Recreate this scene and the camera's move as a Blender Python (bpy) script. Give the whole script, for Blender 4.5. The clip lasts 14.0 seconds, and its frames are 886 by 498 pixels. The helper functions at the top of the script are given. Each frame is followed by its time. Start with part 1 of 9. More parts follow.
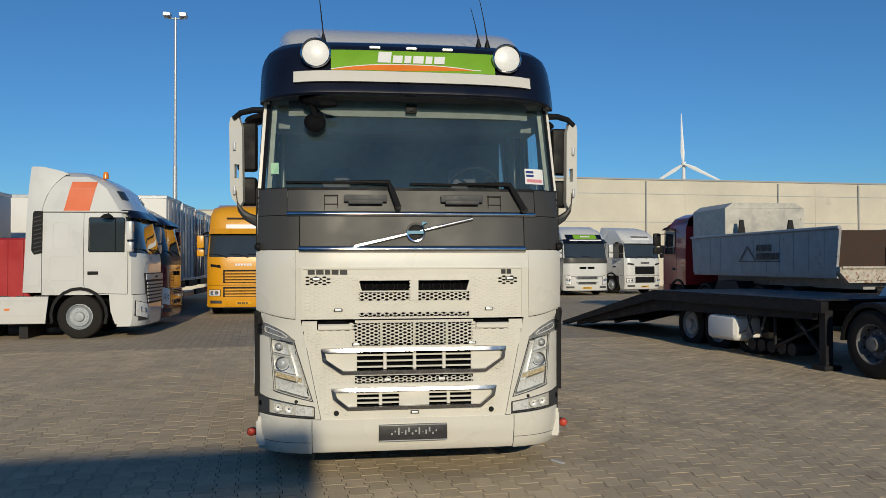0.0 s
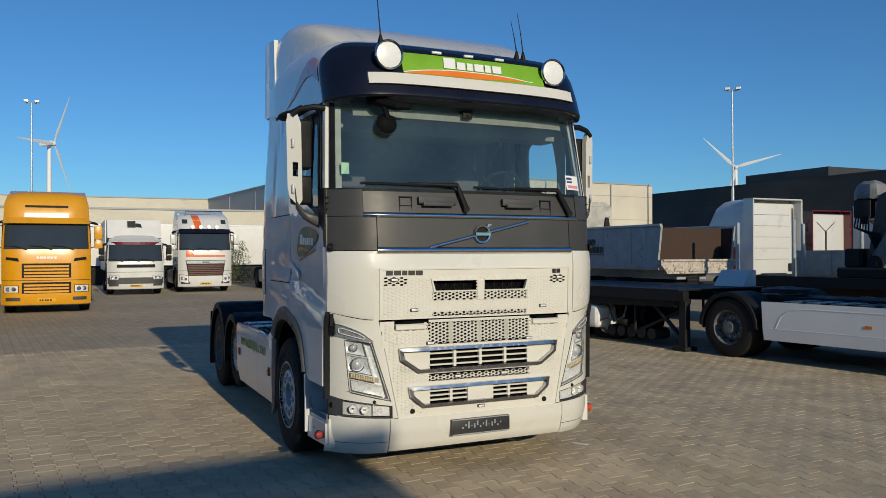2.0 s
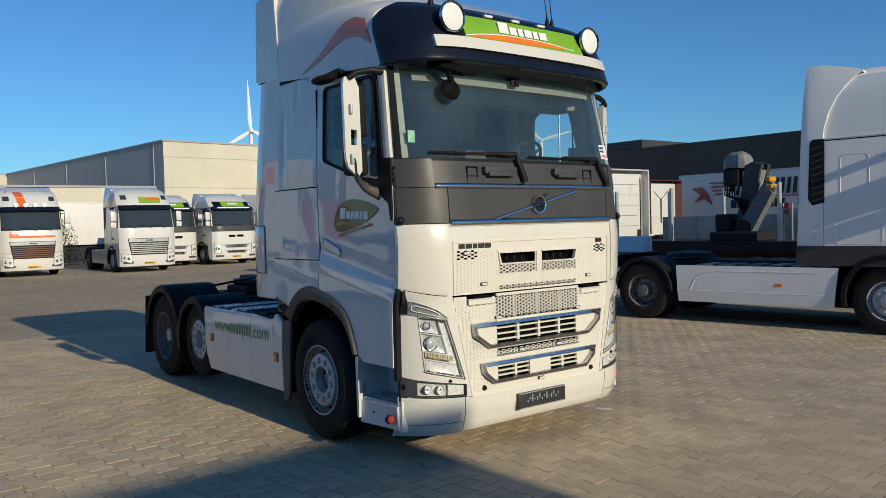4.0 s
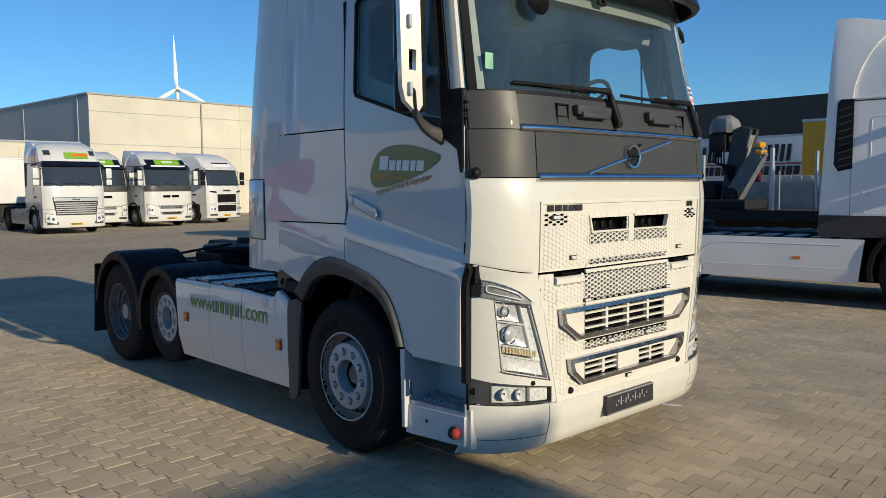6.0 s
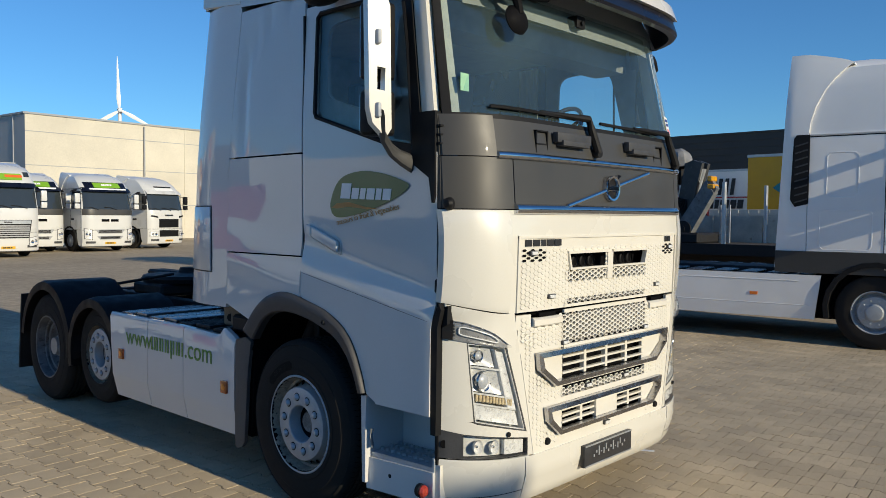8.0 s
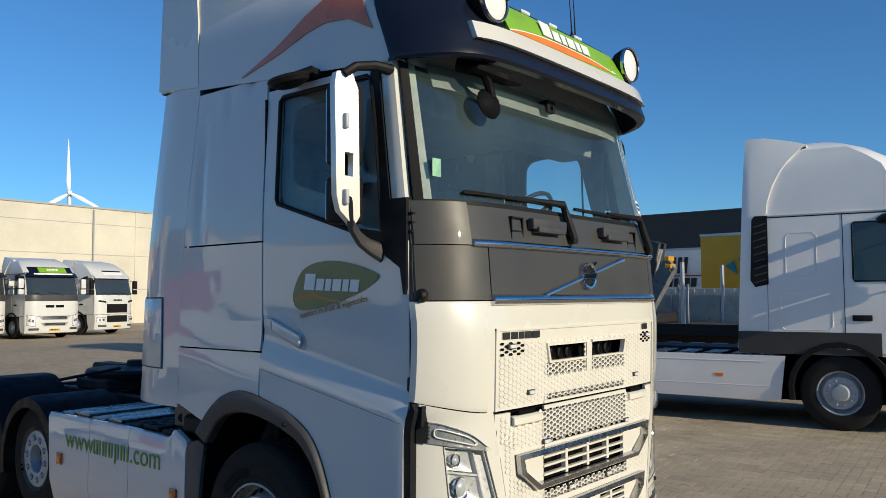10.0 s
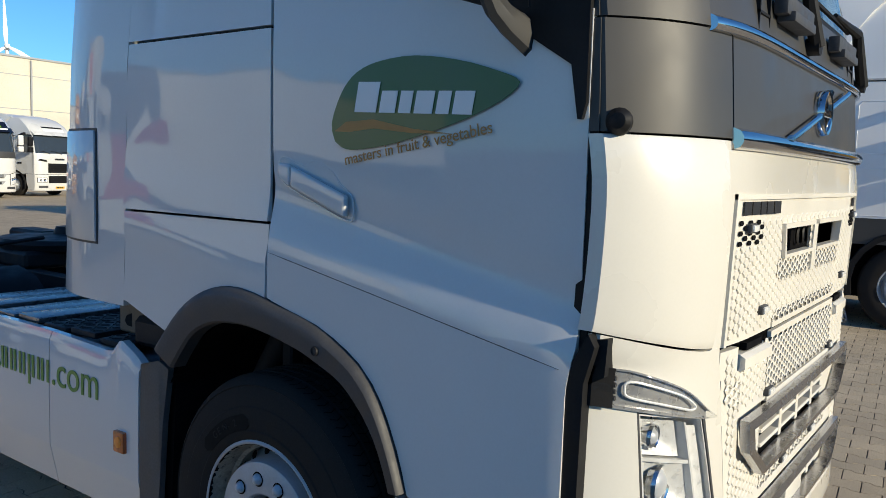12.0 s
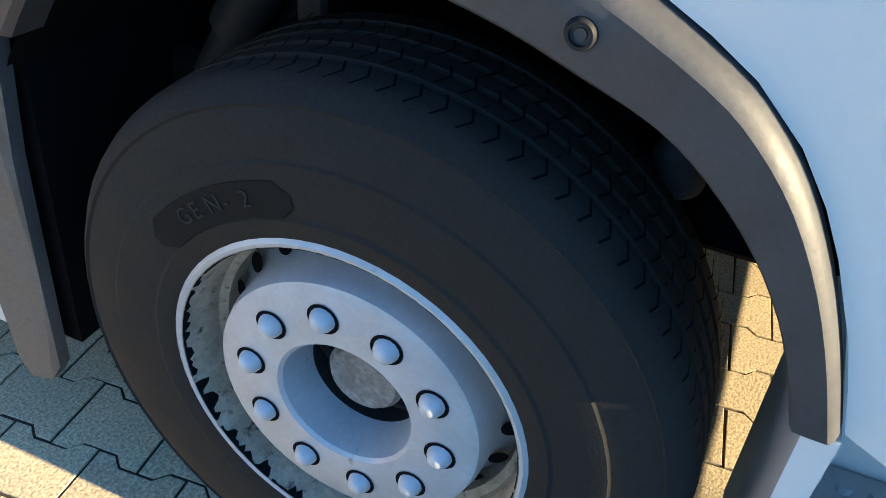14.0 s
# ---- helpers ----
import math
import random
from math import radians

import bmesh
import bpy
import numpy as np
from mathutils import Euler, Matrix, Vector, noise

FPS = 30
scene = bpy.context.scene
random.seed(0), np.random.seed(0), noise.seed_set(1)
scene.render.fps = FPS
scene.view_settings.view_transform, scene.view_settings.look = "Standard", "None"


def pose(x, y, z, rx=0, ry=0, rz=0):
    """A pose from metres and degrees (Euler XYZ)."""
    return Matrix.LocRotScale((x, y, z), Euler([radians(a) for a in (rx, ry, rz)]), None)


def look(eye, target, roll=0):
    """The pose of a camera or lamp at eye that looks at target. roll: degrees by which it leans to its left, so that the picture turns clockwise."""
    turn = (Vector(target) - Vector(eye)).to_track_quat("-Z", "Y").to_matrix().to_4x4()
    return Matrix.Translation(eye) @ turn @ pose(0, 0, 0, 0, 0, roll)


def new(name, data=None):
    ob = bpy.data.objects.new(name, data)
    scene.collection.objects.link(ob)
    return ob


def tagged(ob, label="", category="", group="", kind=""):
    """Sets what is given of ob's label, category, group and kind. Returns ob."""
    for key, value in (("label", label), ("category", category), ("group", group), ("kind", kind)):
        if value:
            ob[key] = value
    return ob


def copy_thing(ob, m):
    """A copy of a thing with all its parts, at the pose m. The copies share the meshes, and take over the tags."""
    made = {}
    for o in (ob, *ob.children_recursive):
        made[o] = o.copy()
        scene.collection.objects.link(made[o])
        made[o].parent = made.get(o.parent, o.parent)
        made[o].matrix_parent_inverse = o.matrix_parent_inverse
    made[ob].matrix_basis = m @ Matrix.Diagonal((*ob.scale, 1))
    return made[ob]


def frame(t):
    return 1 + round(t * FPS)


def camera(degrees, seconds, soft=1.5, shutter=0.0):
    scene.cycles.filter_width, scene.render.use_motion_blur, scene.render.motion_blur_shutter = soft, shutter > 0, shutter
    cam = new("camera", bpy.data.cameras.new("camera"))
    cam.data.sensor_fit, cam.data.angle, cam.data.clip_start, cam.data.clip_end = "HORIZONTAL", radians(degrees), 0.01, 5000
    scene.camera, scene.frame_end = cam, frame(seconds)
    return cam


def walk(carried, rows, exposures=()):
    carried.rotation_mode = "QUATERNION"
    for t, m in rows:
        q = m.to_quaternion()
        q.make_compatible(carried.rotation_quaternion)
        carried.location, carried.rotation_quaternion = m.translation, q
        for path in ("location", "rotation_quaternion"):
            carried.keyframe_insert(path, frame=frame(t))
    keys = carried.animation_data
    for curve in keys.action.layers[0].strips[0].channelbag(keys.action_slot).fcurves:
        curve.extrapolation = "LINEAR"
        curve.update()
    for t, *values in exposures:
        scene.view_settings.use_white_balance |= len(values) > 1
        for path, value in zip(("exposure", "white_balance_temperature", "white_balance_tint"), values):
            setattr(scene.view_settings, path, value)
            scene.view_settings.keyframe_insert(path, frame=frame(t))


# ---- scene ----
cam = camera(58.5, 14.0, soft=0.75)
PATH = [
    (0, (-0.613, -6.26, 1.713), (-0.346, -4.278, 1.751), -0.2),
    (0.5, (-1.233, -6.152, 1.748), (-0.804, -4.199, 1.781), -0.5),
    (1, (-1.88, -6.051, 1.769), (-1.289, -4.141, 1.796), -0.5),
    (1.5, (-2.48, -5.892, 1.792), (-1.753, -4.029, 1.812), -0.3),
    (2, (-3.073, -5.814, 1.806), (-2.222, -4.004, 1.817), -0.2),
    (2.5, (-3.558, -5.665, 1.806), (-2.6, -3.909, 1.809), -0.3),
    (2.7, (-3.804, -5.574, 1.831), (-2.796, -3.846, 1.829), -0.6),
    (4.8, (-4.675, -3.924, 1.818), (-3.366, -2.415, 1.722), -1.5),
    (5, (-4.625, -3.778, 1.789), (-3.306, -2.278, 1.688), -1.5),
    (5.5, (-4.506, -3.335, 1.792), (-3.159, -1.863, 1.666), -1.1),
    (6, (-4.392, -2.899, 1.775), (-3.024, -1.449, 1.621), -0.5),
    (6.5, (-4.228, -2.651, 1.75), (-2.841, -1.221, 1.577), 0.2),
    (7, (-4.189, -2.566, 1.752), (-2.779, -1.158, 1.576), 0.6),
    (7.5, (-4.208, -2.524, 1.763), (-2.77, -1.141, 1.614), 0.7),
    (8, (-4.196, -2.521, 1.792), (-2.729, -1.164, 1.709), 0.4),
    (8.5, (-4.179, -2.51, 1.829), (-2.685, -1.181, 1.845), 0.1),
    (8.7, (-4.174, -2.505, 1.841), (-2.673, -1.185, 1.891), -0.1),
    (10.8, (-3.738, -1.715, 1.852), (-2.186, -0.461, 1.98), -0.0),
    (11, (-3.607, -1.497, 1.79), (-2.052, -0.243, 1.89), 0.5),
    (11.5, (-3.292, -1.022, 1.788), (-1.71, 0.201, 1.755), 0.9),
    (12, (-2.988, -0.6, 1.724), (-1.382, 0.575, 1.53), 1.8),
    (12.5, (-2.759, -0.134, 1.695), (-1.139, 0.94, 1.22), 2.3),
    (13, (-2.463, 0.276, 1.582), (-0.878, 1.233, 0.825), 3.7),
    (13.5, (-2.21, 0.646, 1.455), (-0.675, 1.44, 0.448), 4.9),
    (14, (-1.964, 0.963, 1.428), (-0.476, 1.531, 0.218), 5.3),
]
walk(cam, [(t, look(eye, target, roll)) for t, eye, target, roll in PATH],
     [(0.0, -0.2, 6400, 10), (2.7, -0.04, 6400, 10), (5.0, 0.22, 6600, 10), (8.7, 0.33, 6500, 10), (11.0, 0.33, 6500, 10), (11.5, 0.42, 6500, 10),
      (12.0, 0.6, 6400, 10), (12.5, 0.8, 6700, 10), (13.0, 1.35, 7300, 10), (13.5, 2.05, 7500, 10), (14.0, 2.5, 7700, 10)])

# ---- world, sun, exposure ----
world = bpy.data.worlds.new("sky")
scene.world = world
world.use_nodes = True
wn = world.node_tree
sky = wn.nodes.new("ShaderNodeTexSky")
sky.sky_type = "NISHITA"
sky.sun_disc = False
sky.sun_elevation = radians(18.0)
sky.sun_rotation = radians(180.7)
sky.air_density, sky.dust_density, sky.ozone_density = 1.0, 0.0, 5.0
sky_tone = wn.nodes.new("ShaderNodeVectorMath")
sky_tone.operation = "MULTIPLY"
sky_tone.inputs[1].default_value = (0.63, 1.0, 1.21)
wn.links.new(sky.outputs[0], sky_tone.inputs[0])
wn.links.new(sky_tone.outputs[0], wn.nodes["Background"].inputs[0])
wn.nodes["Background"].inputs[1].default_value = 0.084
sun_data = bpy.data.lights.new("sun", "SUN")
sun_data.energy, sun_data.angle, sun_data.color = 3.5, radians(0.5), (1.0, 0.88, 0.64)
sun = new("sun", sun_data)
sun.matrix_world = look((0.9, -66, 21.4), (0, 0, 0))


# ---- materials ----
def mat(name, base, rough=0.5, metal=0.0, coat=0.0, vary=0.12, scale=6.0, fine=0.0, bump=0.0, fine_scale=120.0,
        trans=0.0, glow=None, random_tone=0.0, dirt=None, dirt_at=0.6, spec=0.5, retro=0.0, waves=0.0):
    m = bpy.data.materials.new(name)
    m.use_nodes = True
    nt = m.node_tree
    p = nt.nodes["Principled BSDF"]
    L = nt.links.new
    col = (*base, 1.0)
    p.inputs["Base Color"].default_value = col
    p.inputs["Roughness"].default_value = rough
    p.inputs["Metallic"].default_value = metal
    p.inputs["Coat Weight"].default_value = coat
    p.inputs["Coat Roughness"].default_value = 0.025
    p.inputs["Specular IOR Level"].default_value = spec
    p.inputs["Diffuse Roughness"].default_value = retro
    p.inputs["Transmission Weight"].default_value = trans
    if glow:
        p.inputs["Emission Color"].default_value = (*glow[:3], 1)
        p.inputs["Emission Strength"].default_value = glow[3]
    if vary > 0:
        tc = nt.nodes.new("ShaderNodeTexCoord")
        n1 = nt.nodes.new("ShaderNodeTexNoise")
        n1.inputs["Scale"].default_value = scale
        n1.inputs["Detail"].default_value = 6
        L(tc.outputs["Object"], n1.inputs["Vector"])
        n2 = nt.nodes.new("ShaderNodeTexNoise")
        n2.inputs["Scale"].default_value = fine_scale
        n2.inputs["Detail"].default_value = 3
        L(tc.outputs["Object"], n2.inputs["Vector"])
        r1 = nt.nodes.new("ShaderNodeMapRange")
        r1.inputs["From Min"].default_value, r1.inputs["From Max"].default_value = 0.3, 0.7
        r1.inputs["To Min"].default_value, r1.inputs["To Max"].default_value = 1 - vary, 1 + vary
        L(n1.outputs["Fac"], r1.inputs["Value"])
        r2 = nt.nodes.new("ShaderNodeMapRange")
        r2.inputs["From Min"].default_value, r2.inputs["From Max"].default_value = 0.3, 0.7
        r2.inputs["To Min"].default_value, r2.inputs["To Max"].default_value = 1 - fine, 1 + fine
        L(n2.outputs["Fac"], r2.inputs["Value"])
        mu = nt.nodes.new("ShaderNodeMath")
        mu.operation = "MULTIPLY"
        L(r1.outputs[0], mu.inputs[0])
        L(r2.outputs[0], mu.inputs[1])
        last = mu.outputs[0]
        if random_tone:
            oi = nt.nodes.new("ShaderNodeObjectInfo")
            ge = nt.nodes.new("ShaderNodeNewGeometry")
            ad = nt.nodes.new("ShaderNodeMath")
            ad.operation = "ADD"
            L(oi.outputs["Random"], ad.inputs[0])
            L(ge.outputs["Random Per Island"], ad.inputs[1])
            fr = nt.nodes.new("ShaderNodeMath")
            fr.operation = "FRACT"
            L(ad.outputs[0], fr.inputs[0])
            r3 = nt.nodes.new("ShaderNodeMapRange")
            r3.inputs["To Min"].default_value, r3.inputs["To Max"].default_value = 1 - random_tone, 1 + random_tone
            L(fr.outputs[0], r3.inputs["Value"])
            m2 = nt.nodes.new("ShaderNodeMath")
            m2.operation = "MULTIPLY"
            L(last, m2.inputs[0])
            L(r3.outputs[0], m2.inputs[1])
            last = m2.outputs[0]
        vm = nt.nodes.new("ShaderNodeVectorMath")
        vm.operation = "SCALE"
        vm.inputs[0].default_value = base
        L(last, vm.inputs["Scale"])
        colour = vm.outputs[0]
        if dirt:
            n3 = nt.nodes.new("ShaderNodeTexNoise")
            n3.inputs["Scale"].default_value = scale * 1.7
            n3.inputs["Detail"].default_value = 9
            n3.inputs["Roughness"].default_value = 0.65
            L(tc.outputs["Object"], n3.inputs["Vector"])
            r4 = nt.nodes.new("ShaderNodeMapRange")
            r4.inputs["From Min"].default_value, r4.inputs["From Max"].default_value = dirt_at, dirt_at + 0.12
            L(n3.outputs["Fac"], r4.inputs["Value"])
            mx = nt.nodes.new("ShaderNodeMix")
            mx.data_type = "RGBA"
            L(r4.outputs[0], mx.inputs["Factor"])
            L(colour, mx.inputs[6])
            mx.inputs[7].default_value = (*dirt, 1)
            colour = mx.outputs[2]
        L(colour, p.inputs["Base Color"])
        rr = nt.nodes.new("ShaderNodeMapRange")
        rr.inputs["From Min"].default_value, rr.inputs["From Max"].default_value = 0.3, 0.7
        rr.inputs["To Min"].default_value, rr.inputs["To Max"].default_value = max(rough * 0.8, 0.0), min(rough * 1.25, 1)
        L(n1.outputs["Fac"], rr.inputs["Value"])
        L(rr.outputs[0], p.inputs["Roughness"])
        if waves:
            # slow unevenness of pressed sheet metal
            n4 = nt.nodes.new("ShaderNodeTexNoise")
            n4.inputs["Scale"].default_value = 2.6
            n4.inputs["Detail"].default_value = 1
            L(tc.outputs["Object"], n4.inputs["Vector"])
            wb = nt.nodes.new("ShaderNodeBump")
            wb.inputs["Strength"].default_value = waves
            wb.inputs["Distance"].default_value = 0.03
            L(n4.outputs["Fac"], wb.inputs["Height"])
            L(wb.outputs[0], p.inputs["Normal"])
            L(wb.outputs[0], p.inputs["Coat Normal"])
        if bump:
            bu = nt.nodes.new("ShaderNodeBump")
            bu.inputs["Strength"].default_value = bump
            bu.inputs["Distance"].default_value = 0.002
            L(n2.outputs["Fac"], bu.inputs["Height"])
            L(bu.outputs[0], p.inputs["Normal"])
    return m


def glass_mat(name, tint, rough=0.0, dust_and_haze=0.0, shine=0.045):
    """Thin pane: clear part with a mirror-like coat."""
    m = bpy.data.materials.new(name)
    m.use_nodes = True
    nt = m.node_tree
    nt.nodes.remove(nt.nodes["Principled BSDF"])
    out = nt.nodes["Material Output"]
    tr = nt.nodes.new("ShaderNodeBsdfTransparent")
    tr.inputs[0].default_value = (*tint, 1)
    gl = nt.nodes.new("ShaderNodeBsdfGlossy")
    gl.inputs["Roughness"].default_value = rough
    lw = nt.nodes.new("ShaderNodeLayerWeight")
    lw.inputs["Blend"].default_value = 0.5
    pw = nt.nodes.new("ShaderNodeMath")
    pw.operation = "POWER"
    nt.links.new(lw.outputs["Facing"], pw.inputs[0])
    pw.inputs[1].default_value = 5.0
    fr = nt.nodes.new("ShaderNodeMapRange")
    fr.inputs["To Min"].default_value, fr.inputs["To Max"].default_value = shine, 1.0
    nt.links.new(pw.outputs[0], fr.inputs["Value"])
    mx = nt.nodes.new("ShaderNodeMixShader")
    nt.links.new(fr.outputs[0], mx.inputs[0])
    nt.links.new(tr.outputs[0], mx.inputs[1])
    nt.links.new(gl.outputs[0], mx.inputs[2])
    last = mx.outputs[0]
    if dust_and_haze:
        tc = nt.nodes.new("ShaderNodeTexCoord")
        no = nt.nodes.new("ShaderNodeTexNoise")
        no.inputs["Scale"].default_value = 1.6
        no.inputs["Detail"].default_value = 7
        nt.links.new(tc.outputs["Object"], no.inputs["Vector"])
        ra = nt.nodes.new("ShaderNodeMapRange")
        ra.inputs["From Min"].default_value, ra.inputs["From Max"].default_value = 0.3, 0.7
        ra.inputs["To Min"].default_value, ra.inputs["To Max"].default_value = dust_and_haze * 0.6, dust_and_haze * 1.4
        nt.links.new(no.outputs["Fac"], ra.inputs["Value"])
        # teal colour puts a painted haze of reflected sky into the thin dust
        df = nt.nodes.new("ShaderNodeBsdfDiffuse")
        df.inputs[0].default_value = (0.38, 0.60, 0.66, 1)
        md = nt.nodes.new("ShaderNodeMixShader")
        nt.links.new(ra.outputs[0], md.inputs[0])
        nt.links.new(last, md.inputs[1])
        nt.links.new(df.outputs[0], md.inputs[2])
        last = md.outputs[0]
    nt.links.new(last, out.inputs[0])
    return m


WHITE = mat("white_paint", (0.70, 0.675, 0.605), 0.28, coat=0.9, vary=0.025, scale=1.5, fine=0.01)
WHITE_PLASTIC = mat("white_plastic", (0.70, 0.67, 0.595), 0.38, coat=0.2, vary=0.03, scale=5, fine=0.02)
SIDE_WHITE = mat("white_side_paint", (0.66, 0.66, 0.65), 0.5, spec=0.1, coat=1.0, vary=0.03, scale=1.2, fine=0.01, waves=0.2)
GREY_PANEL = mat("dark_grey_paint", (0.052, 0.051, 0.049), 0.45, spec=0.35, coat=0.08, vary=0.06, scale=2.5)
STRIP_GREY = mat("weathered_grey_plastic", (0.085, 0.085, 0.085), 0.6, vary=0.2, scale=12, fine=0.12, bump=0.2)
GREY_PLASTIC = mat("dark_grey_plastic", (0.045, 0.046, 0.05), 0.55, vary=0.15, scale=14, fine=0.1, bump=0.15)
MIRROR_BLACK = mat("mirror_housing_black", (0.004, 0.004, 0.005), 0.7, vary=0.2, scale=9, spec=0.12)
NAVY = mat("navy_paint", (0.006, 0.008, 0.018), 0.3, spec=0.3, coat=0.2, vary=0.1, scale=3)
BLACK = mat("black_plastic", (0.008, 0.008, 0.009), 0.6, vary=0.2, scale=9, fine=0.15, bump=0.2, spec=0.25)
DARK = mat("dark_inside", (0.006, 0.006, 0.007), 0.9, vary=0.2, scale=8, spec=0.05)
CHROME = mat("chrome", (0.60, 0.60, 0.61), 0.10, metal=1.0, vary=0.04, scale=20)
SATIN = mat("satin_chrome", (0.44, 0.44, 0.46), 0.24, metal=1.0, vary=0.06, scale=20)
STEEL = mat("painted_steel", (0.34, 0.35, 0.36), 0.45, metal=0.3, vary=0.15, scale=9, fine=0.08, dirt=(0.09, 0.07, 0.055), dirt_at=0.62)
FOOT_GREY = mat("mirror_foot_grey", (0.035, 0.035, 0.035), 0.5, vary=0.1, scale=12)
RIM = mat("silver_rim_paint", (0.39, 0.42, 0.45), 0.38, metal=0.15, vary=0.08, scale=14, fine=0.05, dirt=(0.10, 0.085, 0.07), dirt_at=0.64)
RIM_WORN = mat("worn_rim_paint", (0.34, 0.29, 0.225), 0.55, vary=0.25, scale=26, fine=0.15, dirt=(0.02, 0.017, 0.015), dirt_at=0.56)
# darker, blotched rim paint for the twin wheels
RIM_DARK = mat("dark_rim_paint", (0.13, 0.135, 0.14), 0.6, vary=0.3, scale=16, fine=0.15, dirt=(0.035, 0.03, 0.027), dirt_at=0.55)
HUB_CAP = mat("hub_cap_casting", (0.20, 0.19, 0.18), 0.8, vary=0.35, scale=40, fine=0.25, bump=0.6)
NUT = mat("nut_cover", (0.46, 0.48, 0.51), 0.42, metal=0.15, vary=0.08, scale=30)
RUBBER = mat("tyre_rubber", (0.022, 0.0205, 0.019), 0.92, vary=0.2, scale=11, fine=0.12, bump=0.35, fine_scale=160, spec=0.2)
TYRE_SMOOTH = mat("tyre_plaque_rubber", (0.014, 0.0132, 0.0125), 0.95, vary=0.15, scale=20, fine=0.08, spec=0.1)
TYRE_LETTER = mat("tyre_letter_rubber", (0.034, 0.032, 0.030), 0.9, vary=0.2, scale=60, spec=0.1)
TAUPE = mat("taupe_panel", (0.15, 0.125, 0.095), 0.6, vary=0.2, scale=8, fine=0.1, dirt=(0.05, 0.045, 0.04), dirt_at=0.6)
CATWALK = mat("catwalk_steel", (0.17, 0.175, 0.185), 0.28, metal=0.6, vary=0.2, scale=10, fine=0.1, dirt=(0.05, 0.045, 0.04), dirt_at=0.55)
IRON = mat("dark_iron", (0.020, 0.020, 0.022), 0.6, metal=0.1, vary=0.25, scale=10, fine=0.15, dirt=(0.05, 0.036, 0.026), dirt_at=0.62, spec=0.25)
GLASS = glass_mat("windscreen_glass", (0.86, 0.95, 0.94), 0.0, 0.06, 0.115)
GLASS_SIDE = glass_mat("side_glass", (0.80, 0.87, 0.88), shine=0.08)
LENS = glass_mat("lamp_lens", (0.90, 0.91, 0.92), 0.02)
DARK_GLASS = mat("far_dark_glass", (0.034, 0.042, 0.046), 0.05, coat=0.5, vary=0.05, scale=2)
REFLECTOR = mat("lamp_reflector", (0.84, 0.84, 0.82), 0.3, metal=0.25, vary=0.10, scale=40)
LAMP_GREY = mat("lamp_body", (0.68, 0.68, 0.66), 0.35, metal=0.15, vary=0.12, scale=30)
FROST = mat("frosted_lamp", (0.80, 0.80, 0.78), 0.35, coat=0.4, vary=0.06, scale=60)
LAMP_SILVER = mat("lamp_silver", (0.40, 0.40, 0.40), 0.28, metal=0.5, vary=0.12, scale=30)
LED_STRIP = mat("led_strip", (0.55, 0.45, 0.28), 0.3, vary=0.3, scale=60)
CABIN = mat("cabin_lining", (0.24, 0.25, 0.24), 0.85, vary=0.15, scale=12, fine=0.1)
CABIN_LIGHT = mat("cabin_light_lining", (0.42, 0.43, 0.36), 0.85, vary=0.12, scale=12, fine=0.1)
SEAT = mat("seat_fabric", (0.09, 0.09, 0.10), 0.9, vary=0.2, scale=30, fine=0.2, bump=0.2)
LOADER_BLACK = mat("loader_black_paint", (0.010, 0.010, 0.012), 0.55, vary=0.25, scale=5, fine=0.15, spec=0.3)
CRANE_GREY = mat("crane_grey_paint", (0.16, 0.165, 0.17), 0.5, vary=0.25, scale=8, fine=0.1, dirt=(0.05, 0.04, 0.03), dirt_at=0.58)
CRANE_DARK = mat("crane_dark_paint", (0.045, 0.045, 0.045), 0.5, vary=0.3, scale=8, fine=0.1, dirt=(0.12, 0.11, 0.10), dirt_at=0.6)
GREEN = mat("sign_green", (0.20, 0.42, 0.025), 0.45, vary=0.05, scale=6)
DOOR_GREEN = mat("door_sign_green", (0.045, 0.125, 0.03), 0.5, coat=0.4, vary=0.06, scale=9)
ORANGE = mat("sign_orange", (0.78, 0.20, 0.02), 0.4, vary=0.06, scale=6)
SWOOSH = mat("faded_orange", (0.55, 0.15, 0.06), 0.3, coat=0.6, vary=0.08, scale=5)
TEXT_GREEN = mat("letter_green", (0.12, 0.26, 0.05), 0.4, vary=0.08, scale=20)
TEXT_ORANGE = mat("letter_orange", (0.45, 0.22, 0.05), 0.4, vary=0.08, scale=20)
SIGN_WHITE = mat("sign_white", (0.82, 0.82, 0.80), 0.35, vary=0.02)
AMBER_DEEP = mat("deep_amber_lamp", (0.45, 0.085, 0.010), 0.2, coat=0.8, vary=0.2, scale=60)
AMBER = mat("amber_lamp", (0.85, 0.25, 0.02), 0.2, coat=0.6, vary=0.1, scale=60)
RED_LAMP = mat("red_lamp", (0.55, 0.06, 0.03), 0.25, coat=0.6, vary=0.15, scale=60)
PLATE = mat("plate_holder", (0.03, 0.03, 0.032), 0.4, vary=0.2, scale=40)
PLATE_YELLOW = mat("plate_yellow", (0.75, 0.42, 0.02), 0.4, vary=0.05)
STICKER = mat("sticker_green", (0.30, 0.55, 0.35), 0.5, vary=0.1, scale=50)
MIRROR = mat("mirror_glass", (0.75, 0.77, 0.8), 0.02, metal=1.0, vary=0.0)
YELLOW = mat("yellow_paint", (0.72, 0.33, 0.008), 0.3, coat=0.8, vary=0.04, scale=2)
MAROON = mat("maroon_paint", (0.16, 0.012, 0.016), 0.3, coat=0.8, vary=0.08, scale=2)
RED = mat("red_paint", (0.40, 0.02, 0.02), 0.35, coat=0.6, vary=0.08, scale=2)
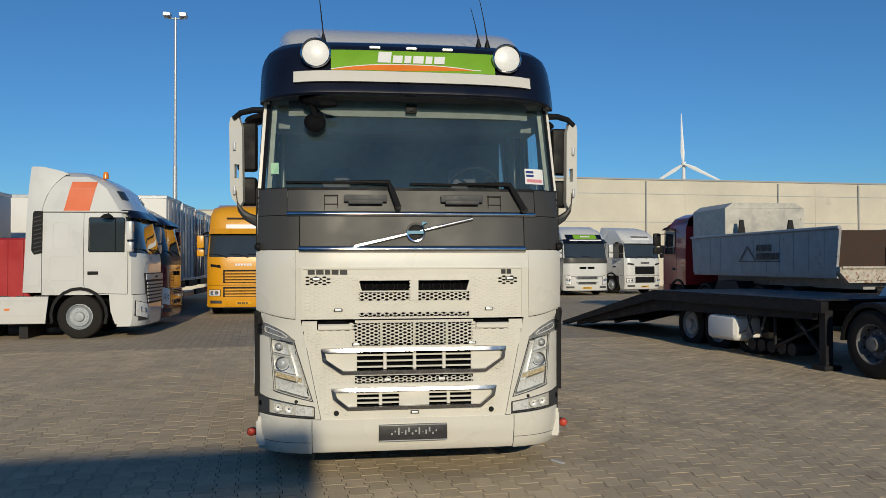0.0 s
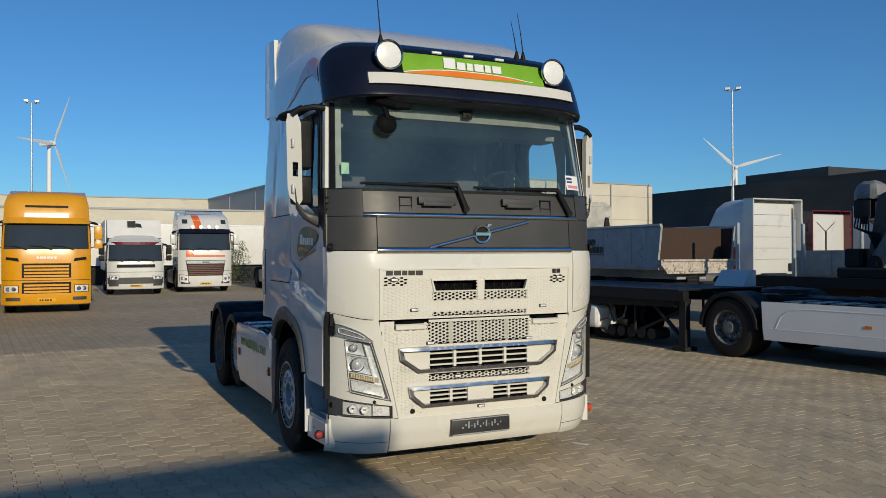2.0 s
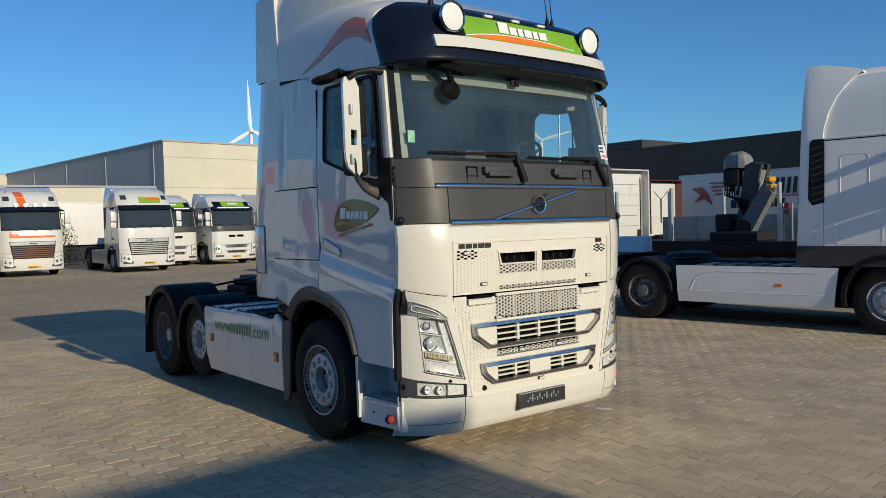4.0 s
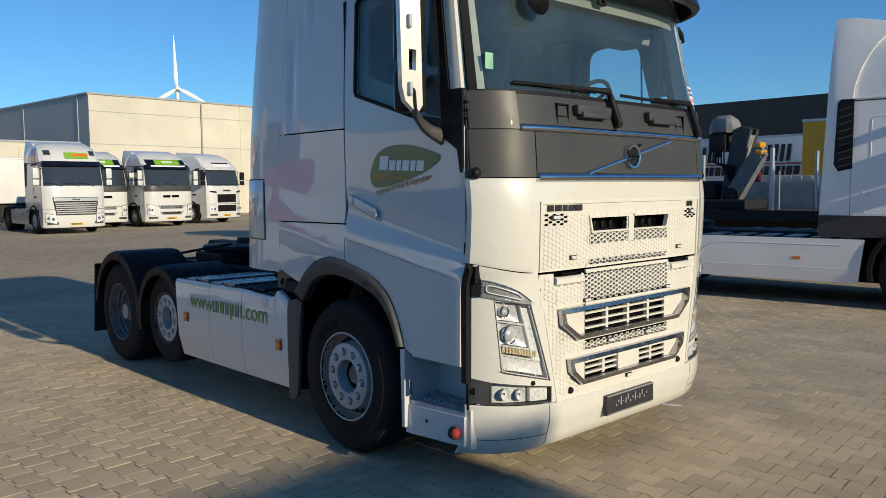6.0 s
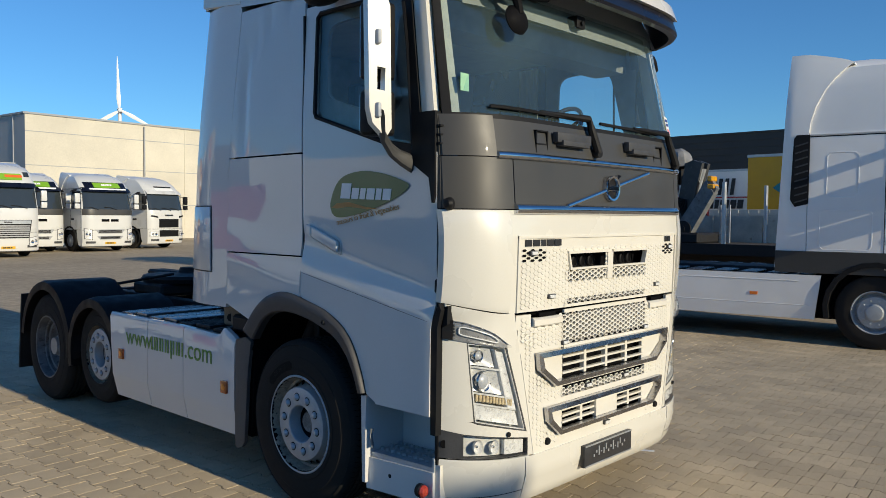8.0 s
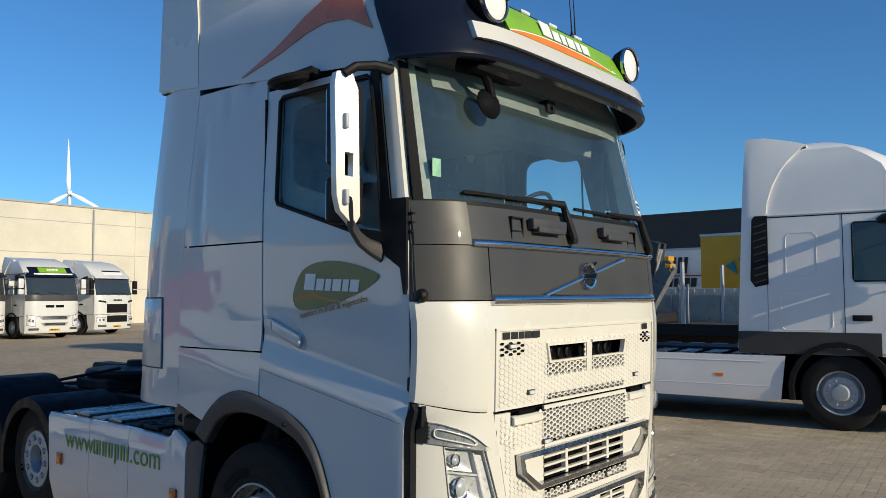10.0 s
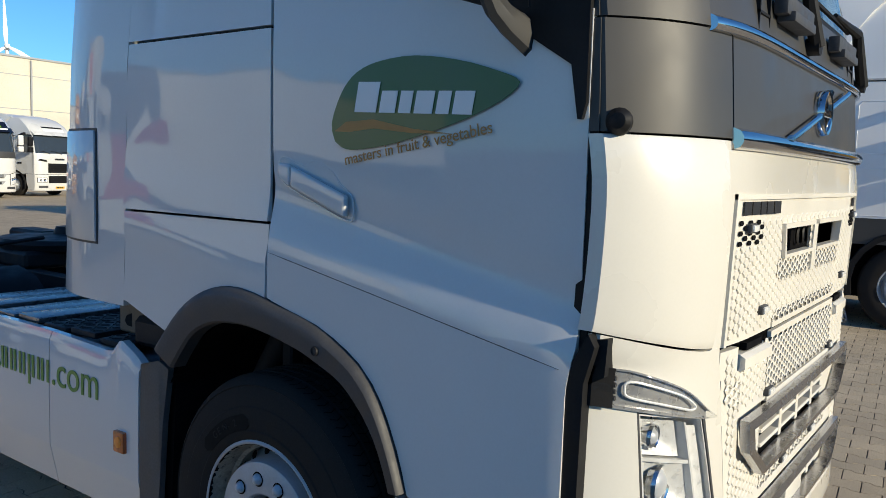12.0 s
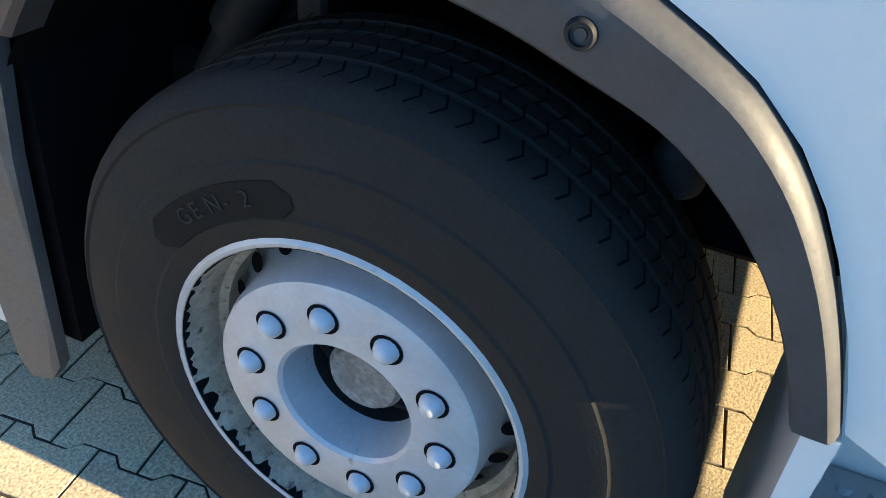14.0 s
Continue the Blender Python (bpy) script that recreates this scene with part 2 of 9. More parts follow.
ORANGE_PAINT = mat("orange_paint", (0.75, 0.14, 0.02), 0.35, coat=0.6, vary=0.06, scale=3)
FAR_WHITE = mat("far_white_paint", (0.65, 0.65, 0.63), 0.3, coat=0.7, vary=0.03, scale=1.5)
NEAR_WHITE = mat("cool_white_paint", (0.86, 0.855, 0.835), 0.35, coat=0.45, vary=0.03, scale=1.5, waves=0.15)
SLAT_BROWN = mat("brown_slat_paint", (0.11, 0.035, 0.02), 0.45, vary=0.1, scale=4)
FAR_GREY = mat("far_silver_paint", (0.36, 0.37, 0.38), 0.3, coat=0.6, vary=0.05, scale=2)
TARP_WHITE = mat("white_tarp", (0.72, 0.71, 0.68), 0.5, vary=0.06, scale=1.2, fine=0.03, dirt=(0.5, 0.48, 0.42), dirt_at=0.66)
TARP_GREY = mat("grey_tarpaulin", (0.20, 0.20, 0.20), 0.5, vary=0.2, scale=6, fine=0.05)
TARP_YELLOW = mat("yellow_tarp", (0.75, 0.36, 0.01), 0.5, vary=0.06, scale=1.5)
TEAL = mat("teal_print", (0.01, 0.22, 0.26), 0.5, vary=0.05)
LETTER_BLACK = mat("letter_black", (0.015, 0.015, 0.016), 0.5, vary=0.05)
TIP_GREY = mat("tipper_grey", (0.36, 0.37, 0.38), 0.5, metal=0.2, vary=0.18, scale=3, fine=0.08, dirt=(0.12, 0.11, 0.10), dirt_at=0.6)
TIP_BARE = mat("bare_galvanised", (0.50, 0.48, 0.43), 0.5, metal=0.3, vary=0.18, scale=4, fine=0.1, dirt=(0.28, 0.24, 0.19), dirt_at=0.6)
RUST = mat("rusty_steel", (0.050, 0.028, 0.019), 0.8, vary=0.35, scale=6, fine=0.2, dirt=(0.05, 0.03, 0.02), dirt_at=0.55)
RUST_LIGHT = mat("chipped_tailgate", (0.50, 0.46, 0.40), 0.6, vary=0.2, scale=8, fine=0.1, dirt=(0.25, 0.10, 0.05), dirt_at=0.52)
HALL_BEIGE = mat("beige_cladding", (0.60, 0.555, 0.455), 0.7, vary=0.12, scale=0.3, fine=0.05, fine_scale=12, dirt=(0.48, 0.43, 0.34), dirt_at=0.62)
HALL_GREY = mat("grey_cladding_and_shade", (0.34, 0.35, 0.36), 0.6, vary=0.08, scale=0.3, fine=0.03, fine_scale=30)
HALL_DARK = mat("charcoal_cladding", (0.030, 0.033, 0.036), 0.6, vary=0.12, scale=0.4, fine=0.05, fine_scale=20)
GALV = mat("galvanised_mast", (0.50, 0.52, 0.54), 0.4, metal=0.5, vary=0.08, scale=8)
TURBINE = mat("turbine_white", (0.75, 0.76, 0.77), 0.4, vary=0.03)
LEAF = mat("shrub_leaf", (0.075, 0.10, 0.03), 0.7, vary=0.3, scale=4, random_tone=0.4)
BARK = mat("shrub_twig", (0.10, 0.07, 0.045), 0.9, vary=0.2, scale=20)
WOOD = mat("deck_timber", (0.045, 0.036, 0.028), 0.8, vary=0.3, scale=5, fine=0.15)
PAVER = mat("concrete_paver", (0.460, 0.368, 0.246), 0.88, vary=0.14, scale=1.3, fine=0.42, bump=0.8, fine_scale=150, random_tone=0.11, retro=0.12, dirt=(0.22, 0.18, 0.14), dirt_at=0.65)
JOINT = mat("joint_sand", (0.030, 0.025, 0.019), 0.95, vary=0.25, scale=3, fine=0.2, dirt=(0.10, 0.11, 0.03), dirt_at=0.64)


# ---- mesh tools ----
def smooth_line(pts, n=3):
    """A finer, rounder line through the points."""
    out = []
    for k in range(len(pts) - 1):
        p0, p1, p2, p3 = pts[max(k - 1, 0)], pts[k], pts[k + 1], pts[min(k + 2, len(pts) - 1)]
        for j in range(n):
            t = j / n
            out.append(tuple(0.5 * (2 * b + (c - a) * t + (2 * a - 5 * b + 4 * c - d) * t * t + (3 * b - a - 3 * c + d) * t ** 3) for a, b, c, d in zip(p0, p1, p2, p3)))
    out.append(pts[-1])
    return out


def part(name, bm, material, parent=None, label="", smooth=True, angle=32):
    me = bpy.data.meshes.new(name)
    if isinstance(bm, tuple):
        me.from_pydata(bm[0], [], bm[1])
        me.validate()
    else:
        bmesh.ops.recalc_face_normals(bm, faces=bm.faces)
        bm.to_mesh(me)
        bm.free()
    me.materials.append(material)
    if smooth:
        me.shade_smooth()
        me.set_sharp_from_angle(angle=radians(angle))
    ob = new(name, me)
    if parent:
        ob.parent = parent
    if label:
        ob["label"] = label
    return ob


def thing(name, label, category, group="", kind=""):
    return tagged(new(name), label, category, group, kind)


def B():
    return bmesh.new()


def box(bm, x0, x1, y0, y1, z0, z1, bev=0.0, seg=1, m=None):
    vs = [bm.verts.new((x, y, z)) for x in (x0, x1) for y in (y0, y1) for z in (z0, z1)]
    fs = [bm.faces.new([vs[i] for i in q]) for q in ((0, 1, 3, 2), (4, 6, 7, 5), (0, 4, 5, 1), (2, 3, 7, 6), (0, 2, 6, 4), (1, 5, 7, 3))]
    if bev:
        es = list({e for f in fs for e in f.edges})
        r = bmesh.ops.bevel(bm, geom=es, offset=bev, segments=seg, affect="EDGES", profile=0.6)
        vs = list({v for f in r["faces"] for v in f.verts} | {v for v in vs if v.is_valid})
    if m:
        for v in vs:
            v.co = m @ v.co
    return vs


def prism(bm, pts, vec):
    """A polygon of 3D points pushed along vec."""
    v = Vector(vec)
    a = [bm.verts.new(p) for p in pts]
    b = [bm.verts.new(Vector(p) + v) for p in pts]
    bm.faces.new(a)
    bm.faces.new(b[::-1])
    n = len(a)
    for i in range(n):
        bm.faces.new((a[i], a[(i + 1) % n], b[(i + 1) % n], b[i]))
    return a + b


def side_prism(bm, poly, x0, x1):
    return prism(bm, [(x0, y, z) for y, z in poly], (x1 - x0, 0, 0))


def frame_of(axis):
    a = Vector(axis).normalized()
    u = a.orthogonal().normalized()
    if abs(a.x) > 0.9:
        u = Vector((0, 1, 0))
    if abs(a.y) > 0.9:
        u = Vector((1, 0, 0))
    return a, u, a.cross(u)


def lathe(bm, prof, origin, axis=(1, 0, 0), n=32, close=True):
    """prof: (radius, height along the axis)."""
    a, u, v = frame_of(axis)
    o = Vector(origin)
    rings = []
    for r, h in prof:
        if r < 1e-5:
            rings.append([bm.verts.new(o + a * h)])
        else:
            rings.append([bm.verts.new(o + a * h + (u * math.cos(t) + v * math.sin(t)) * r) for t in (2 * math.pi * k / n for k in range(n))])
    for p, q in zip(rings, rings[1:]):
        for k in range(n):
            k2 = (k + 1) % n
            if len(p) == 1 and len(q) == 1:
                continue
            if len(p) == 1:
                bm.faces.new((p[0], q[k], q[k2]))
            elif len(q) == 1:
                bm.faces.new((p[k], p[k2], q[0]))
            else:
                bm.faces.new((p[k], p[k2], q[k2], q[k]))
    return rings


def cyl(bm, p, q, r, n=12, r2=None):
    d = Vector(q) - Vector(p)
    lathe(bm, [(0, 0), (r, 0), (r if r2 is None else r2, d.length), (0, d.length)], p, d, n)


def tube(bm, pts, r, n=8):
    pts = [Vector(p) for p in pts]
    rings = []
    u = None
    for i, p in enumerate(pts):
        d = (pts[min(i + 1, len(pts) - 1)] - pts[max(i - 1, 0)]).normalized()
        u = d.orthogonal().normalized() if u is None else (u - d * u.dot(d)).normalized()
        v = d.cross(u)
        rr = r[i] if isinstance(r, (list, tuple)) else r
        rings.append([bm.verts.new(p + (u * math.cos(2 * math.pi * k / n) + v * math.sin(2 * math.pi * k / n)) * rr) for k in range(n)])
    for a, b in zip(rings, rings[1:]):
        for k in range(n):
            bm.faces.new((a[k], a[(k + 1) % n], b[(k + 1) % n], b[k]))
    bm.faces.new(rings[0][::-1])
    bm.faces.new(rings[-1])


def sheet(bm, zs, a, b, place, n, thick):
    """A curved panel: rows at the heights zs, each from a(z) to b(z) in n steps; place(u, z) is on its outside, thick the way inward."""
    t = Vector(thick)
    outer, inner = [], []
    for z in zs:
        lo, hi = (a(z) if callable(a) else a), (b(z) if callable(b) else b)
        row = [Vector(place(lo + (hi - lo) * k / n, z)) for k in range(n + 1)]
        outer.append([bm.verts.new(p) for p in row])
        inner.append([bm.verts.new(p + t) for p in row])
    m = len(zs)
    for i in range(m - 1):
        for k in range(n):
            bm.faces.new((outer[i][k], outer[i][k + 1], outer[i + 1][k + 1], outer[i + 1][k]))
            bm.faces.new((inner[i][k], inner[i + 1][k], inner[i + 1][k + 1], inner[i][k + 1]))
    for k in range(n):
        bm.faces.new((outer[0][k], inner[0][k], inner[0][k + 1], outer[0][k + 1]))
        bm.faces.new((outer[-1][k], outer[-1][k + 1], inner[-1][k + 1], inner[-1][k]))
    for i in range(m - 1):
        bm.faces.new((outer[i][0], outer[i + 1][0], inner[i + 1][0], inner[i][0]))
        bm.faces.new((outer[i][n], inner[i][n], inner[i + 1][n], outer[i + 1][n]))


def pane(bm, zs, a, b, place, n):
    """A single curved pane of glass."""
    rows = []
    for z in zs:
        lo, hi = (a(z) if callable(a) else a), (b(z) if callable(b) else b)
        rows.append([bm.verts.new(place(lo + (hi - lo) * k / n, z)) for k in range(n + 1)])
    for p, q in zip(rows, rows[1:]):
        for k in range(n):
            bm.faces.new((p[k], p[k + 1], q[k + 1], q[k]))


def steps(a, b, n):
    return [a + (b - a) * k / n for k in range(n + 1)]


def curve(table):
    """Smooth-ish interpolation of (key, value) pairs."""
    ks, vs = zip(*table)

    def f(z):
        return float(np.interp(z, ks, vs))
    return f


def words(bm, text, size, m, depth=0.002):
    """Raised lettering in Blender's own font, added to bm."""
    cu = bpy.data.curves.new("lettering", "FONT")
    cu.body, cu.size, cu.extrude = text, size, depth
    ob = new("lettering", cu)
    bpy.context.view_layer.update()
    me = bpy.data.meshes.new_from_object(ob.evaluated_get(bpy.context.evaluated_depsgraph_get()))
    me.transform(m)
    bm.from_mesh(me)
    bpy.data.objects.remove(ob)


def bars(bm, widths, height, gap, m, depth=0.003, slant=0.0):
    """A row of plain bars in the m frame: x along, y up."""
    x = 0.0
    for w in widths:
        if isinstance(w, tuple) or w > 0:
            h = height if not isinstance(w, tuple) else height * w[1]
            ww = w if not isinstance(w, tuple) else w[0]
            q = [(x, 0), (x + ww, 0), (x + ww + slant * h, h), (x + slant * h, h)]
            prism(bm, [m @ Vector((a, b, 0)) for a, b in q], m.to_3x3() @ Vector((0, 0, depth)))
            x += ww + gap
        else:
            x += -w
    return x


# ---- ground and halls ----
def ground_material():
    """Paved yard beyond the near stones: rows of pavers as fine tone and relief, large stains."""
    m = bpy.data.materials.new("paved_yard")
    m.use_nodes = True
    nt = m.node_tree
    L = nt.links.new
    p = nt.nodes["Principled BSDF"]
    p.inputs["Roughness"].default_value = 0.88
    p.inputs["Diffuse Roughness"].default_value = 0.0
    tc = nt.nodes.new("ShaderNodeTexCoord")
    br = nt.nodes.new("ShaderNodeTexBrick")
    br.inputs["Scale"].default_value = 1.0
    br.inputs["Brick Width"].default_value = 0.216
    br.inputs["Row Height"].default_value = 0.164
    br.inputs["Mortar Size"].default_value = 0.007
    br.inputs["Mortar Smooth"].default_value = 0.3
    br.inputs["Color1"].default_value = (0.392, 0.314, 0.210, 1)
    br.inputs["Color2"].default_value = (0.460, 0.368, 0.246, 1)
    br.inputs["Mortar"].default_value = (0.27, 0.218, 0.15, 1)
    turn = nt.nodes.new("ShaderNodeMapping")
    turn.inputs["Rotation"].default_value = (0, 0, radians(-95.5))
    L(tc.outputs["Object"], turn.inputs["Vector"])
    L(turn.outputs[0], br.inputs["Vector"])
    big = nt.nodes.new("ShaderNodeTexNoise")
    big.inputs["Scale"].default_value = 0.18
    big.inputs["Detail"].default_value = 8
    L(tc.outputs["Object"], big.inputs["Vector"])
    fine = nt.nodes.new("ShaderNodeTexNoise")
    fine.inputs["Scale"].default_value = 3.0
    fine.inputs["Detail"].default_value = 6
    L(tc.outputs["Object"], fine.inputs["Vector"])
    ra = nt.nodes.new("ShaderNodeMapRange")
    ra.inputs["From Min"].default_value, ra.inputs["From Max"].default_value = 0.3, 0.7
    ra.inputs["To Min"].default_value, ra.inputs["To Max"].default_value = 0.84, 1.14
    L(big.outputs["Fac"], ra.inputs["Value"])
    rb = nt.nodes.new("ShaderNodeMapRange")
    rb.inputs["From Min"].default_value, rb.inputs["From Max"].default_value = 0.3, 0.7
    rb.inputs["To Min"].default_value, rb.inputs["To Max"].default_value = 0.88, 1.12
    L(fine.outputs["Fac"], rb.inputs["Value"])
    mu = nt.nodes.new("ShaderNodeMath")
    mu.operation = "MULTIPLY"
    L(ra.outputs[0], mu.inputs[0])
    L(rb.outputs[0], mu.inputs[1])
    sc = nt.nodes.new("ShaderNodeVectorMath")
    sc.operation = "SCALE"
    L(br.outputs["Color"], sc.inputs[0])
    L(mu.outputs[0], sc.inputs["Scale"])
    L(sc.outputs[0], p.inputs["Base Color"])
    bu = nt.nodes.new("ShaderNodeBump")
    bu.inputs["Strength"].default_value = 0.3
    bu.inputs["Distance"].default_value = 0.003
    bu.invert = True
    L(br.outputs["Fac"], bu.inputs["Height"])
    L(bu.outputs[0], p.inputs["Normal"])
    return m


PAVED = ground_material()
ground = part("ground", ([(-2500, -2500, -0.007), (2500, -2500, -0.007), (2500, 2500, -0.007), (-2500, 2500, -0.007)], [(0, 1, 2, 3)]), PAVED, smooth=False)
tagged(ground, "brown-grey concrete block paving of a truck yard", "ground", kind="structure")


def wall_strip(name, p, q, thick, h, mat_, label, ribs=0.0, rib_depth=0.04, cap=None, z0=0.0, horizontal=False):
    """A hall's wall from p to q, thick to its left hand, with ribs as real relief."""
    d = Vector((q[0] - p[0], q[1] - p[1], 0))
    n = Vector((-d.y, d.x, 0)).normalized()
    u = d.normalized()
    bm = B()
    P = Vector((p[0], p[1], z0))
    prism(bm, [P, P + d, P + d + n * thick, P + n * thick], (0, 0, h - z0))
    if ribs:
        if horizontal:
            z = z0 + ribs
            while z < h - 0.1:
                a = P + Vector((0, 0, z - z0)) - n * rib_depth
                prism(bm, [a, a + d, a + d + n * rib_depth, a + n * rib_depth], (0, 0, ribs * 0.45))
                z += ribs
        else:
            s = ribs
            while s < d.length:
                a = P + u * s - n * rib_depth
                prism(bm, [a, a + u * 0.09, a + u * 0.09 + n * rib_depth, a + n * rib_depth], (0, 0, h - z0))
                s += ribs
    w = part(name, bm, mat_, smooth=False)
    tagged(w, label, "wall", kind="structure")
    if cap:
        bm = B()
        a = P + Vector((0, 0, h - z0)) - n * 0.08
        prism(bm, [a, a + d, a + d + n * (thick + 0.16), a + n * (thick + 0.16)], (0, 0, 0.12))
        part("roof_edge", bm, cap, w, smooth=False)
    return w


A, Bc, C = (14.7, 51.0), (46.8, 53.6), (11.3, 88.5)
hall_front = wall_strip("wall_hall_front", A, Bc, 0.5, 8.1, HALL_BEIGE, "beige concrete panel wall of a large hall", 11.5, 0.03, HALL_GREY)
# the side turned from the sun: its shade is put into the grey colour
wall_strip("wall_hall_side", C, A, 0.5, 8.1, HALL_GREY, "panel wall of a large hall, its shade painted grey", 9.0, 0.05, HALL_GREY)
wall_strip("wall_hall_back", (-70, 91.5), (11.3, 88.5), 0.5, 8.1, HALL_BEIGE, "pale beige wall of a distant hall", 12.0, 0.03, HALL_GREY)
wall_strip("wall_low_store", (-70, 51.5), (13.6, 49.5), 0.5, 4.75, HALL_BEIGE, "pale beige wall of a low store building", 8.0, 0.05, HALL_GREY)
wall_strip("wall_dark_hall", (53.6, 66), (53.6, -60), 0.5, 8.0, HALL_DARK, "charcoal corrugated wall of a long warehouse", 0.5, 0.05, HALL_DARK, horizontal=True)
u_ = (Vector((Bc[0], Bc[1], 0)) - Vector((A[0], A[1], 0))).normalized()
n_ = Vector((u_.y, -u_.x, 0))
for z in (2.45, 4.85, 7.0):
    bm = B()
    p_ = Vector((A[0], A[1], z)) + n_ * 0.012
    prism(bm, [p_, p_ + u_ * 32.2, p_ + u_ * 32.2 - n_ * 0.02, p_ - n_ * 0.02], (0, 0, 0.045))
    part("panel_joint", bm, HALL_GREY, hall_front, smooth=False)
for d_ in (8.2, 19.6, 27.0):
    bm = B()
    p_ = Vector((A[0], A[1], 0)) + u_ * d_ + n_ * 0.09
    cyl(bm, p_, p_ + Vector((0, 0, 8.0)), 0.06, 10)
    part("downpipe", bm, HALL_GREY, hall_front)
bm = B()
box(bm, 54.5, 68, 40.5, 49.5, 7.9, 9.0)
tagged(part("roof_box", bm, HALL_DARK, smooth=False), "charcoal plant room on the warehouse roof", "roof", kind="structure")
# unseen wall added behind the walk to cast the shadow across the paving
wall_strip("wall_shadow_caster", (-0.52, -20.0), (-52.0, -24.6), 0.5, 6.95, HALL_GREY, "unseen grey panel wall added to cast shade on the yard", 6.0, 0.05, None)


# ---- the white tractor unit ----
truck = thing("tractor_unit", "white six-wheel tractor unit with dark grey upper front, on paving", "truck")
truck.scale = (1.0, 0.978, 1.0)
SIDES = (-1, 1)
f_front = curve([(0.2, 0.09), (0.27, 0.035), (0.40, 0.0), (1.27, 0.0), (1.7, -0.012), (1.86, 0.0), (2.12, 0.02), (2.30, 0.05), (3.05, 0.25), (3.6, 0.45)])
w_front = curve([(0.2, 1.22), (0.4, 1.245), (2.3, 1.245), (3.05, 1.205), (3.6, 1.15)])
c_front = curve([(0.2, 0.29), (1.25, 0.27), (1.3, 0.24), (2.3, 0.235), (3.05, 0.16)])


def F(x, z):
    return f_front(z) + c_front(z) * min(abs(x) / w_front(z), 1.0) ** 7


def front(off=0.0):
    return lambda x, z: (x, F(x, z) - off, z)


def front_panel(bm, x0, x1, z0, z1, off=0.0, thick=0.03, n=24, m=8):
    sheet(bm, steps(z0, z1, m), x0, x1, front(off), n, (0, thick, 0))


# lower bumper
bm = B()
front_panel(bm, -0.80, 0.80, 0.235, 0.50, 0.012, 0.05, 16, 8)
bumper = part("bumper", bm, WHITE, truck)
for s in SIDES:
    bm = B()
    sheet(bm, [0.225, 0.235, 0.25, 0.28, 0.32, 0.37, 0.42, 0.47, 0.50], 0.806, 1.238, lambda x, z, s=s: (s * x, F(x, z) - 0.012 * (1 - ((x - 0.8) / 0.44) ** 4), z), 22, (0, 0.012, 0))
    side_prism(bm, [(0.27, 0.27), (0.27, 0.50), (0.235, 0.50), (0.235, 0.27)], s * 1.18, s * 1.234)
    sheet(bm, [0, 0.5, 0.8, 1.0], 0.775, 1.238, lambda x, q, s=s: (s * x, F(x, 0.5) - 0.012 * (1 - max(0, (x - 0.8) / 0.44) ** 4) + 0.02 * max(0, q - 0.8), 0.499 + (0.006 + 0.055 * (x - 0.77)) * q), 22, (0, 0.012, 0))
    corner = part("bumper_corner", bm, WHITE, truck)
    bm = B()
    sheet(bm, [0.318, 0.3225], 0.81, 1.236, lambda x, z, s=s: (s * x, F(x, z) - 0.0125 * (1 - ((x - 0.8) / 0.44) ** 4) - 0.0012, z), 22, (0, 0.01, 0))
    part("bumper_seam", bm, GREY_PLASTIC, corner)
# skin behind the openings
bm = B()
sheet(bm, steps(0.40, 2.25, 12), -1.12, 1.12, front(-0.075), 24, (0, 0.02, 0))
part("radiator_backing", bm, DARK, truck)


# honeycomb fields: lattice in front of a plate
def lattice(bm, cells, w, h, off, depth):
    for cx, cz in cells:
        ring_o, ring_i, ring_b = [], [], []
        for ax, az in ((-0.5, 0), (-0.25, 0.5), (0.25, 0.5), (0.5, 0), (0.25, -0.5), (-0.25, -0.5)):
            xo, zo = cx + ax * w * 1.33, cz + az * h
            xi, zi = cx + ax * w * 1.33 * 0.80 * (0.8 if az else 1.0), cz + az * h * 0.66
            ring_o.append(bm.verts.new((xo, F(xo, zo) - off, zo)))
            ring_i.append(bm.verts.new((xi, F(xi, zi) - off - 0.002, zi)))
            ring_b.append(bm.verts.new((xi, F(xi, zi) - off + depth, zi)))
        for k in range(6):
            j = (k + 1) % 6
            bm.faces.new((ring_o[k], ring_o[j], ring_i[j], ring_i[k]))
            bm.faces.new((ring_i[k], ring_i[j], ring_b[j], ring_b[k]))


def islands(bm, cells, w, h):
    """Raised lozenges standing on the panel."""
    hexes = ((-0.5, 0), (-0.2, 0.5), (0.2, 0.5), (0.5, 0), (0.2, -0.5), (-0.2, -0.5))
    for cx, cz in cells:
        lo = [bm.verts.new((cx + a * w * 1.33 * 0.97, F(cx, cz) - 0.0038, cz + b * h * 0.95)) for a, b in hexes]
        hi = [bm.verts.new((cx + a * w * 1.33 * 0.86, F(cx, cz) - 0.0066, cz + b * h * 0.76)) for a, b in hexes]
        bm.faces.new(hi)
        for k in range(6):
            bm.faces.new((lo[k], lo[(k + 1) % 6], hi[(k + 1) % 6], hi[k]))


def cells_in(x0, x1, z0, z1, w, h, keep):
    out = []
    i = 0
    x = x0 + w * 0.7
    while x < x1 - w * 0.6:
        z = z0 + h * (0.55 if i % 2 == 0 else 1.05)
        while z < z1 - h * 0.5:
            if keep(x, z):
                out.append((x, z))
            z += h
        x += w
        i += 1
    return out


CW, CH = 0.0325, 0.0275


def slot(x, z):
    return 0.03 < abs(x) < 0.44 and 1.495 < z < 1.60


def upper_open(x, z):
    return (0.03 < abs(x) < 0.45 and 1.425 < z < 1.50) or (abs(x) < 0.46 and z < 1.335 and abs(x) > 0.0) or (abs(abs(x) - 0.76) < 0.10 and 1.555 < z < 1.63)


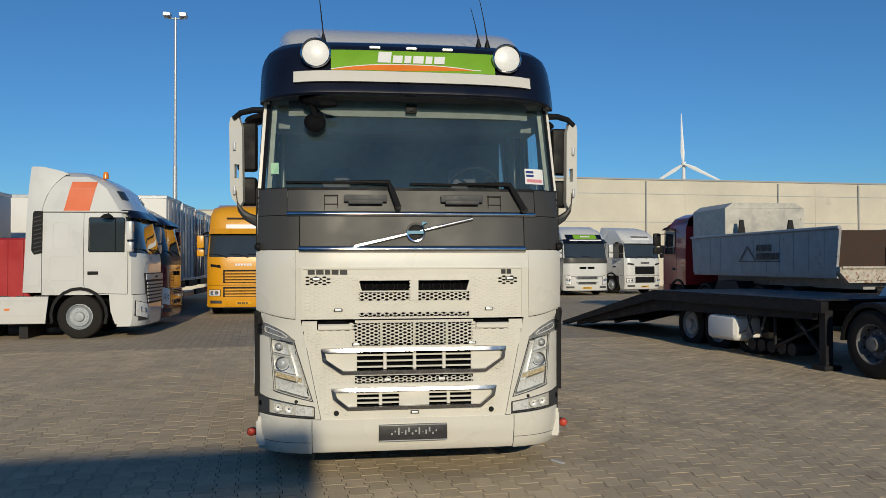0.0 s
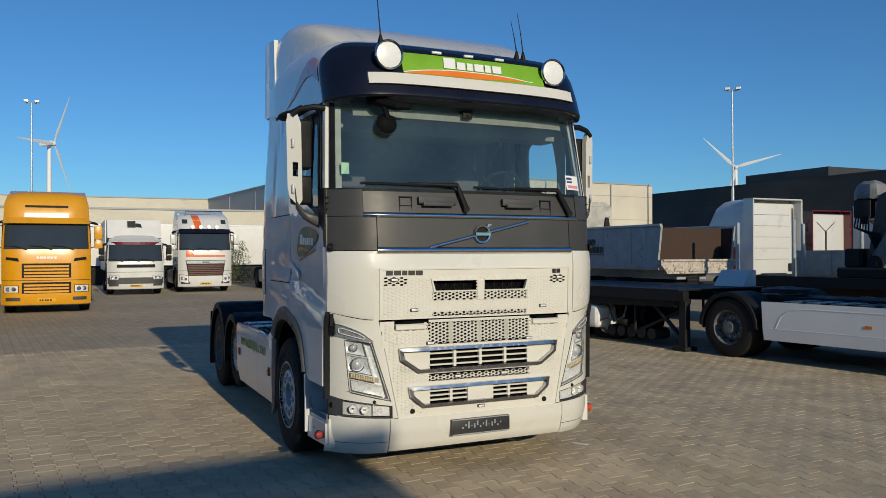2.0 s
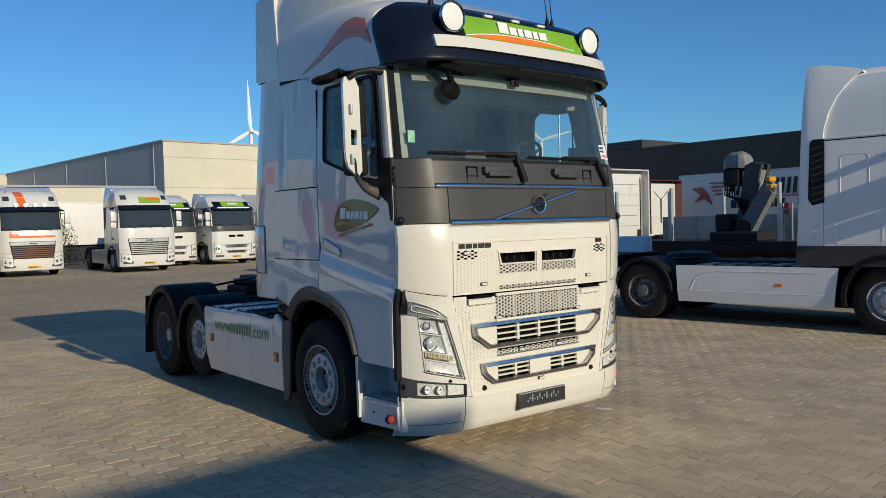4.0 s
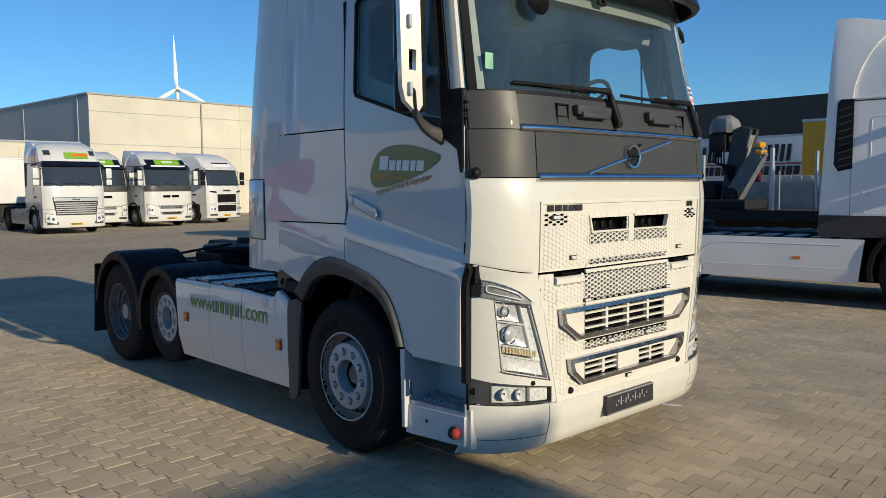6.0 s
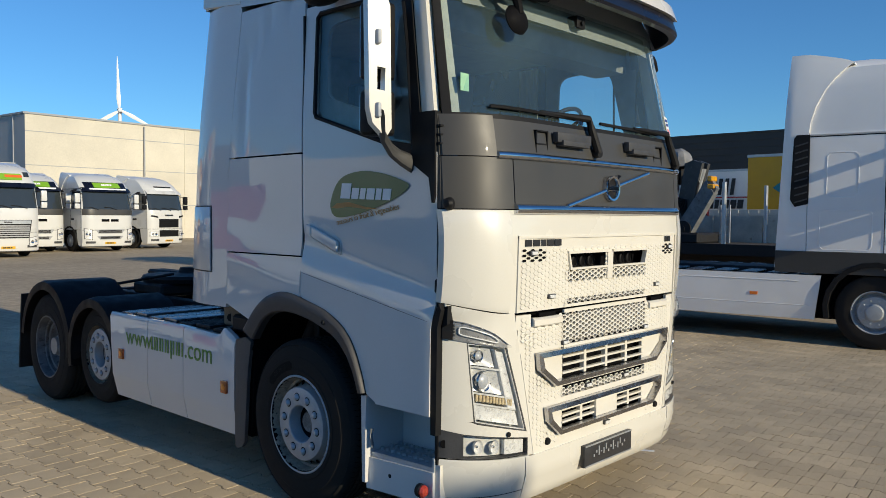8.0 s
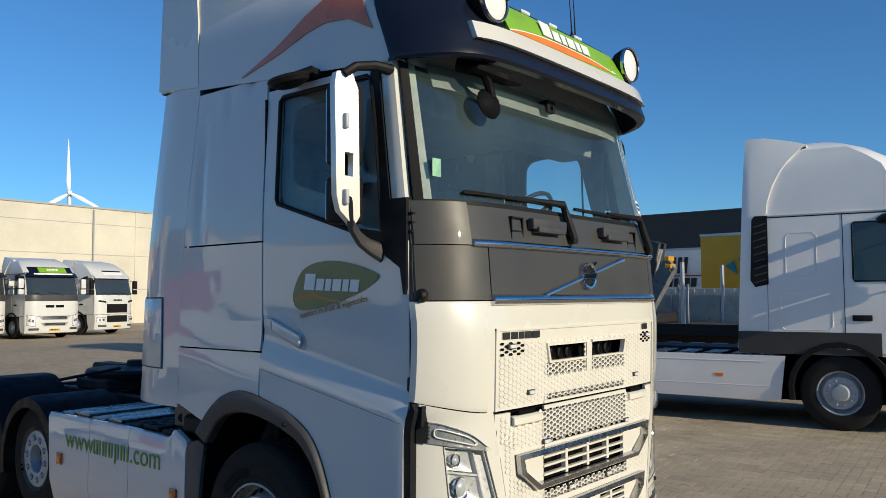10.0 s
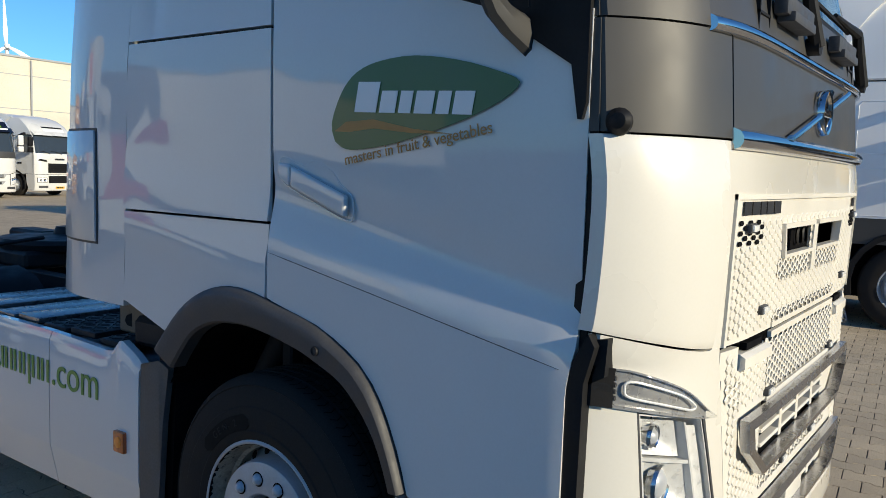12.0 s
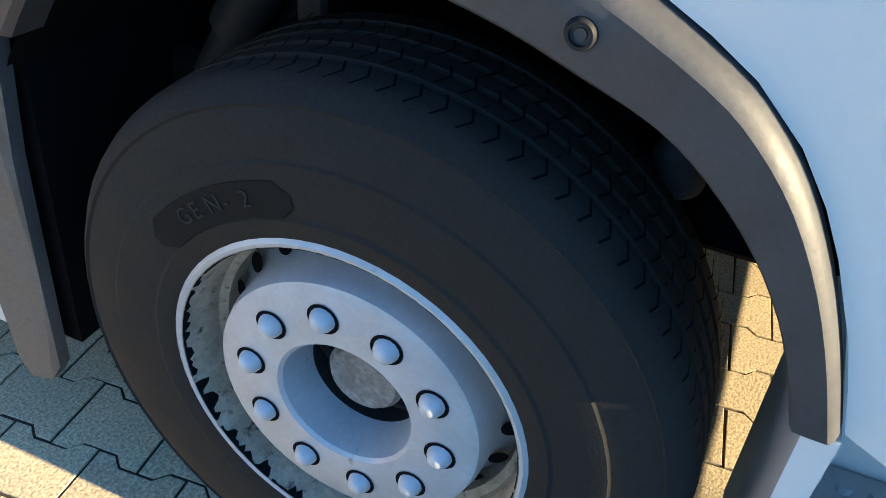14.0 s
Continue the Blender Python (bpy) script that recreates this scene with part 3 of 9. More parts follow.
def lower_edge(z):
    return 0.885 - (1.27 - z) * 0.20


def in_lower(x, z):
    if abs(x) > lower_edge(z) - 0.03:
        return False
    for (za, zb, xt, xb) in UP_FRAME, LOW_FRAME:
        if za - 0.03 < z < zb + 0.03 and abs(x) < xt + 0.02 - max(0, (zb - z) / (zb - za)) * 0.0:
            t = (zb - z) / (zb - za)
            lim = xt if t < 0.45 else xt - (t - 0.45) / 0.55 * (xt - xb)
            if abs(x) < lim + 0.04:
                return False
    if z < 0.60 and abs(x) < 0.50:
        return False
    if 1.20 < z and 0.52 < abs(x) < 0.76:
        return False
    return True


UP_FRAME = (0.855, 1.055, 0.735, 0.50)
LOW_FRAME = (0.575, 0.745, 0.655, 0.46)


def lower_open(x, z):
    return (abs(x) < 0.47 and z > 1.06) or (abs(x) < 0.47 and 0.77 < z < 0.84) or (abs(x + 0.80) < 0.05 and 1.10 < z < 1.17)


up_cells = cells_in(-0.86, 0.86, 1.295, 1.628, CW, CH, lambda x, z: not slot(x, z))
lo_cells = cells_in(-0.88, 0.88, 0.525, 1.262, CW, CH, in_lower)

# closing strips at the seams of the mesh fields
bm = B()
front_panel(bm, -0.47, 0.47, 1.252, 1.272, 0.0095, 0.012, 10, 1)
front_panel(bm, -0.47, 0.47, 1.283, 1.299, 0.0095, 0.012, 10, 1)
front_panel(bm, -0.47, 0.47, 1.052, 1.072, 0.0095, 0.012, 10, 1)
part("mesh_edge", bm, WHITE_PLASTIC, truck)

# upper panel with its two slots
hood = part("hood_panel", (lambda bm: (front_panel(bm, -0.93, 0.93, 1.690, 1.826, 0.004, 0.03, 20, 4), bm)[1])(B()), WHITE, truck)
for s in SIDES:
    bm = B()
    a, b = (0.885, 0.93)
    sheet(bm, steps(1.283, 1.690, 6), a, b, lambda x, z, s=s: (s * x, F(x, z) - 0.004, z), 3, (0, 0.03, 0))
    part("hood_side", bm, WHITE, hood)
plate = B()
for (x0, x1, z0, z1) in ((-0.878, -0.44, 1.283, 1.684), (0.44, 0.878, 1.283, 1.684), (-0.44, 0.44, 1.585, 1.684), (-0.44, 0.44, 1.335, 1.425), (-0.03, 0.03, 1.425, 1.585)):
    front_panel(plate, x0, x1, z0, z1, 0.004 if x1 - x0 > 0.1 else 0.014, 0.02, 10, 4)
grille_top = part("upper_grille_panel", plate, WHITE_PLASTIC, truck, "cream plastic panel with raised honeycomb")
bm = B()
islands(bm, [c for c in up_cells if not upper_open(*c)], CW, CH)
tagged(part("honeycomb", bm, WHITE_PLASTIC, grille_top, smooth=False), kind="stuff")
bm = B()
lattice(bm, [c for c in up_cells if upper_open(*c) and abs(c[0]) < 0.47], CW, CH, 0.0075, 0.012)
tagged(part("open_mesh", bm, WHITE_PLASTIC, grille_top, "open honeycomb mesh over the radiator", smooth=False), kind="stuff")
bm = B()
for x, z in [c for c in up_cells if upper_open(*c) and abs(c[0]) > 0.47]:
    prism(bm, [(x + ax * CW * 1.05, F(x, z) - 0.0085, z + az * CH * 0.48) for ax, az in ((-0.5, 0), (-0.25, 0.5), (0.25, 0.5), (0.5, 0), (0.25, -0.5), (-0.25, -0.5))], (0, 0.003, 0))
tagged(part("mesh_holes", bm, DARK, grille_top, smooth=False), kind="stuff")
# raised edge of the panel
bm = B()
for x0, x1, z0, z1 in ((-0.886, 0.886, 1.676, 1.690), (-0.886, -0.872, 1.283, 1.69), (0.872, 0.886, 1.283, 1.69)):
    front_panel(bm, x0, x1, z0, z1, 0.013, 0.016, 12 if x1 - x0 > 1 else 2, 4)
part("panel_edge", bm, WHITE_PLASTIC, grille_top)
for s in SIDES:
    bm = B()
    pts = [(s * 0.455, 1.60), (s * 0.03, 1.60), (s * 0.03, 1.585), (s * 0.44, 1.585), (s * 0.415, 1.505), (s * 0.03, 1.505), (s * 0.03, 1.493), (s * 0.43, 1.493)]
    prism(bm, [(x, F(x, z) - 0.018, z) for x, z in pts], (0, 0.03, 0))
    part("slot_frame", bm, WHITE_PLASTIC, grille_top)
    bm = B()
    for k in range(4):
        lathe(bm, [(0.03 + 0.0, 0), (0.036, 0.006), (0.03, 0.012)], (s * (0.10 + 0.085 * k), 0.05, 1.535), (0, 1, 0), 12)
    tagged(part("horn_mesh", bm, IRON, grille_top), kind="stuff")
# small marker lamps in the panel
marker = []
for x, z in ((-0.77, 1.598), (0.77, 1.598), (-0.60, 1.355), (0.60, 1.355), (-0.46, 1.085), (0.46, 1.085), (-0.215, 0.805), (0.215, 0.805), (0.0, 0.545)):
    bm = B()
    box(bm, x - 0.034, x + 0.034, F(x, z) - 0.020, F(x, z), z - 0.0135, z + 0.0135, 0.008, 2)
    b = part("marker_lamp", bm, GREY_PLASTIC, truck)
    bm = B()
    box(bm, x - 0.026, x + 0.026, F(x, z) - 0.025, F(x, z) - 0.012, z - 0.009, z + 0.009, 0.005, 2)
    part("lens", bm, REFLECTOR, b)

# corner air deflectors
for s in SIDES:
    bm = B()
    zl = lambda x: 1.288 + 0.062 * (max(0, x - 0.935) / 0.30) ** 1.5
    sheet(bm, [0, 0.015, 0.04, 0.09, 0.18, 0.32, 0.48, 0.64, 0.78, 0.88, 0.95, 0.98, 1.0], 0.9308, 1.238,
          lambda x, q, s=s: (s * (x + 0.012 * max(0, (x - 1.1) / 0.14)), F(x, zl(x) + (1.826 - zl(x)) * q) - 0.014 * math.sin(min(max(q, 0), 1) * math.pi) ** 0.5 - 0.004, zl(x) + (1.826 - zl(x)) * q), 22, (0, 0.04, 0))
    part("air_deflector", bm, WHITE, truck)
    bm = B()
    side_prism(bm, [(0.253, 0.50), (0.270, 0.50), (0.287, 1.24), (0.270, 1.83), (0.270, 2.10), (0.235, 2.10), (0.245, 1.25)], s * 1.17, s * 1.235)
    side_prism(bm, [(0.241, 0.66), (0.279, 0.66), (0.279, 1.20), (0.265, 1.275), (0.225, 1.345), (0.207, 1.315), (0.233, 1.22)], s * 1.20, s * 1.264)
    side_prism(bm, [(0.19, 1.24), (0.275, 1.19), (0.27, 1.32), (0.185, 1.335)], s * 1.16, s * 1.236)
    part("corner_gap_seal", bm, BLACK, truck)

# lower grille panel
bm = B()
for z0, z1, x0, x1 in ((1.19, 1.268, -0.88, -0.765), (1.19, 1.268, 0.765, 0.88), (1.06, 1.19, -0.865, -0.47), (1.06, 1.19, 0.47, 0.865)):
    front_panel(bm, x0, x1, z0, z1, 0.004, 0.02, 6, 3)
for s in SIDES:
    sheet(bm, steps(0.50, 1.06, 8), lambda z: 0.73 - max(0, (1.0 - z)) * 0.1 if z > 0.8 else 0.65 - max(0, 0.74 - z) * 0.2, lambda z: lower_edge(z), lambda x, z, s=s: (s * x, F(x, z) - 0.004, z), 6, (0, 0.02, 0))
front_panel(bm, -0.74, 0.74, 0.838, 0.86, 0.004, 0.02, 12, 2)
front_panel(bm, -0.74, 0.74, 0.743, 0.775, 0.004, 0.02, 12, 2)
front_panel(bm, -0.66, 0.66, 0.50, 0.585, 0.004, 0.02, 12, 3)
for s in SIDES:
    sheet(bm, steps(0.775, 0.838, 2), 0.47, 0.74, lambda x, z, s=s: (s * x, F(x, z) - 0.004, z), 4, (0, 0.02, 0))
    sheet(bm, steps(0.855, 1.058, 5), 0.455, 0.735, lambda x, z, s=s: (s * x, F(x, z) + 0.002 + 0.03 * (0.735 - x), z), 5, (0, 0.02, 0))
    sheet(bm, steps(0.575, 0.748, 5), 0.455, 0.66, lambda x, z, s=s: (s * x, F(x, z) + 0.002 + 0.03 * (0.66 - x), z), 5, (0, 0.02, 0))
grille_low = part("lower_grille_panel", bm, WHITE_PLASTIC, truck, "cream plastic lower front with raised honeycomb")
bm = B()
islands(bm, [c for c in lo_cells if not lower_open(*c)], CW, CH)
tagged(part("honeycomb", bm, WHITE_PLASTIC, grille_low, smooth=False), kind="stuff")
bm = B()
lattice(bm, [c for c in lo_cells if lower_open(*c)], CW, CH, 0.0075, 0.012)
tagged(part("open_mesh", bm, WHITE_PLASTIC, grille_low, "open honeycomb mesh over the radiator", smooth=False), kind="stuff")
for x in (-0.262, 0.0, 0.262):
    bm = B()
    box(bm, x - 0.009, x + 0.009, 0.012, 0.03, 1.06, 1.265, 0.003)
    part("mesh_rib", bm, WHITE_PLASTIC, grille_low)
for s in SIDES:
    bm = B()
    sheet(bm, [1.195, 1.205, 1.235, 1.245], 0.50, 0.755, lambda x, z, s=s: (s * x, F(x, z) - (0.022 if 1.2 < z < 1.24 else 0.006), z), 6, (0, 0.025, 0))
    part("step_pad", bm, WHITE_PLASTIC, grille_low)
    bm = B()
    sheet(bm, [1.247, 1.268], 0.545, 0.695, lambda x, z, s=s: (s * x, F(x, z) - 0.003, z), 4, (0, 0.02, 0))
    part("step_slot", bm, DARK, grille_low)


def grille_frame(za, zb, xt, xb, name):
    """Chrome hexagonal frame round a slatted opening."""
    zm = za + (zb - za) * 0.52
    outer = [(-xt, zb), (xt, zb), (xt - 0.015, zm), (xb + 0.07, za), (-xb - 0.07, za), (-xt + 0.015, zm)]
    k = 0.026
    inner = [(-xt + 0.03, zb - k), (xt - 0.03, zb - k), (xt - 0.047, zm + 0.008), (xb + 0.062, za + k), (-xb - 0.062, za + k), (-xt + 0.047, zm + 0.008)]
    bm = B()
    rows = []
    for ring, off in ((outer, 0.012), (outer, 0.04), (inner, 0.046), (inner, 0.0)):
        vv = []
        for i in range(6):
            (xa, zaa), (xc, zc) = ring[i], ring[(i + 1) % 6]
            for q in range(8):
                x, z = xa + (xc - xa) * q / 8, zaa + (zc - zaa) * q / 8
                vv.append(bm.verts.new((x, F(x, z) - off, z)))
        rows.append(vv)
    for a, b in zip(rows, rows[1:]):
        for i in range(48):
            bm.faces.new((a[i], a[(i + 1) % 48], b[(i + 1) % 48], b[i]))
    return part(name, bm, SATIN, truck, "satin chrome frame round a slatted air intake", angle=25)


for za, zb, xt, xb in (UP_FRAME, LOW_FRAME):
    fr = grille_frame(za, zb, xt, xb, "grille_frame")
    nz = 3 if zb > 0.9 else 3
    for k in range(nz):
        z = za + 0.035 + (zb - za - 0.062) * (k + 0.2) / nz
        bm = B()
        box(bm, -0.46, 0.46, 0.0, 0.03, z, z + 0.013, 0.003)
        part("slat", bm, WHITE_PLASTIC, fr)
    for x in ((-0.235, 0.0, 0.235) if zb > 0.9 else (-0.27, 0.27)):
        bm = B()
        box(bm, x - 0.013, x + 0.013, -0.003, 0.03, za + 0.03, zb - 0.03, 0.003)
        part("slat_post", bm, WHITE_PLASTIC, fr)
    if zb < 0.9:
        bm = B()
        box(bm, -0.125, 0.115, -0.014, 0.03, za + 0.026, zb - 0.026, 0.005, 2)
        part("towing_cover", bm, WHITE_PLASTIC, fr)
# towing eyes and plate
for s in SIDES:
    bm = B()
    lathe(bm, [(0.0, 0.0), (0.017, 0.0), (0.021, 0.008), (0.021, 0.02)], (s * 0.615, F(0.615, 0.55) - 0.02, 0.55), (0, 1, 0), 16)
    part("towing_eye_plug", bm, BLACK, truck)
bm = B()
box(bm, -0.285, 0.255, -0.040, -0.010, 0.325, 0.455, 0.006, 2)
pl = part("plate_holder", bm, PLATE, truck, "empty black number plate holder")
bm = B()
for k in range(14):
    x = -0.19 + 0.027 * k
    box(bm, x, x + 0.012, -0.043, -0.039, 0.375 + 0.02 * (k % 2), 0.39 + 0.02 * (k % 3))
box(bm, -0.28, 0.25, -0.045, -0.038, 0.327, 0.335)
box(bm, -0.28, 0.25, -0.045, -0.038, 0.447, 0.454)
part("plate_clip", bm, STEEL, pl)
# badge of the model and the name: plain bars
bm = B()
bars(bm, [0.054, 0.058, 0.042, 0.054, 0.058], 0.036, 0.010, Matrix(((1, 0, 0, -0.835), (-0.0607, 0, -1, F(0.835, 1.65) - 0.008), (0, 1, 0, 1.634), (0, 0, 0, 1))))
part("name_badge", bm, LETTER_BLACK, truck)
bm = B()
bars(bm, [0.036, 0.038], 0.036, 0.009, Matrix(((1, 0, 0, 0.70), (0.077, 0, -1, F(0.70, 1.65) - 0.008), (0, 1, 0, 1.634), (0, 0, 0, 1))))
part("model_badge", bm, LETTER_BLACK, truck)

# headlamps, position lamps and fog lamps
drl_top = curve([(0.93, 1.118), (0.955, 1.135), (1.0, 1.172), (1.04, 1.197), (1.10, 1.224), (1.16, 1.248), (1.24, 1.262)])
drl_low = curve([(0.93, 1.104), (0.96, 1.108), (1.10, 1.140), (1.205, 1.164), (1.24, 1.17)])
fog_top = curve([(0.77, 0.602), (0.80, 0.606), (1.148, 0.662), (1.24, 0.692)])
fog_low = curve([(0.76, 0.512), (1.148, 0.531), (1.24, 0.542)])


def lamp_at(u, q):
    """Place on the lamp's face: u from its inner to its outer edge, q from its foot up."""
    xi, zi = 0.81 + 0.14 * q, 0.655 + 0.447 * q
    xo, zo = 1.091 + 0.038 * q, 0.727 + 0.405 * q
    return xi + (xo - xi) * u, zi + (zo - zi) * u


def between(lo, hi, s, off):
    return lambda x, q: (s * x, F(x, lo(x) + (hi(x) - lo(x)) * q) - off, lo(x) + (hi(x) - lo(x)) * q)


for s in SIDES:
    def on_lamp(off, s=s):
        def place(u, q):
            x, z = lamp_at(u, q)
            return (s * x, F(x, z) - off, z)
        return place

    bm = B()
    sheet(bm, steps(0, 1, 8), 0, 1, on_lamp(-0.075), 8, (0, 0.02, 0))
    for u0, u1, q0, q1 in ((-0.02, 0.0, -0.01, 1.01), (1.0, 1.03, -0.01, 1.01), (0.0, 1.0, -0.012, 0.0), (0.0, 1.0, 1.0, 1.012)):
        sheet(bm, steps(q0, q1, 6), u0, u1, on_lamp(0.002), 6, (0, 0.085, 0))
    lamp = part("headlamp", bm, LAMP_GREY, truck, "clear headlamp with silver reflectors")
    bm = B()
    pane(bm, steps(0, 1, 8), 0, 1, on_lamp(0.006), 10)
    part("cover_glass", bm, LENS, lamp).visible_shadow = False
    # dark seal round the glass
    bm = B()
    for u0, u1, q0, q1 in ((-0.055, -0.02, -0.022, 1.02), (1.03, 1.05, -0.022, 1.02), (-0.055, 1.05, -0.03, -0.012)):
        sheet(bm, steps(q0, q1, 8), u0, u1, on_lamp(0.006), 8, (0, 0.03, 0))
    part("lamp_seal", bm, GREY_PLASTIC, lamp)
    # silver inner panels, one for each chamber
    for u0, u1, q0, q1, d0, d1 in ((0.34, 0.97, 0.74, 0.97, 0.03, 0.06), (0.30, 0.97, 0.40, 0.70, 0.025, 0.065), (0.06, 0.95, 0.03, 0.22, 0.018, 0.022), (0.05, 0.26, 0.24, 0.95, 0.012, 0.020)):
        bm = B()
        sheet(bm, steps(0, 1, 6), 0, 1, lambda u, q, s=s, u0=u0, u1=u1, q0=q0, q1=q1, d0=d0, d1=d1: on_lamp(-d0 - (d1 - d0) * math.sin(u * math.pi) * math.sin(q * math.pi), s)(u0 + (u1 - u0) * u, q0 + (q1 - q0) * q), 8, (0, 0.006, 0))
        part("reflector", bm, REFLECTOR, lamp)
    for q0, u0 in ((0.715, 0.30), (0.375, 0.08), (0.235, 0.06)):
        bm = B()
        sheet(bm, [q0 - 0.012, q0 + 0.012], u0, 0.98, on_lamp(-0.008), 6, (0, 0.06, 0))
        part("lamp_divider", bm, LAMP_GREY, lamp)
    bm = B()
    sheet(bm, steps(0.24, 0.97, 6), 0.27, 0.30, on_lamp(-0.006), 2, (0, 0.06, 0))
    part("lamp_divider", bm, LAMP_GREY, lamp)
    for u, q, r in ((0.66, 0.545, 0.058), (0.70, 0.86, 0.034)):
        x, z = lamp_at(u, q)
        yy = F(x, z)
        bm = B()
        lathe(bm, [(r, 0.0), (r * 0.94, -0.010), (r * 0.84, -0.006), (r * 0.80, 0.02)], (s * x, yy + 0.035, z), (s * 0.15, 1, 0), 28)
        part("projector_ring", bm, CHROME, lamp)
        bm = B()
        lathe(bm, [(0, -0.022), (r * 0.4, -0.018), (r * 0.68, -0.006), (r * 0.82, 0.012)], (s * x, yy + 0.040, z), (s * 0.15, 1, 0), 28)
        part("projector_lens", bm, NUT, lamp)
    bm = B()
    for k in range(12):
        x, z = lamp_at(0.14 + 0.07 * k, 0.315)
        box(bm, s * x - 0.0095, s * x + 0.0095, F(x, z) + 0.010, F(x, z) + 0.05, z - 0.018, z + 0.018, 0.004)
    part("turn_led", bm, LED_STRIP, lamp)
    # position lamp wrapped round the corner above
    bm = B()
    sheet(bm, steps(0, 1, 4), 0.935, 1.232, between(drl_low, drl_top, s, 0.006), 14, (0, 0.05, 0))
    pos = part("position_lamp", bm, LAMP_SILVER, truck, "clear position lamp over the headlamp")
    bm = B()
    pane(bm, steps(0, 1, 4), 0.932, 1.234, lambda x, q, s=s: between(drl_low, drl_top, s, 0.022 + 0.014 * math.sin(q * math.pi))(x, q), 14)
    part("cover_glass", bm, LENS, pos).visible_shadow = False
    bm = B()
    at = between(drl_low, drl_top, s, 0.019)
    tube(bm, [at(x, q) for x, q in smooth_line([(1.0, 0.42), (1.0, 0.58), (1.03, 0.72), (1.10, 0.74), (1.165, 0.72), (1.175, 0.5), (1.165, 0.30), (1.10, 0.27), (1.02, 0.28), (1.0, 0.42)], 4)], 0.0035, 6)
    part("light_guide", bm, SIGN_WHITE, pos)
    for q in (0.22, 0.4, 0.58, 0.76):
        bm = B()
        lathe(bm, [(0, -0.004), (0.006, -0.003), (0.007, 0.004)], at(1.192, q), (0, 1, 0), 10)
        part("lamp_cell", bm, GREY_PLASTIC, pos)
    bm = B()
    sheet(bm, [0.97, 1.03], 0.935, 1.205, between(drl_low, drl_top, s, 0.018), 14, (0, 0.02, 0))
    sheet(bm, [-0.06, 0.03], 0.935, 1.205, between(drl_low, drl_top, s, 0.018), 14, (0, 0.02, 0))
    part("lamp_rim", bm, LAMP_SILVER, pos)
    bm = B()
    sheet(bm, steps(-0.06, 1.04, 4), 1.203, 1.236, between(drl_low, drl_top, s, 0.034), 4, (0, 0.04, 0))
    part("lamp_end_trim", bm, BLACK, pos)
    # fog lamp
    fogf = lambda off, s=s: between(fog_low, fog_top, s, off)
    bm = B()
    sheet(bm, steps(0.06, 0.94, 3), 0.79, 1.143, fogf(-0.045), 8, (0, 0.02, 0))
    fog = part("fog_lamp", bm, LAMP_GREY, truck, "clear fog lamp in a dark corner trim")
    bm = B()
    pane(bm, steps(0.05, 0.95, 3), 0.785, 1.146, fogf(0.004), 8)
    part("cover_glass", bm, LENS, fog).visible_shadow = False
    for x, r in ((1.07, 0.036), (0.985, 0.036)):
        z = (fog_low(x) + fog_top(x)) / 2
        bm = B()
        lathe(bm, [(r, 0.0), (r * 0.95, 0.01), (r * 0.6, 0.028), (0, 0.034)], (s * x, F(x, z) + 0.014, z), (0, 1, 0), 22)
        part("bowl", bm, REFLECTOR, fog)
        bm = B()
        lathe(bm, [(0, -0.012), (0.007, -0.008), (0.009, 0.01)], (s * x, F(x, z) + 0.03, z), (0, 1, 0), 12)
        part("bulb", bm, CHROME, fog)
    bm = B()
    sheet(bm, steps(0.12, 0.88, 3), 0.80, 0.93, fogf(-0.012), 5, (0, 0.02, 0))
    part("reflector", bm, REFLECTOR, fog)
    bm = B()
    sheet(bm, steps(0.0, 1.0, 3), 1.153, 1.230, fogf(0.004), 6, (0, 0.015, 0))
    for q0, q1 in ((0.965, 1.0), (0.0, 0.035)):
        sheet(bm, [q0, q1], 0.782, 1.153, fogf(0.006), 10, (0, 0.05, 0))
    for x0, x1 in ((0.782, 0.788), (1.145, 1.153)):
        sheet(bm, [0.05, 0.95], x0, x1, fogf(0.006), 2, (0, 0.05, 0))
    part("corner_trim", bm, GREY_PLASTIC, truck)
    bm = B()
    x, z = 1.212, 0.612
    lathe(bm, [(0.0, 0.0), (0.022, 0.0)], (s * x, F(x, z) - 0.0065, z), (s * 0.8, -1, 0), 18)
    part("trim_hole", bm, DARK, truck)
    # white surround of the lamps
    lamp_foot = curve([(0.78, 0.635), (0.80, 0.640), (1.091, 0.712), (1.11, 0.725), (1.24, 0.735)])
    bm = B()
    sheet(bm, steps(0, 1, 3), 0.785, 1.228, between(lambda x: fog_top(x) + 0.001, lamp_foot, s, 0.006), 16, (0, 0.015, 0))
    sheet(bm, steps(0.505, 1.284, 18), lambda z: lower_edge(z) + 0.004, lambda z: (0.780 if z < 0.60 else 0.797) if z < 0.655 else (0.797 + (z - 0.655) / 0.447 * 0.14 if z < 1.102 else 0.937), lambda x, z, s=s: (s * x, F(x, z) - 0.005, z), 6, (0, 0.04, 0))
    sheet(bm, steps(0.727, 1.165, 8), lambda z: 1.098 + (min(z, 1.13) - 0.727) / 0.405 * 0.038, 1.228, lambda x, z, s=s: (s * x, F(x, z) - 0.005, z), 8, (0, 0.015, 0))
    sheet(bm, steps(0, 1, 3), 0.935, 1.228, between(drl_top, lambda x: 1.282 + 0.062 * (max(0, x - 0.935) / 0.30) ** 1.5, s, 0.006), 14, (0, 0.04, 0))
    part("lamp_surround", bm, WHITE, truck)
    bm = B()
    lathe(bm, [(0.0, -0.012), (0.012, -0.010), (0.014, 0.0)], (s * 0.925, F(0.925, 0.645) - 0.008, 0.643), (0, 1, 0), 12)
    part("washer_nozzle", bm, BLACK, truck)

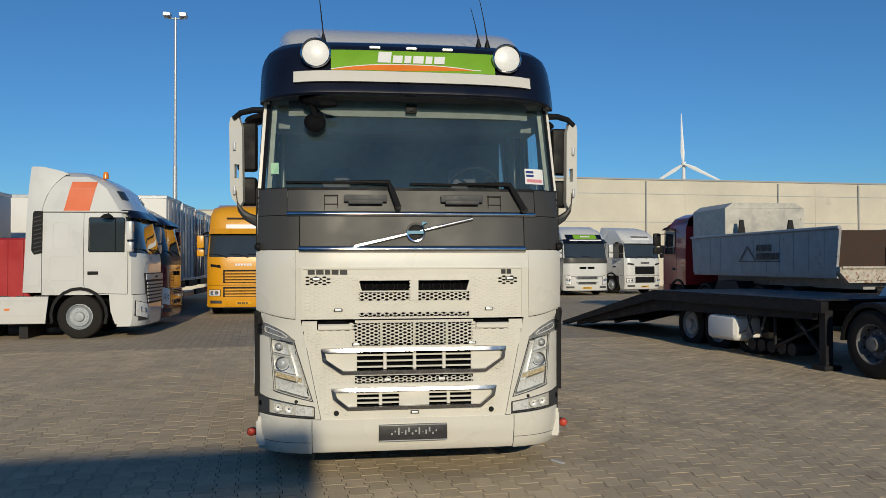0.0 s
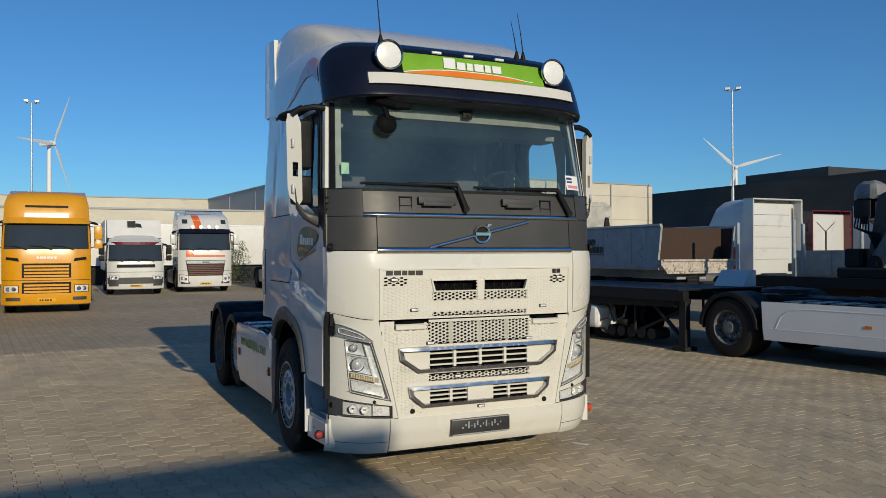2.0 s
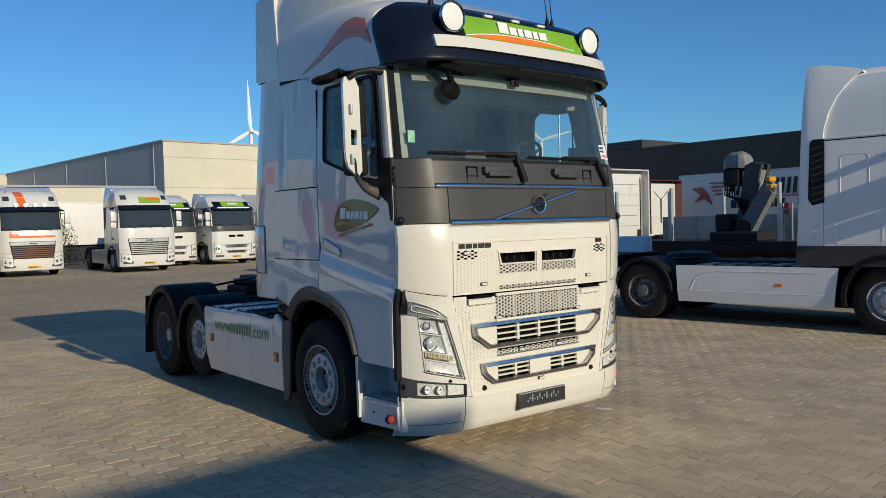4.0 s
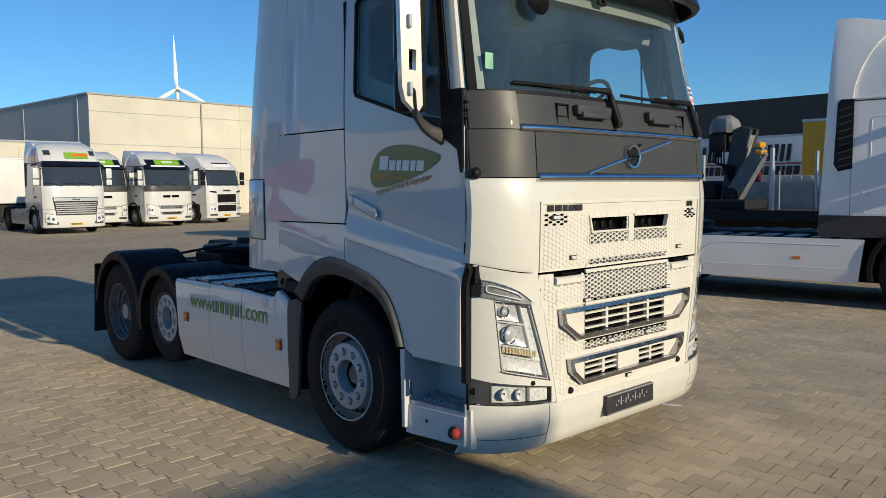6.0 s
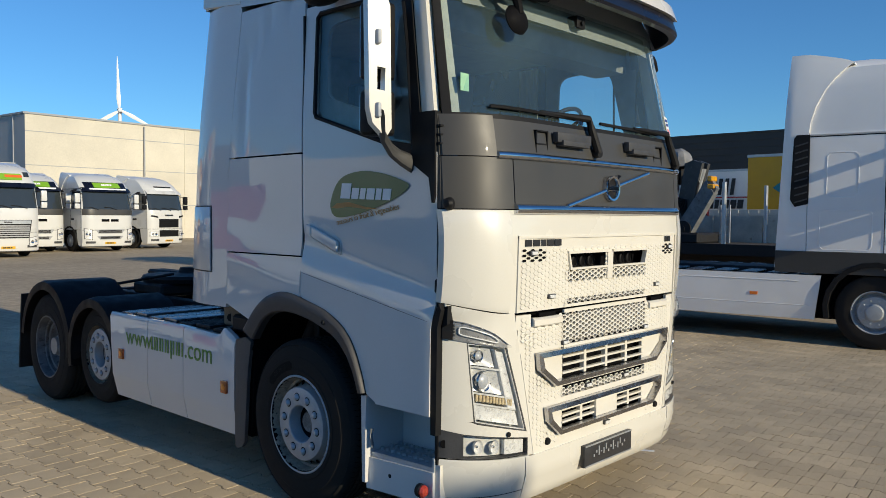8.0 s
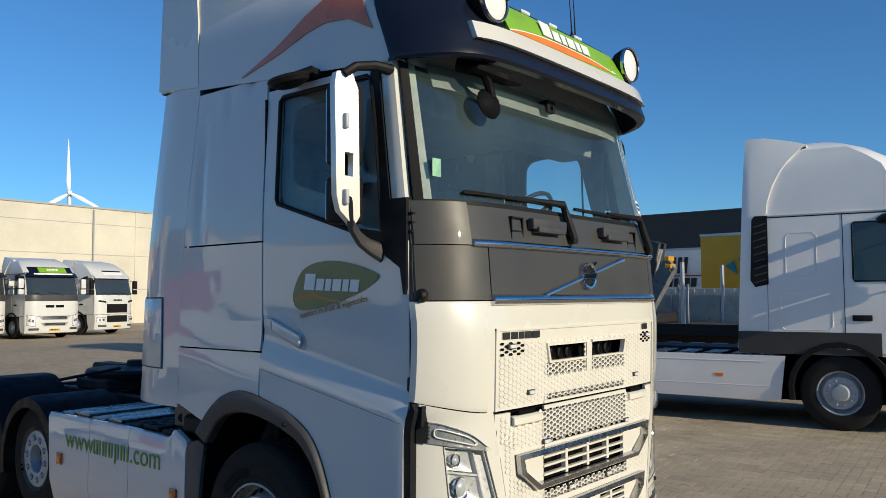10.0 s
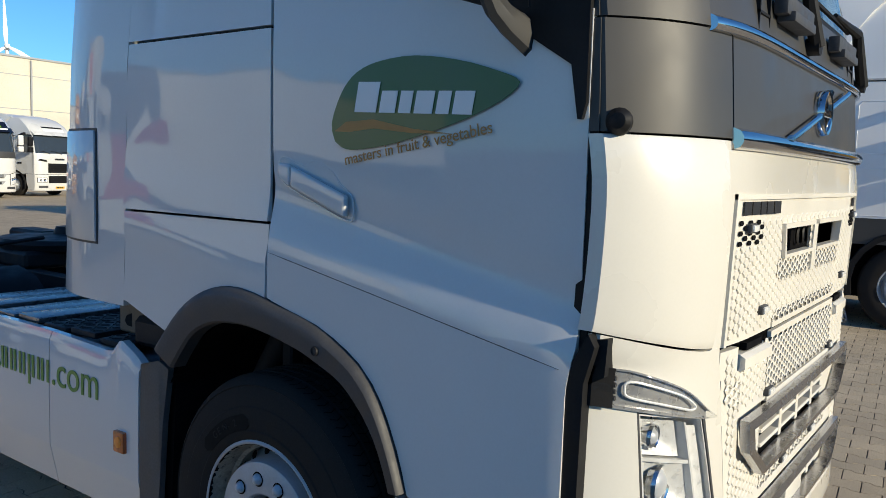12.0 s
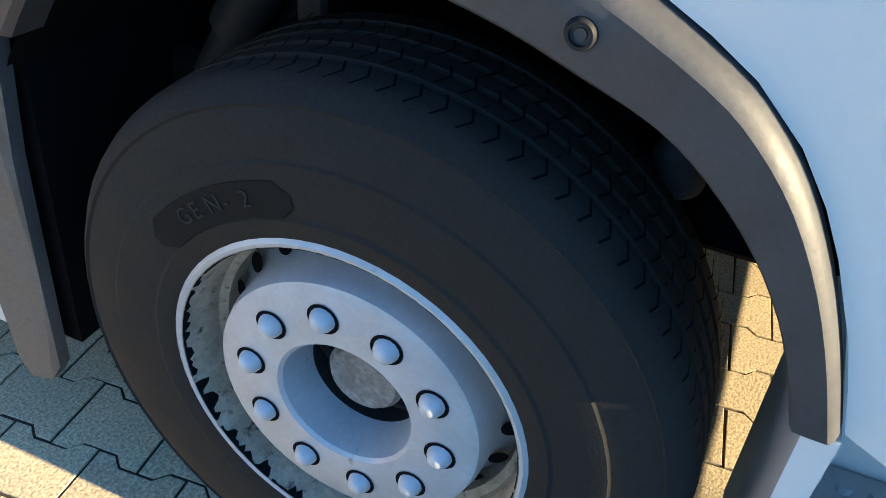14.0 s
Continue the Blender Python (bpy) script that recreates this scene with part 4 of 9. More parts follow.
# dark upper front
bm = B()
front_panel(bm, -0.895, 0.895, 1.852, 2.092, 0.006, 0.03, 20, 6)
emblem_panel = part("emblem_panel", bm, GREY_PANEL, truck, "matt dark grey panel under the windscreen")
for s in SIDES:
    bm = B()
    sheet(bm, steps(1.832, 2.098, 6), 0.902, 1.236, lambda x, z, s=s: (s * x, F(x, z) - 0.006, z), 16, (0, 0.03, 0))
    side_prism(bm, [(0.235, 1.832), (0.268, 1.832), (0.278, 2.098), (0.245, 2.098)], s * 1.21, s * 1.240)
    part("corner_panel", bm, GREY_PANEL, truck)
    bm = B()
    sheet(bm, steps(2.103, 2.315, 5), 1.0, 1.234, lambda x, z, s=s: (s * x, F(x, z) - 0.010, z), 12, (0, 0.04, 0))
    side_prism(bm, [(0.25, 2.103), (0.293, 2.103), (0.315, 2.315), (0.265, 2.315)], s * 1.21, s * 1.240)
    part("cowl_corner", bm, GREY_PANEL, truck)
    for k in range(3):
        z = 2.16 + 0.045 * k
        bm = B()
        box(bm, s * 1.235 - 0.012, s * 1.235 + 0.012, 0.235, 0.295, z, z + 0.008)
        part("vent_fin", bm, BLACK, truck)
bm = B()
front_panel(bm, -0.996, 0.996, 2.133, 2.30, 0.004, 0.03, 20, 4)
cowl = part("cowl", bm, GREY_PANEL, truck, "dark grey cowl with wiper recesses")
bm = B()
sheet(bm, [2.092 + 0.005 * k for k in range(9)], -1.0, 1.0, lambda x, z: (x, F(x, z) - 0.008 - 0.020 * math.sqrt(max(0.0, 1 - ((z - 2.112) / 0.0205) ** 2)), z), 30, (0, 0.03, 0))
part("chrome_strip", bm, CHROME, truck, angle=50)
bm = B()
sheet(bm, [1.805 + 0.0055 * k for k in range(11)], -0.905, 0.905, lambda x, z: (x, F(x, z) - 0.006 - 0.030 * math.sqrt(max(0.0, 1 - ((z - 1.8325) / 0.028) ** 2)), z), 28, (0, 0.03, 0))
part("chrome_strip", bm, CHROME, truck, angle=50)
bm = B()
a, b = Vector((-0.47, F(0.47, 1.85) - 0.02, 1.853)), Vector((0.47, F(0.47, 2.08) - 0.02, 2.075))
u = (b - a).normalized()
vperp = Vector((-u.z, 0, u.x)) * 0.014
tube(bm, [a.lerp(b, k / 12) + Vector((0, F(0.47 * abs(k - 6) / 6, 1.96) - F(0.47, 1.96) - 0.004, 0)) for k in range(13)], 0.0125, 10)
bar = part("diagonal_bar", bm, CHROME, truck)
bm = B()
lathe(bm, [(0.058, 0.0), (0.062, -0.012), (0.074, -0.014), (0.078, 0.0), (0.078, 0.02), (0.058, 0.02), (0.058, 0)], (0.01, -0.018, 1.965), (0, 1, 0), 40)
box(bm, -0.055, 0.075, -0.030, -0.010, 1.950, 1.980, 0.003)
prism(bm, [(0.055, -0.028, 2.015), (0.10, -0.028, 2.045), (0.062, -0.028, 2.05)], (0, 0.02, 0))
part("round_emblem", bm, CHROME, bar)
bm = B()
lathe(bm, [(0.0, 0.004), (0.060, 0.004)], (0.01, -0.016, 1.965), (0, 1, 0), 32)
part("emblem_ground", bm, BLACK, bar)
for s in SIDES:
    bm = B()
    box(bm, min(s * 0.215, s * 0.555), max(s * 0.215, s * 0.555), -0.012, 0.03, 2.205, 2.262, 0.008, 2)
    box(bm, min(s * 0.25, s * 0.52), max(s * 0.25, s * 0.52), -0.026, 0.03, 2.188, 2.218, 0.006, 2)
    part("hatch_handle", bm, GREY_PLASTIC, cowl)
    x0, x1 = min(s * 0.60, s * 0.71), max(s * 0.60, s * 0.71)
    for q in ((x0, x1, 2.255, 2.262), (x0, x1, 2.185, 2.192), (x0, x0 + 0.008, 2.185, 2.262), (x1 - 0.008, x1, 2.185, 2.262), (x0, x1, 2.135, 2.14), (x0, x0 + 0.006, 2.13, 2.19), (x1 - 0.006, x1, 2.13, 2.19)):
        bm = B()
        box(bm, q[0], q[1], F(0.65, 2.2) - 0.012, F(0.65, 2.2) + 0.02, q[2], q[3])
        part("hatch_edge", bm, BLACK, cowl)
for (px, pz, ex, ez, tx, tz) in ((-0.13, 2.17, -0.20, 2.365, -1.01, 2.375), (0.90, 2.15, 0.78, 2.355, -0.03, 2.365)):
    bm = B()
    p = Vector((px, F(px, pz) - 0.035, pz))
    e = Vector((ex, F(ex, ez) - 0.045, ez))
    t = Vector((tx, F(tx, tz) - 0.018, tz))
    cyl(bm, p + Vector((0, 0.05, 0)), p - Vector((0, 0.012, 0)), 0.028, 14)
    tube(bm, [p, p.lerp(e, 0.7), e, e.lerp(t, 0.25), e.lerp(t, 0.52)], [0.026, 0.024, 0.022, 0.014, 0.009], 8)
    arm = part("wiper", bm, BLACK, truck)
    bm = B()
    m = e.lerp(t, 0.12)
    pts = [m.lerp(t, k / 8) for k in range(9)]
    pts = [Vector((q.x, F(q.x, q.z - 0.01) - 0.016, q.z - 0.01)) for q in pts]
    tube(bm, pts, 0.010, 6)
    part("wiper_blade", bm, BLACK, arm)

# windscreen
bm = B()
pane(bm, steps(2.30, 3.06, 12), lambda z: -w_front(z) + 0.03, lambda z: w_front(z) - 0.03, front(-0.004), 32)
screen = part("windscreen", bm, GLASS, truck, "large tinted windscreen with wiper marks")
screen.visible_shadow = False
bm = B()
for z0, z1, a0, a1, n in ((2.295, 2.325, -1.21, 1.21, 30),):
    sheet(bm, [z0, z1], a0, a1, front(0.001), n, (0, 0.004, 0))
for s in SIDES:
    sheet(bm, steps(2.30, 3.06, 10), lambda z: w_front(z) - 0.062, lambda z: w_front(z) - 0.028, lambda x, z, s=s: (s * x, F(x, z) - 0.001, z), 4, (0, 0.004, 0))
part("screen_border", bm, BLACK, screen)
bm = B()
box(bm, -1.135, -1.07, F(1.1, 2.48) + 0.006, F(1.1, 2.48) + 0.010, 2.44, 2.53, m=None)
part("sticker", bm, STICKER, screen, "small green sticker")
bm = B()
sheet(bm, [2.37, 2.50], 0.93, 1.10, front(0.0015), 3, (0, 0.001, 0))
st = part("sticker", bm, SIGN_WHITE, screen, "white paper sticker with blue and red bars")
bm = B()
sheet(bm, [2.462, 2.482], 0.94, 1.01, front(0.003), 3, (0, 0.001, 0))
sheet(bm, [2.432, 2.450], 0.94, 1.01, front(0.003), 3, (0, 0.001, 0))
part("print", bm, mat("print_blue", (0.02, 0.04, 0.20), 0.5), st)
bm = B()
sheet(bm, [2.385, 2.412], 0.945, 1.085, front(0.003), 3, (0, 0.001, 0))
part("print", bm, mat("print_pink", (0.65, 0.25, 0.28), 0.5), st)

# roof front, visor and sign
fv = curve([(3.06, 0.03), (3.08, 0.010), (3.12, 0.025), (3.25, 0.075), (3.40, 0.15), (3.50, 0.23), (3.56, 0.34), (3.60, 0.50), (3.63, 0.80)])
wv = curve([(2.99, 1.232), (3.30, 1.232), (3.40, 1.222), (3.45, 1.205), (3.50, 1.165), (3.53, 1.12), (3.56, 1.05), (3.60, 0.95), (3.63, 0.85)])


def V(x, z):
    return fv(z) + 0.34 * min(abs(x) / 1.232, 1.0) ** 8


def visor_at(off=0.0):
    return lambda x, z: (x, V(x, z) - off, z - 0.03 * (abs(x) / 1.2) ** 3)


bm = B()
sheet(bm, [3.063, 3.068, 3.078, 3.09, 3.11, 3.17, 3.25, 3.32, 3.40, 3.43, 3.45, 3.475, 3.50, 3.515, 3.53, 3.545, 3.56, 3.58, 3.60, 3.63], lambda z: -wv(z), wv, visor_at(), 44, (0, 0.05, 0))
visor = part("roof_front", bm, NAVY, truck, "glossy navy roof front and sun visor")
bm = B()
sheet(bm, [3.165, 3.172, 3.25, 3.258], lambda z: -0.95, lambda z: 0.97, visor_at(0.03), 24, (0, 0.03, 0))
part("visor_strip", bm, WHITE, visor)
bm = B()
sheet(bm, steps(3.262, 3.455, 4), -0.655, 0.675, visor_at(0.024), 16, (0, 0.03, 0))
sign = part("roof_sign", bm, GREEN, truck, "green roof sign with an orange wave and white lettering shapes")
bm = B()
sheet(bm, steps(0.0, 1.0, 2), -0.655, 0.50, lambda x, z: visor_at(0.0265)(x, 3.266 + (z * max(0.0, 0.055 * max(0.0, math.sin((x + 0.66) / 1.16 * math.pi)) ** 0.8 + 0.004) + (0.0 if x < 0 else 0.02 * (x / 0.5) * 1.0))), 30, (0, 0.002, 0))
part("wave", bm, ORANGE, sign)
bm = B()
sheet(bm, steps(0.0, 1.0, 1), -0.655, 0.56, lambda x, z: visor_at(0.0275)(x, 3.266 + max(0.0, 0.055 * max(0.0, math.sin(min(1, (x + 0.66) / 1.16) * math.pi)) ** 0.8) + (0.0 if x < 0 else 0.02 * (x / 0.5)) + 0.007 * z), 30, (0, 0.002, 0))
part("wave_edge", bm, SIGN_WHITE, sign)
bm = B()
yy = V(0, 3.37) - 0.03
MS = Matrix(((1, 0, 0, -0.285), (0, 0.42, -0.90, V(0, 3.335) - 0.030), (0, 0.90, 0.42, 3.335), (0, 0, 0, 1)))
bars(bm, [(0.105, 1.45), (0.078, 1.0), (0.055, 1.0), (0.085, 1.0), (0.055, 1.0), (0.085, 1.0)], 0.075, 0.016, MS, 0.004, 0.12)
part("sign_lettering", bm, SIGN_WHITE, sign)
for x in (-0.30, 0.0, 0.30):
    bm = B()
    box(bm, x - 0.045, x + 0.045, V(x, 3.49) - 0.03, V(x, 3.49) + 0.02, 3.475, 3.498, 0.006)
    part("roof_marker", bm, REFLECTOR, visor)
for s in SIDES:
    bm = B()
    sheet(bm, [3.415, 3.46], 0.905, 1.06, lambda x, z, s=s: (s * x, V(x, z) - 0.006, z - 0.03), 5, (0, 0.02, 0))
    part("corner_light", bm, CHROME, visor)
    # spotlights
    c = Vector((s * 0.775, 0.085, 3.395))
    big = lambda prof: [(r * 1.1, h) for r, h in prof]
    bm = B()
    lathe(bm, big([(0.0, 0.115), (0.05, 0.11), (0.085, 0.075), (0.104, 0.02), (0.108, 0.0), (0.108, -0.018), (0.098, -0.020), (0.098, 0.0)]), c, (0, 1, 0), 36)
    box(bm, c.x - 0.03, c.x + 0.03, c.y + 0.02, c.y + 0.10, 3.245, 3.30, 0.005)
    spot = part("spotlight", bm, BLACK, truck, "round black spotlight with a clear ribbed lens")
    bm = B()
    lathe(bm, big([(0.098, 0.0), (0.08, 0.03), (0.05, 0.055), (0.0, 0.062)]), c, (0, 1, 0), 36)
    part("reflector", bm, FROST, spot)
    bm = B()
    lathe(bm, big([(0.0, -0.022), (0.05, -0.020), (0.098, -0.008)]), c, (0, 1, 0), 36)
    part("lens", bm, FROST, spot)
    bm = B()
    lathe(bm, big([(0.097, -0.021), (0.103, -0.026), (0.110, -0.018), (0.110, 0.0)]), c, (0, 1, 0), 36)
    part("ring", bm, CHROME, spot)
for x, y, h in ((-0.72, 0.42, 0.62), (0.60, 0.42, 0.36), (0.68, 0.44, 0.44)):
    bm = B()
    lathe(bm, [(0.0, 0.0), (0.028, 0.0), (0.024, 0.04), (0.012, 0.085), (0.008, 0.10)], (x, y, 3.55), (0, 0, 1), 14)
    tube(bm, [(x, y, 3.64), (x - 0.03, y - 0.01, 3.55 + h * 0.6), (x - 0.07, y - 0.02, 3.55 + h)], [0.006, 0.004, 0.0025], 6)
    part("aerial", bm, BLACK, truck)

# high roof
roof_top = curve([(0.36, 3.56), (0.45, 3.60), (0.7, 3.66), (1.1, 3.72), (1.6, 3.76), (2.12, 3.77)])
roof_base = curve([(0.36, 3.03), (2.12, 3.165)])
RE, RF = 0.20, 0.40


def roof_x(y, z):
    """Half width of the roof at a height on its side."""
    q = min(max((z - roof_base(y)) / (roof_top(y) - roof_base(y)), 0), 1) ** (1 / RF)
    return 1.222 * max(1 - q * q, 0) ** (RE / 2)


def arch_section(bm, y, w, zb, zt, n=28, e=RE, f=RF, lean=0.0):
    row = []
    for k in range(n + 1):
        t = math.pi * k / n
        c, s_ = math.cos(t), math.sin(t)
        x, z = -w * math.copysign(abs(c) ** e, c), zb + (zt - zb) * abs(s_) ** f
        row.append(bm.verts.new((x, y + lean * (z - zb) * (abs(x) / w) ** 4, z)))
    return row


bm = B()
rows = []
for y in [0.36 + 0.08 * k for k in range(23)]:
    rows.append(arch_section(bm, y, 1.222, roof_base(y), roof_top(y), 44, lean=0.55 * max(0, 1 - (y - 0.36) / 1.0)))
for a, b in zip(rows, rows[1:]):
    for k in range(len(a) - 1):
        bm.faces.new((a[k], a[k + 1], b[k + 1], b[k]))
bm.faces.new(rows[0])
bm.faces.new(rows[-1])
roof = part("roof", bm, SIDE_WHITE, truck, "white high roof with an orange streak", angle=40)
bm = B()
rows = []
for y, zt, w in ((0.72, 3.64, 0.98), (0.85, 3.72, 1.03), (1.05, 3.83, 1.09), (1.30, 3.94, 1.14), (1.6, 4.02, 1.18), (1.9, 4.06, 1.20), (2.2, 4.08, 1.21), (2.45, 4.08, 1.21), (2.60, 4.05, 1.20)):
    rows.append(arch_section(bm, y, w, 3.55 if y < 2.12 else 3.22, zt, 28, 0.16, 0.34))
for a, b in zip(rows, rows[1:]):
    for k in range(len(a) - 1):
        bm.faces.new((a[k], a[k + 1], b[k + 1], b[k]))
bm.faces.new(rows[0])
bm.faces.new(rows[-1])
part("roof_deflector", bm, WHITE, truck, angle=40)
streak_top = curve([(0.42, 3.43), (0.6, 3.485), (0.8, 3.475), (1.0, 3.41), (1.3, 3.29), (1.65, 3.165)])
streak_low = curve([(0.42, 3.21), (0.6, 3.315), (0.8, 3.335), (1.0, 3.31), (1.3, 3.235), (1.65, 3.160)])
for s in SIDES:
    # orange streak on the roof side
    bm = B()
    sheet(bm, steps(0, 1, 5), 0.44, 1.65, lambda y, q, s=s: (s * (roof_x(y, streak_low(y) + (streak_top(y) - streak_low(y)) * q) + 0.006), y + 0.55 * max(0, 1 - (y - 0.36) / 1.0) * (streak_low(y) + (streak_top(y) - streak_low(y)) * q - 3.05), streak_low(y) + (streak_top(y) - streak_low(y)) * q), 30, (-s * 0.003, 0, 0))
    part("streak", bm, SWOOSH, roof)
    bm = B()
    side_prism(bm, [(2.13, 3.19), (2.60, 3.235), (2.585, 3.60), (2.56, 3.98), (2.48, 4.0), (2.18, 3.97), (2.14, 3.62)], s * 1.175, s * 1.218)
    part("deflector_side", bm, WHITE, truck)


# cab sides
def bump(y, z):
    zu = 1.395 + (y - 0.27) * 0.205
    zl = 1.245 + (y - 0.29) / 1.12 * 0.205
    q = min(max((zu - z) / max(zu - zl, 0.02), 0), 1)
    return 0.020 * q * q * (3 - 2 * q) - 0.010 * math.exp(-((z - zu - 0.03) / 0.06) ** 2)


w_side = curve([(0.7, 1.256), (1.6, 1.244), (2.1, 1.250), (2.4, 1.247), (3.15, 1.215)])


def side(s, off=0.0, relief=True):
    def at(y, z):
        tuck = max(0.0, (0.307 - y) / 0.05)
        return (s * (w_side(z) + off + (bump(y, z) - 0.007 * min(tuck, 1.0) ** 2 if relief else 0)), y, z)
    return at


arch_f = curve([(0.77, 0.765), (0.82, 0.778), (0.90, 0.805), (0.99, 0.846), (1.07, 0.893), (1.124, 0.94), (1.162, 0.99), (1.20, 1.06), (1.235, 1.14), (1.257, 1.22), (1.28, 1.335), (1.297, 1.395), (1.31, 1.395)])
arch_r = curve([(1.05, 2.0), (1.087, 1.975), (1.18, 1.87), (1.277, 1.745), (1.285, 1.408), (1.312, 1.408)])


def yw(z):
    return 0.45 + (z - 2.12) / 0.25 * 0.83


rear_b = curve([(1.0, 2.27), (2.0, 2.235), (3.2, 2.10)])
rear_e = curve([(1.15, 2.86), (1.9, 2.74), (3.24, 2.58)])
for s in SIDES:
    # door
    bm = B()
    sheet(bm, [0.755, 0.765, 0.80, 0.86, 0.92, 1.0, 1.05, 1.1, 1.15, 1.18, 1.21, 1.24, 1.27, 1.29, 1.30], lambda z: 0.280 - 0.017 * min(1, max(0, (z - 1.2) / 0.1)), lambda z: arch_f(z) if z > 0.775 else 0.70, side(s), 22, (-s * 0.03, 0, 0))
    sheet(bm, [1.30, 1.32, 1.34, 1.36, 1.38, 1.40, 1.42, 1.44, 1.46, 1.48, 1.51, 1.55, 1.59, 1.63, 1.67, 1.72, 1.8, 1.9, 2.0, 2.06, 2.12], lambda z: 0.263, lambda z: 1.395, side(s), 24, (-s * 0.03, 0, 0))
    sheet(bm, steps(2.12, 2.365, 4), yw, lambda z: 1.395, side(s), 14, (-s * 0.03, 0, 0))
    sheet(bm, steps(2.365, 3.035, 4), lambda z: 1.285, lambda z: 1.395, side(s), 4, (-s * 0.03, 0, 0))
    sheet(bm, [2.985, 3.035], 0.55, 1.285, side(s), 8, (-s * 0.03, 0, 0))
    door = part("cab_door", bm, SIDE_WHITE, truck, "white cab door with a swept crease")
    bm = B()
    pane(bm, steps(2.13, 2.985, 8), lambda z: max(0.435, F(w_front(z), z) + 0.12), lambda z: max(0.46, min(yw(z), 1.285)), side(s, -0.012, False), 12)
    part("door_window", bm, GLASS_SIDE, door).visible_shadow = False
    bm = B()
    tube(bm, [side(s, -0.004, False)(y, z) for y, z in ((0.435, 2.135), (0.45, 2.125), (1.27, 2.372), (1.285, 2.40), (1.285, 2.96), (1.26, 2.985), (0.57, 2.985), (0.545, 2.96), (0.50, 2.72), (0.455, 2.38), (0.435, 2.135))], 0.013, 6)
    cyl(bm, side(s, -0.004, False)(0.72, 2.20), side(s, -0.006, False)(0.72, 2.98), 0.008, 6)
    part("window_seal", bm, BLACK, door)
    bm = B()
    box(bm, s * 1.245 - 0.012, s * 1.245 + 0.012, 1.052, 1.293, -0.030, 0.030, 0.0115, 4)
    for v in bm.verts:
        v.co = Vector((v.co.x + s * 0.010, v.co.y, v.co.z * 1.1 + 1.652 + (v.co.y - 1.17) * 0.35))
    part("door_handle", bm, SIDE_WHITE, door)
    bm = B()
    zz = lambda y, z: z + 1.652 + (y - 1.17) * 0.35
    tube(bm, [(s * (w_side(1.66) - 0.0015), y, zz(y, z)) for y, z in smooth_line([(1.07, 0.048), (1.04, 0.03), (1.035, -0.02), (1.06, -0.045), (1.20, -0.047), (1.33, -0.043), (1.36, -0.02), (1.365, 0.02), (1.34, 0.045), (1.25, 0.05), (1.22, 0.075), (1.17, 0.088), (1.12, 0.075), (1.09, 0.052), (1.07, 0.048)], 4)], 0.003, 6)
    part("handle_pocket_edge", bm, SIDE_WHITE, door)
    bm = B()
    box(bm, s * 1.247 - 0.012, s * 1.247 + 0.012, 1.2945, 1.350, -0.030, 0.030, 0.0115, 4)
    for v in bm.verts:
        v.co = Vector((v.co.x + s * 0.009, v.co.y, v.co.z * 1.1 * (1 - max(0, v.co.y - 1.31) * 8) + 1.652 + (v.co.y - 1.17) * 0.35))
    part("door_lock", bm, SIDE_WHITE, door)
    # oval door sign
    bm = B()
    pts = smooth_line([(1.105, 1.805), (1.12, 1.86), (1.08, 1.95), (1.02, 2.005), (0.93, 2.032), (0.80, 2.04), (0.65, 2.02), (0.52, 1.985), (0.455, 1.955), (0.50, 1.915), (0.60, 1.872), (0.72, 1.836), (0.86, 1.802), (0.98, 1.784), (1.06, 1.782), (1.105, 1.805)])[:-1]
    prism(bm, [(s * (1.2545), y, z) for y, z in pts], (s * 0.0015, 0, 0))
    oval = part("door_sign", bm, DOOR_GREEN, door, "dark green leaf-shaped sign", smooth=False)
    bm = B()
    prism(bm, [(s * 1.2565, y, z) for y, z in ((1.105, 1.835), (1.06, 1.862), (0.95, 1.868), (0.80, 1.84), (0.66, 1.826), (0.80, 1.828), (0.95, 1.842), (1.05, 1.832))], (s * 0.0012, 0, 0))
    part("wave", bm, TEXT_ORANGE, oval, smooth=False)
    if s < 0:
        ML = Matrix(((0, 0, -1, -1.258), (-1, 0, 0, 1.025), (0, 1, 0, 1.89), (0, 0, 0, 1))) @ Matrix.Rotation(radians(-2), 4, "Z")
        MT = Matrix(((0, 0, -1, -1.2525), (-1, 0, 0, 1.065), (0, 1, 0, 1.735), (0, 0, 0, 1))) @ Matrix.Rotation(radians(10), 4, "Z")
    else:
        ML = Matrix(((0, 0, 1, 1.258), (1, 0, 0, 0.55), (0, 1, 0, 1.89), (0, 0, 0, 1)))
        MT = Matrix(((0, 0, 1, 1.2525), (1, 0, 0, 0.52), (0, 1, 0, 1.80), (0, 0, 0, 1))) @ Matrix.Rotation(radians(-9), 4, "Z")
    bm = B()
    bars(bm, [(0.085, 1.4), (0.06, 1.0), (0.045, 1.0), (0.065, 1.0), (0.045, 1.0), (0.065, 1.0)], 0.062, 0.012, ML, 0.001, 0.15)
    part("sign_lettering", bm, SIGN_WHITE, oval, smooth=False)
    bm = B()
    words(bm, "masters in fruit & vegetables", 0.047, MT, 0.0008)
    part("door_lettering", bm, TEXT_ORANGE, oval, smooth=False)
    # lining round the window inside the cab
    bm = B()
    hole = smooth_line([(0.66, 2.36), (0.60, 2.42), (0.62, 2.50), (0.70, 2.80), (0.74, 2.88), (0.82, 2.915), (1.10, 2.915), (1.19, 2.88), (1.215, 2.80), (1.215, 2.56), (1.19, 2.49), (1.10, 2.455), (0.80, 2.37), (0.66, 2.36)], 3)[:-1]
    cy, cz = 0.92, 2.64
    inner_ = [bm.verts.new((s * 1.175, y, z)) for y, z in hole]
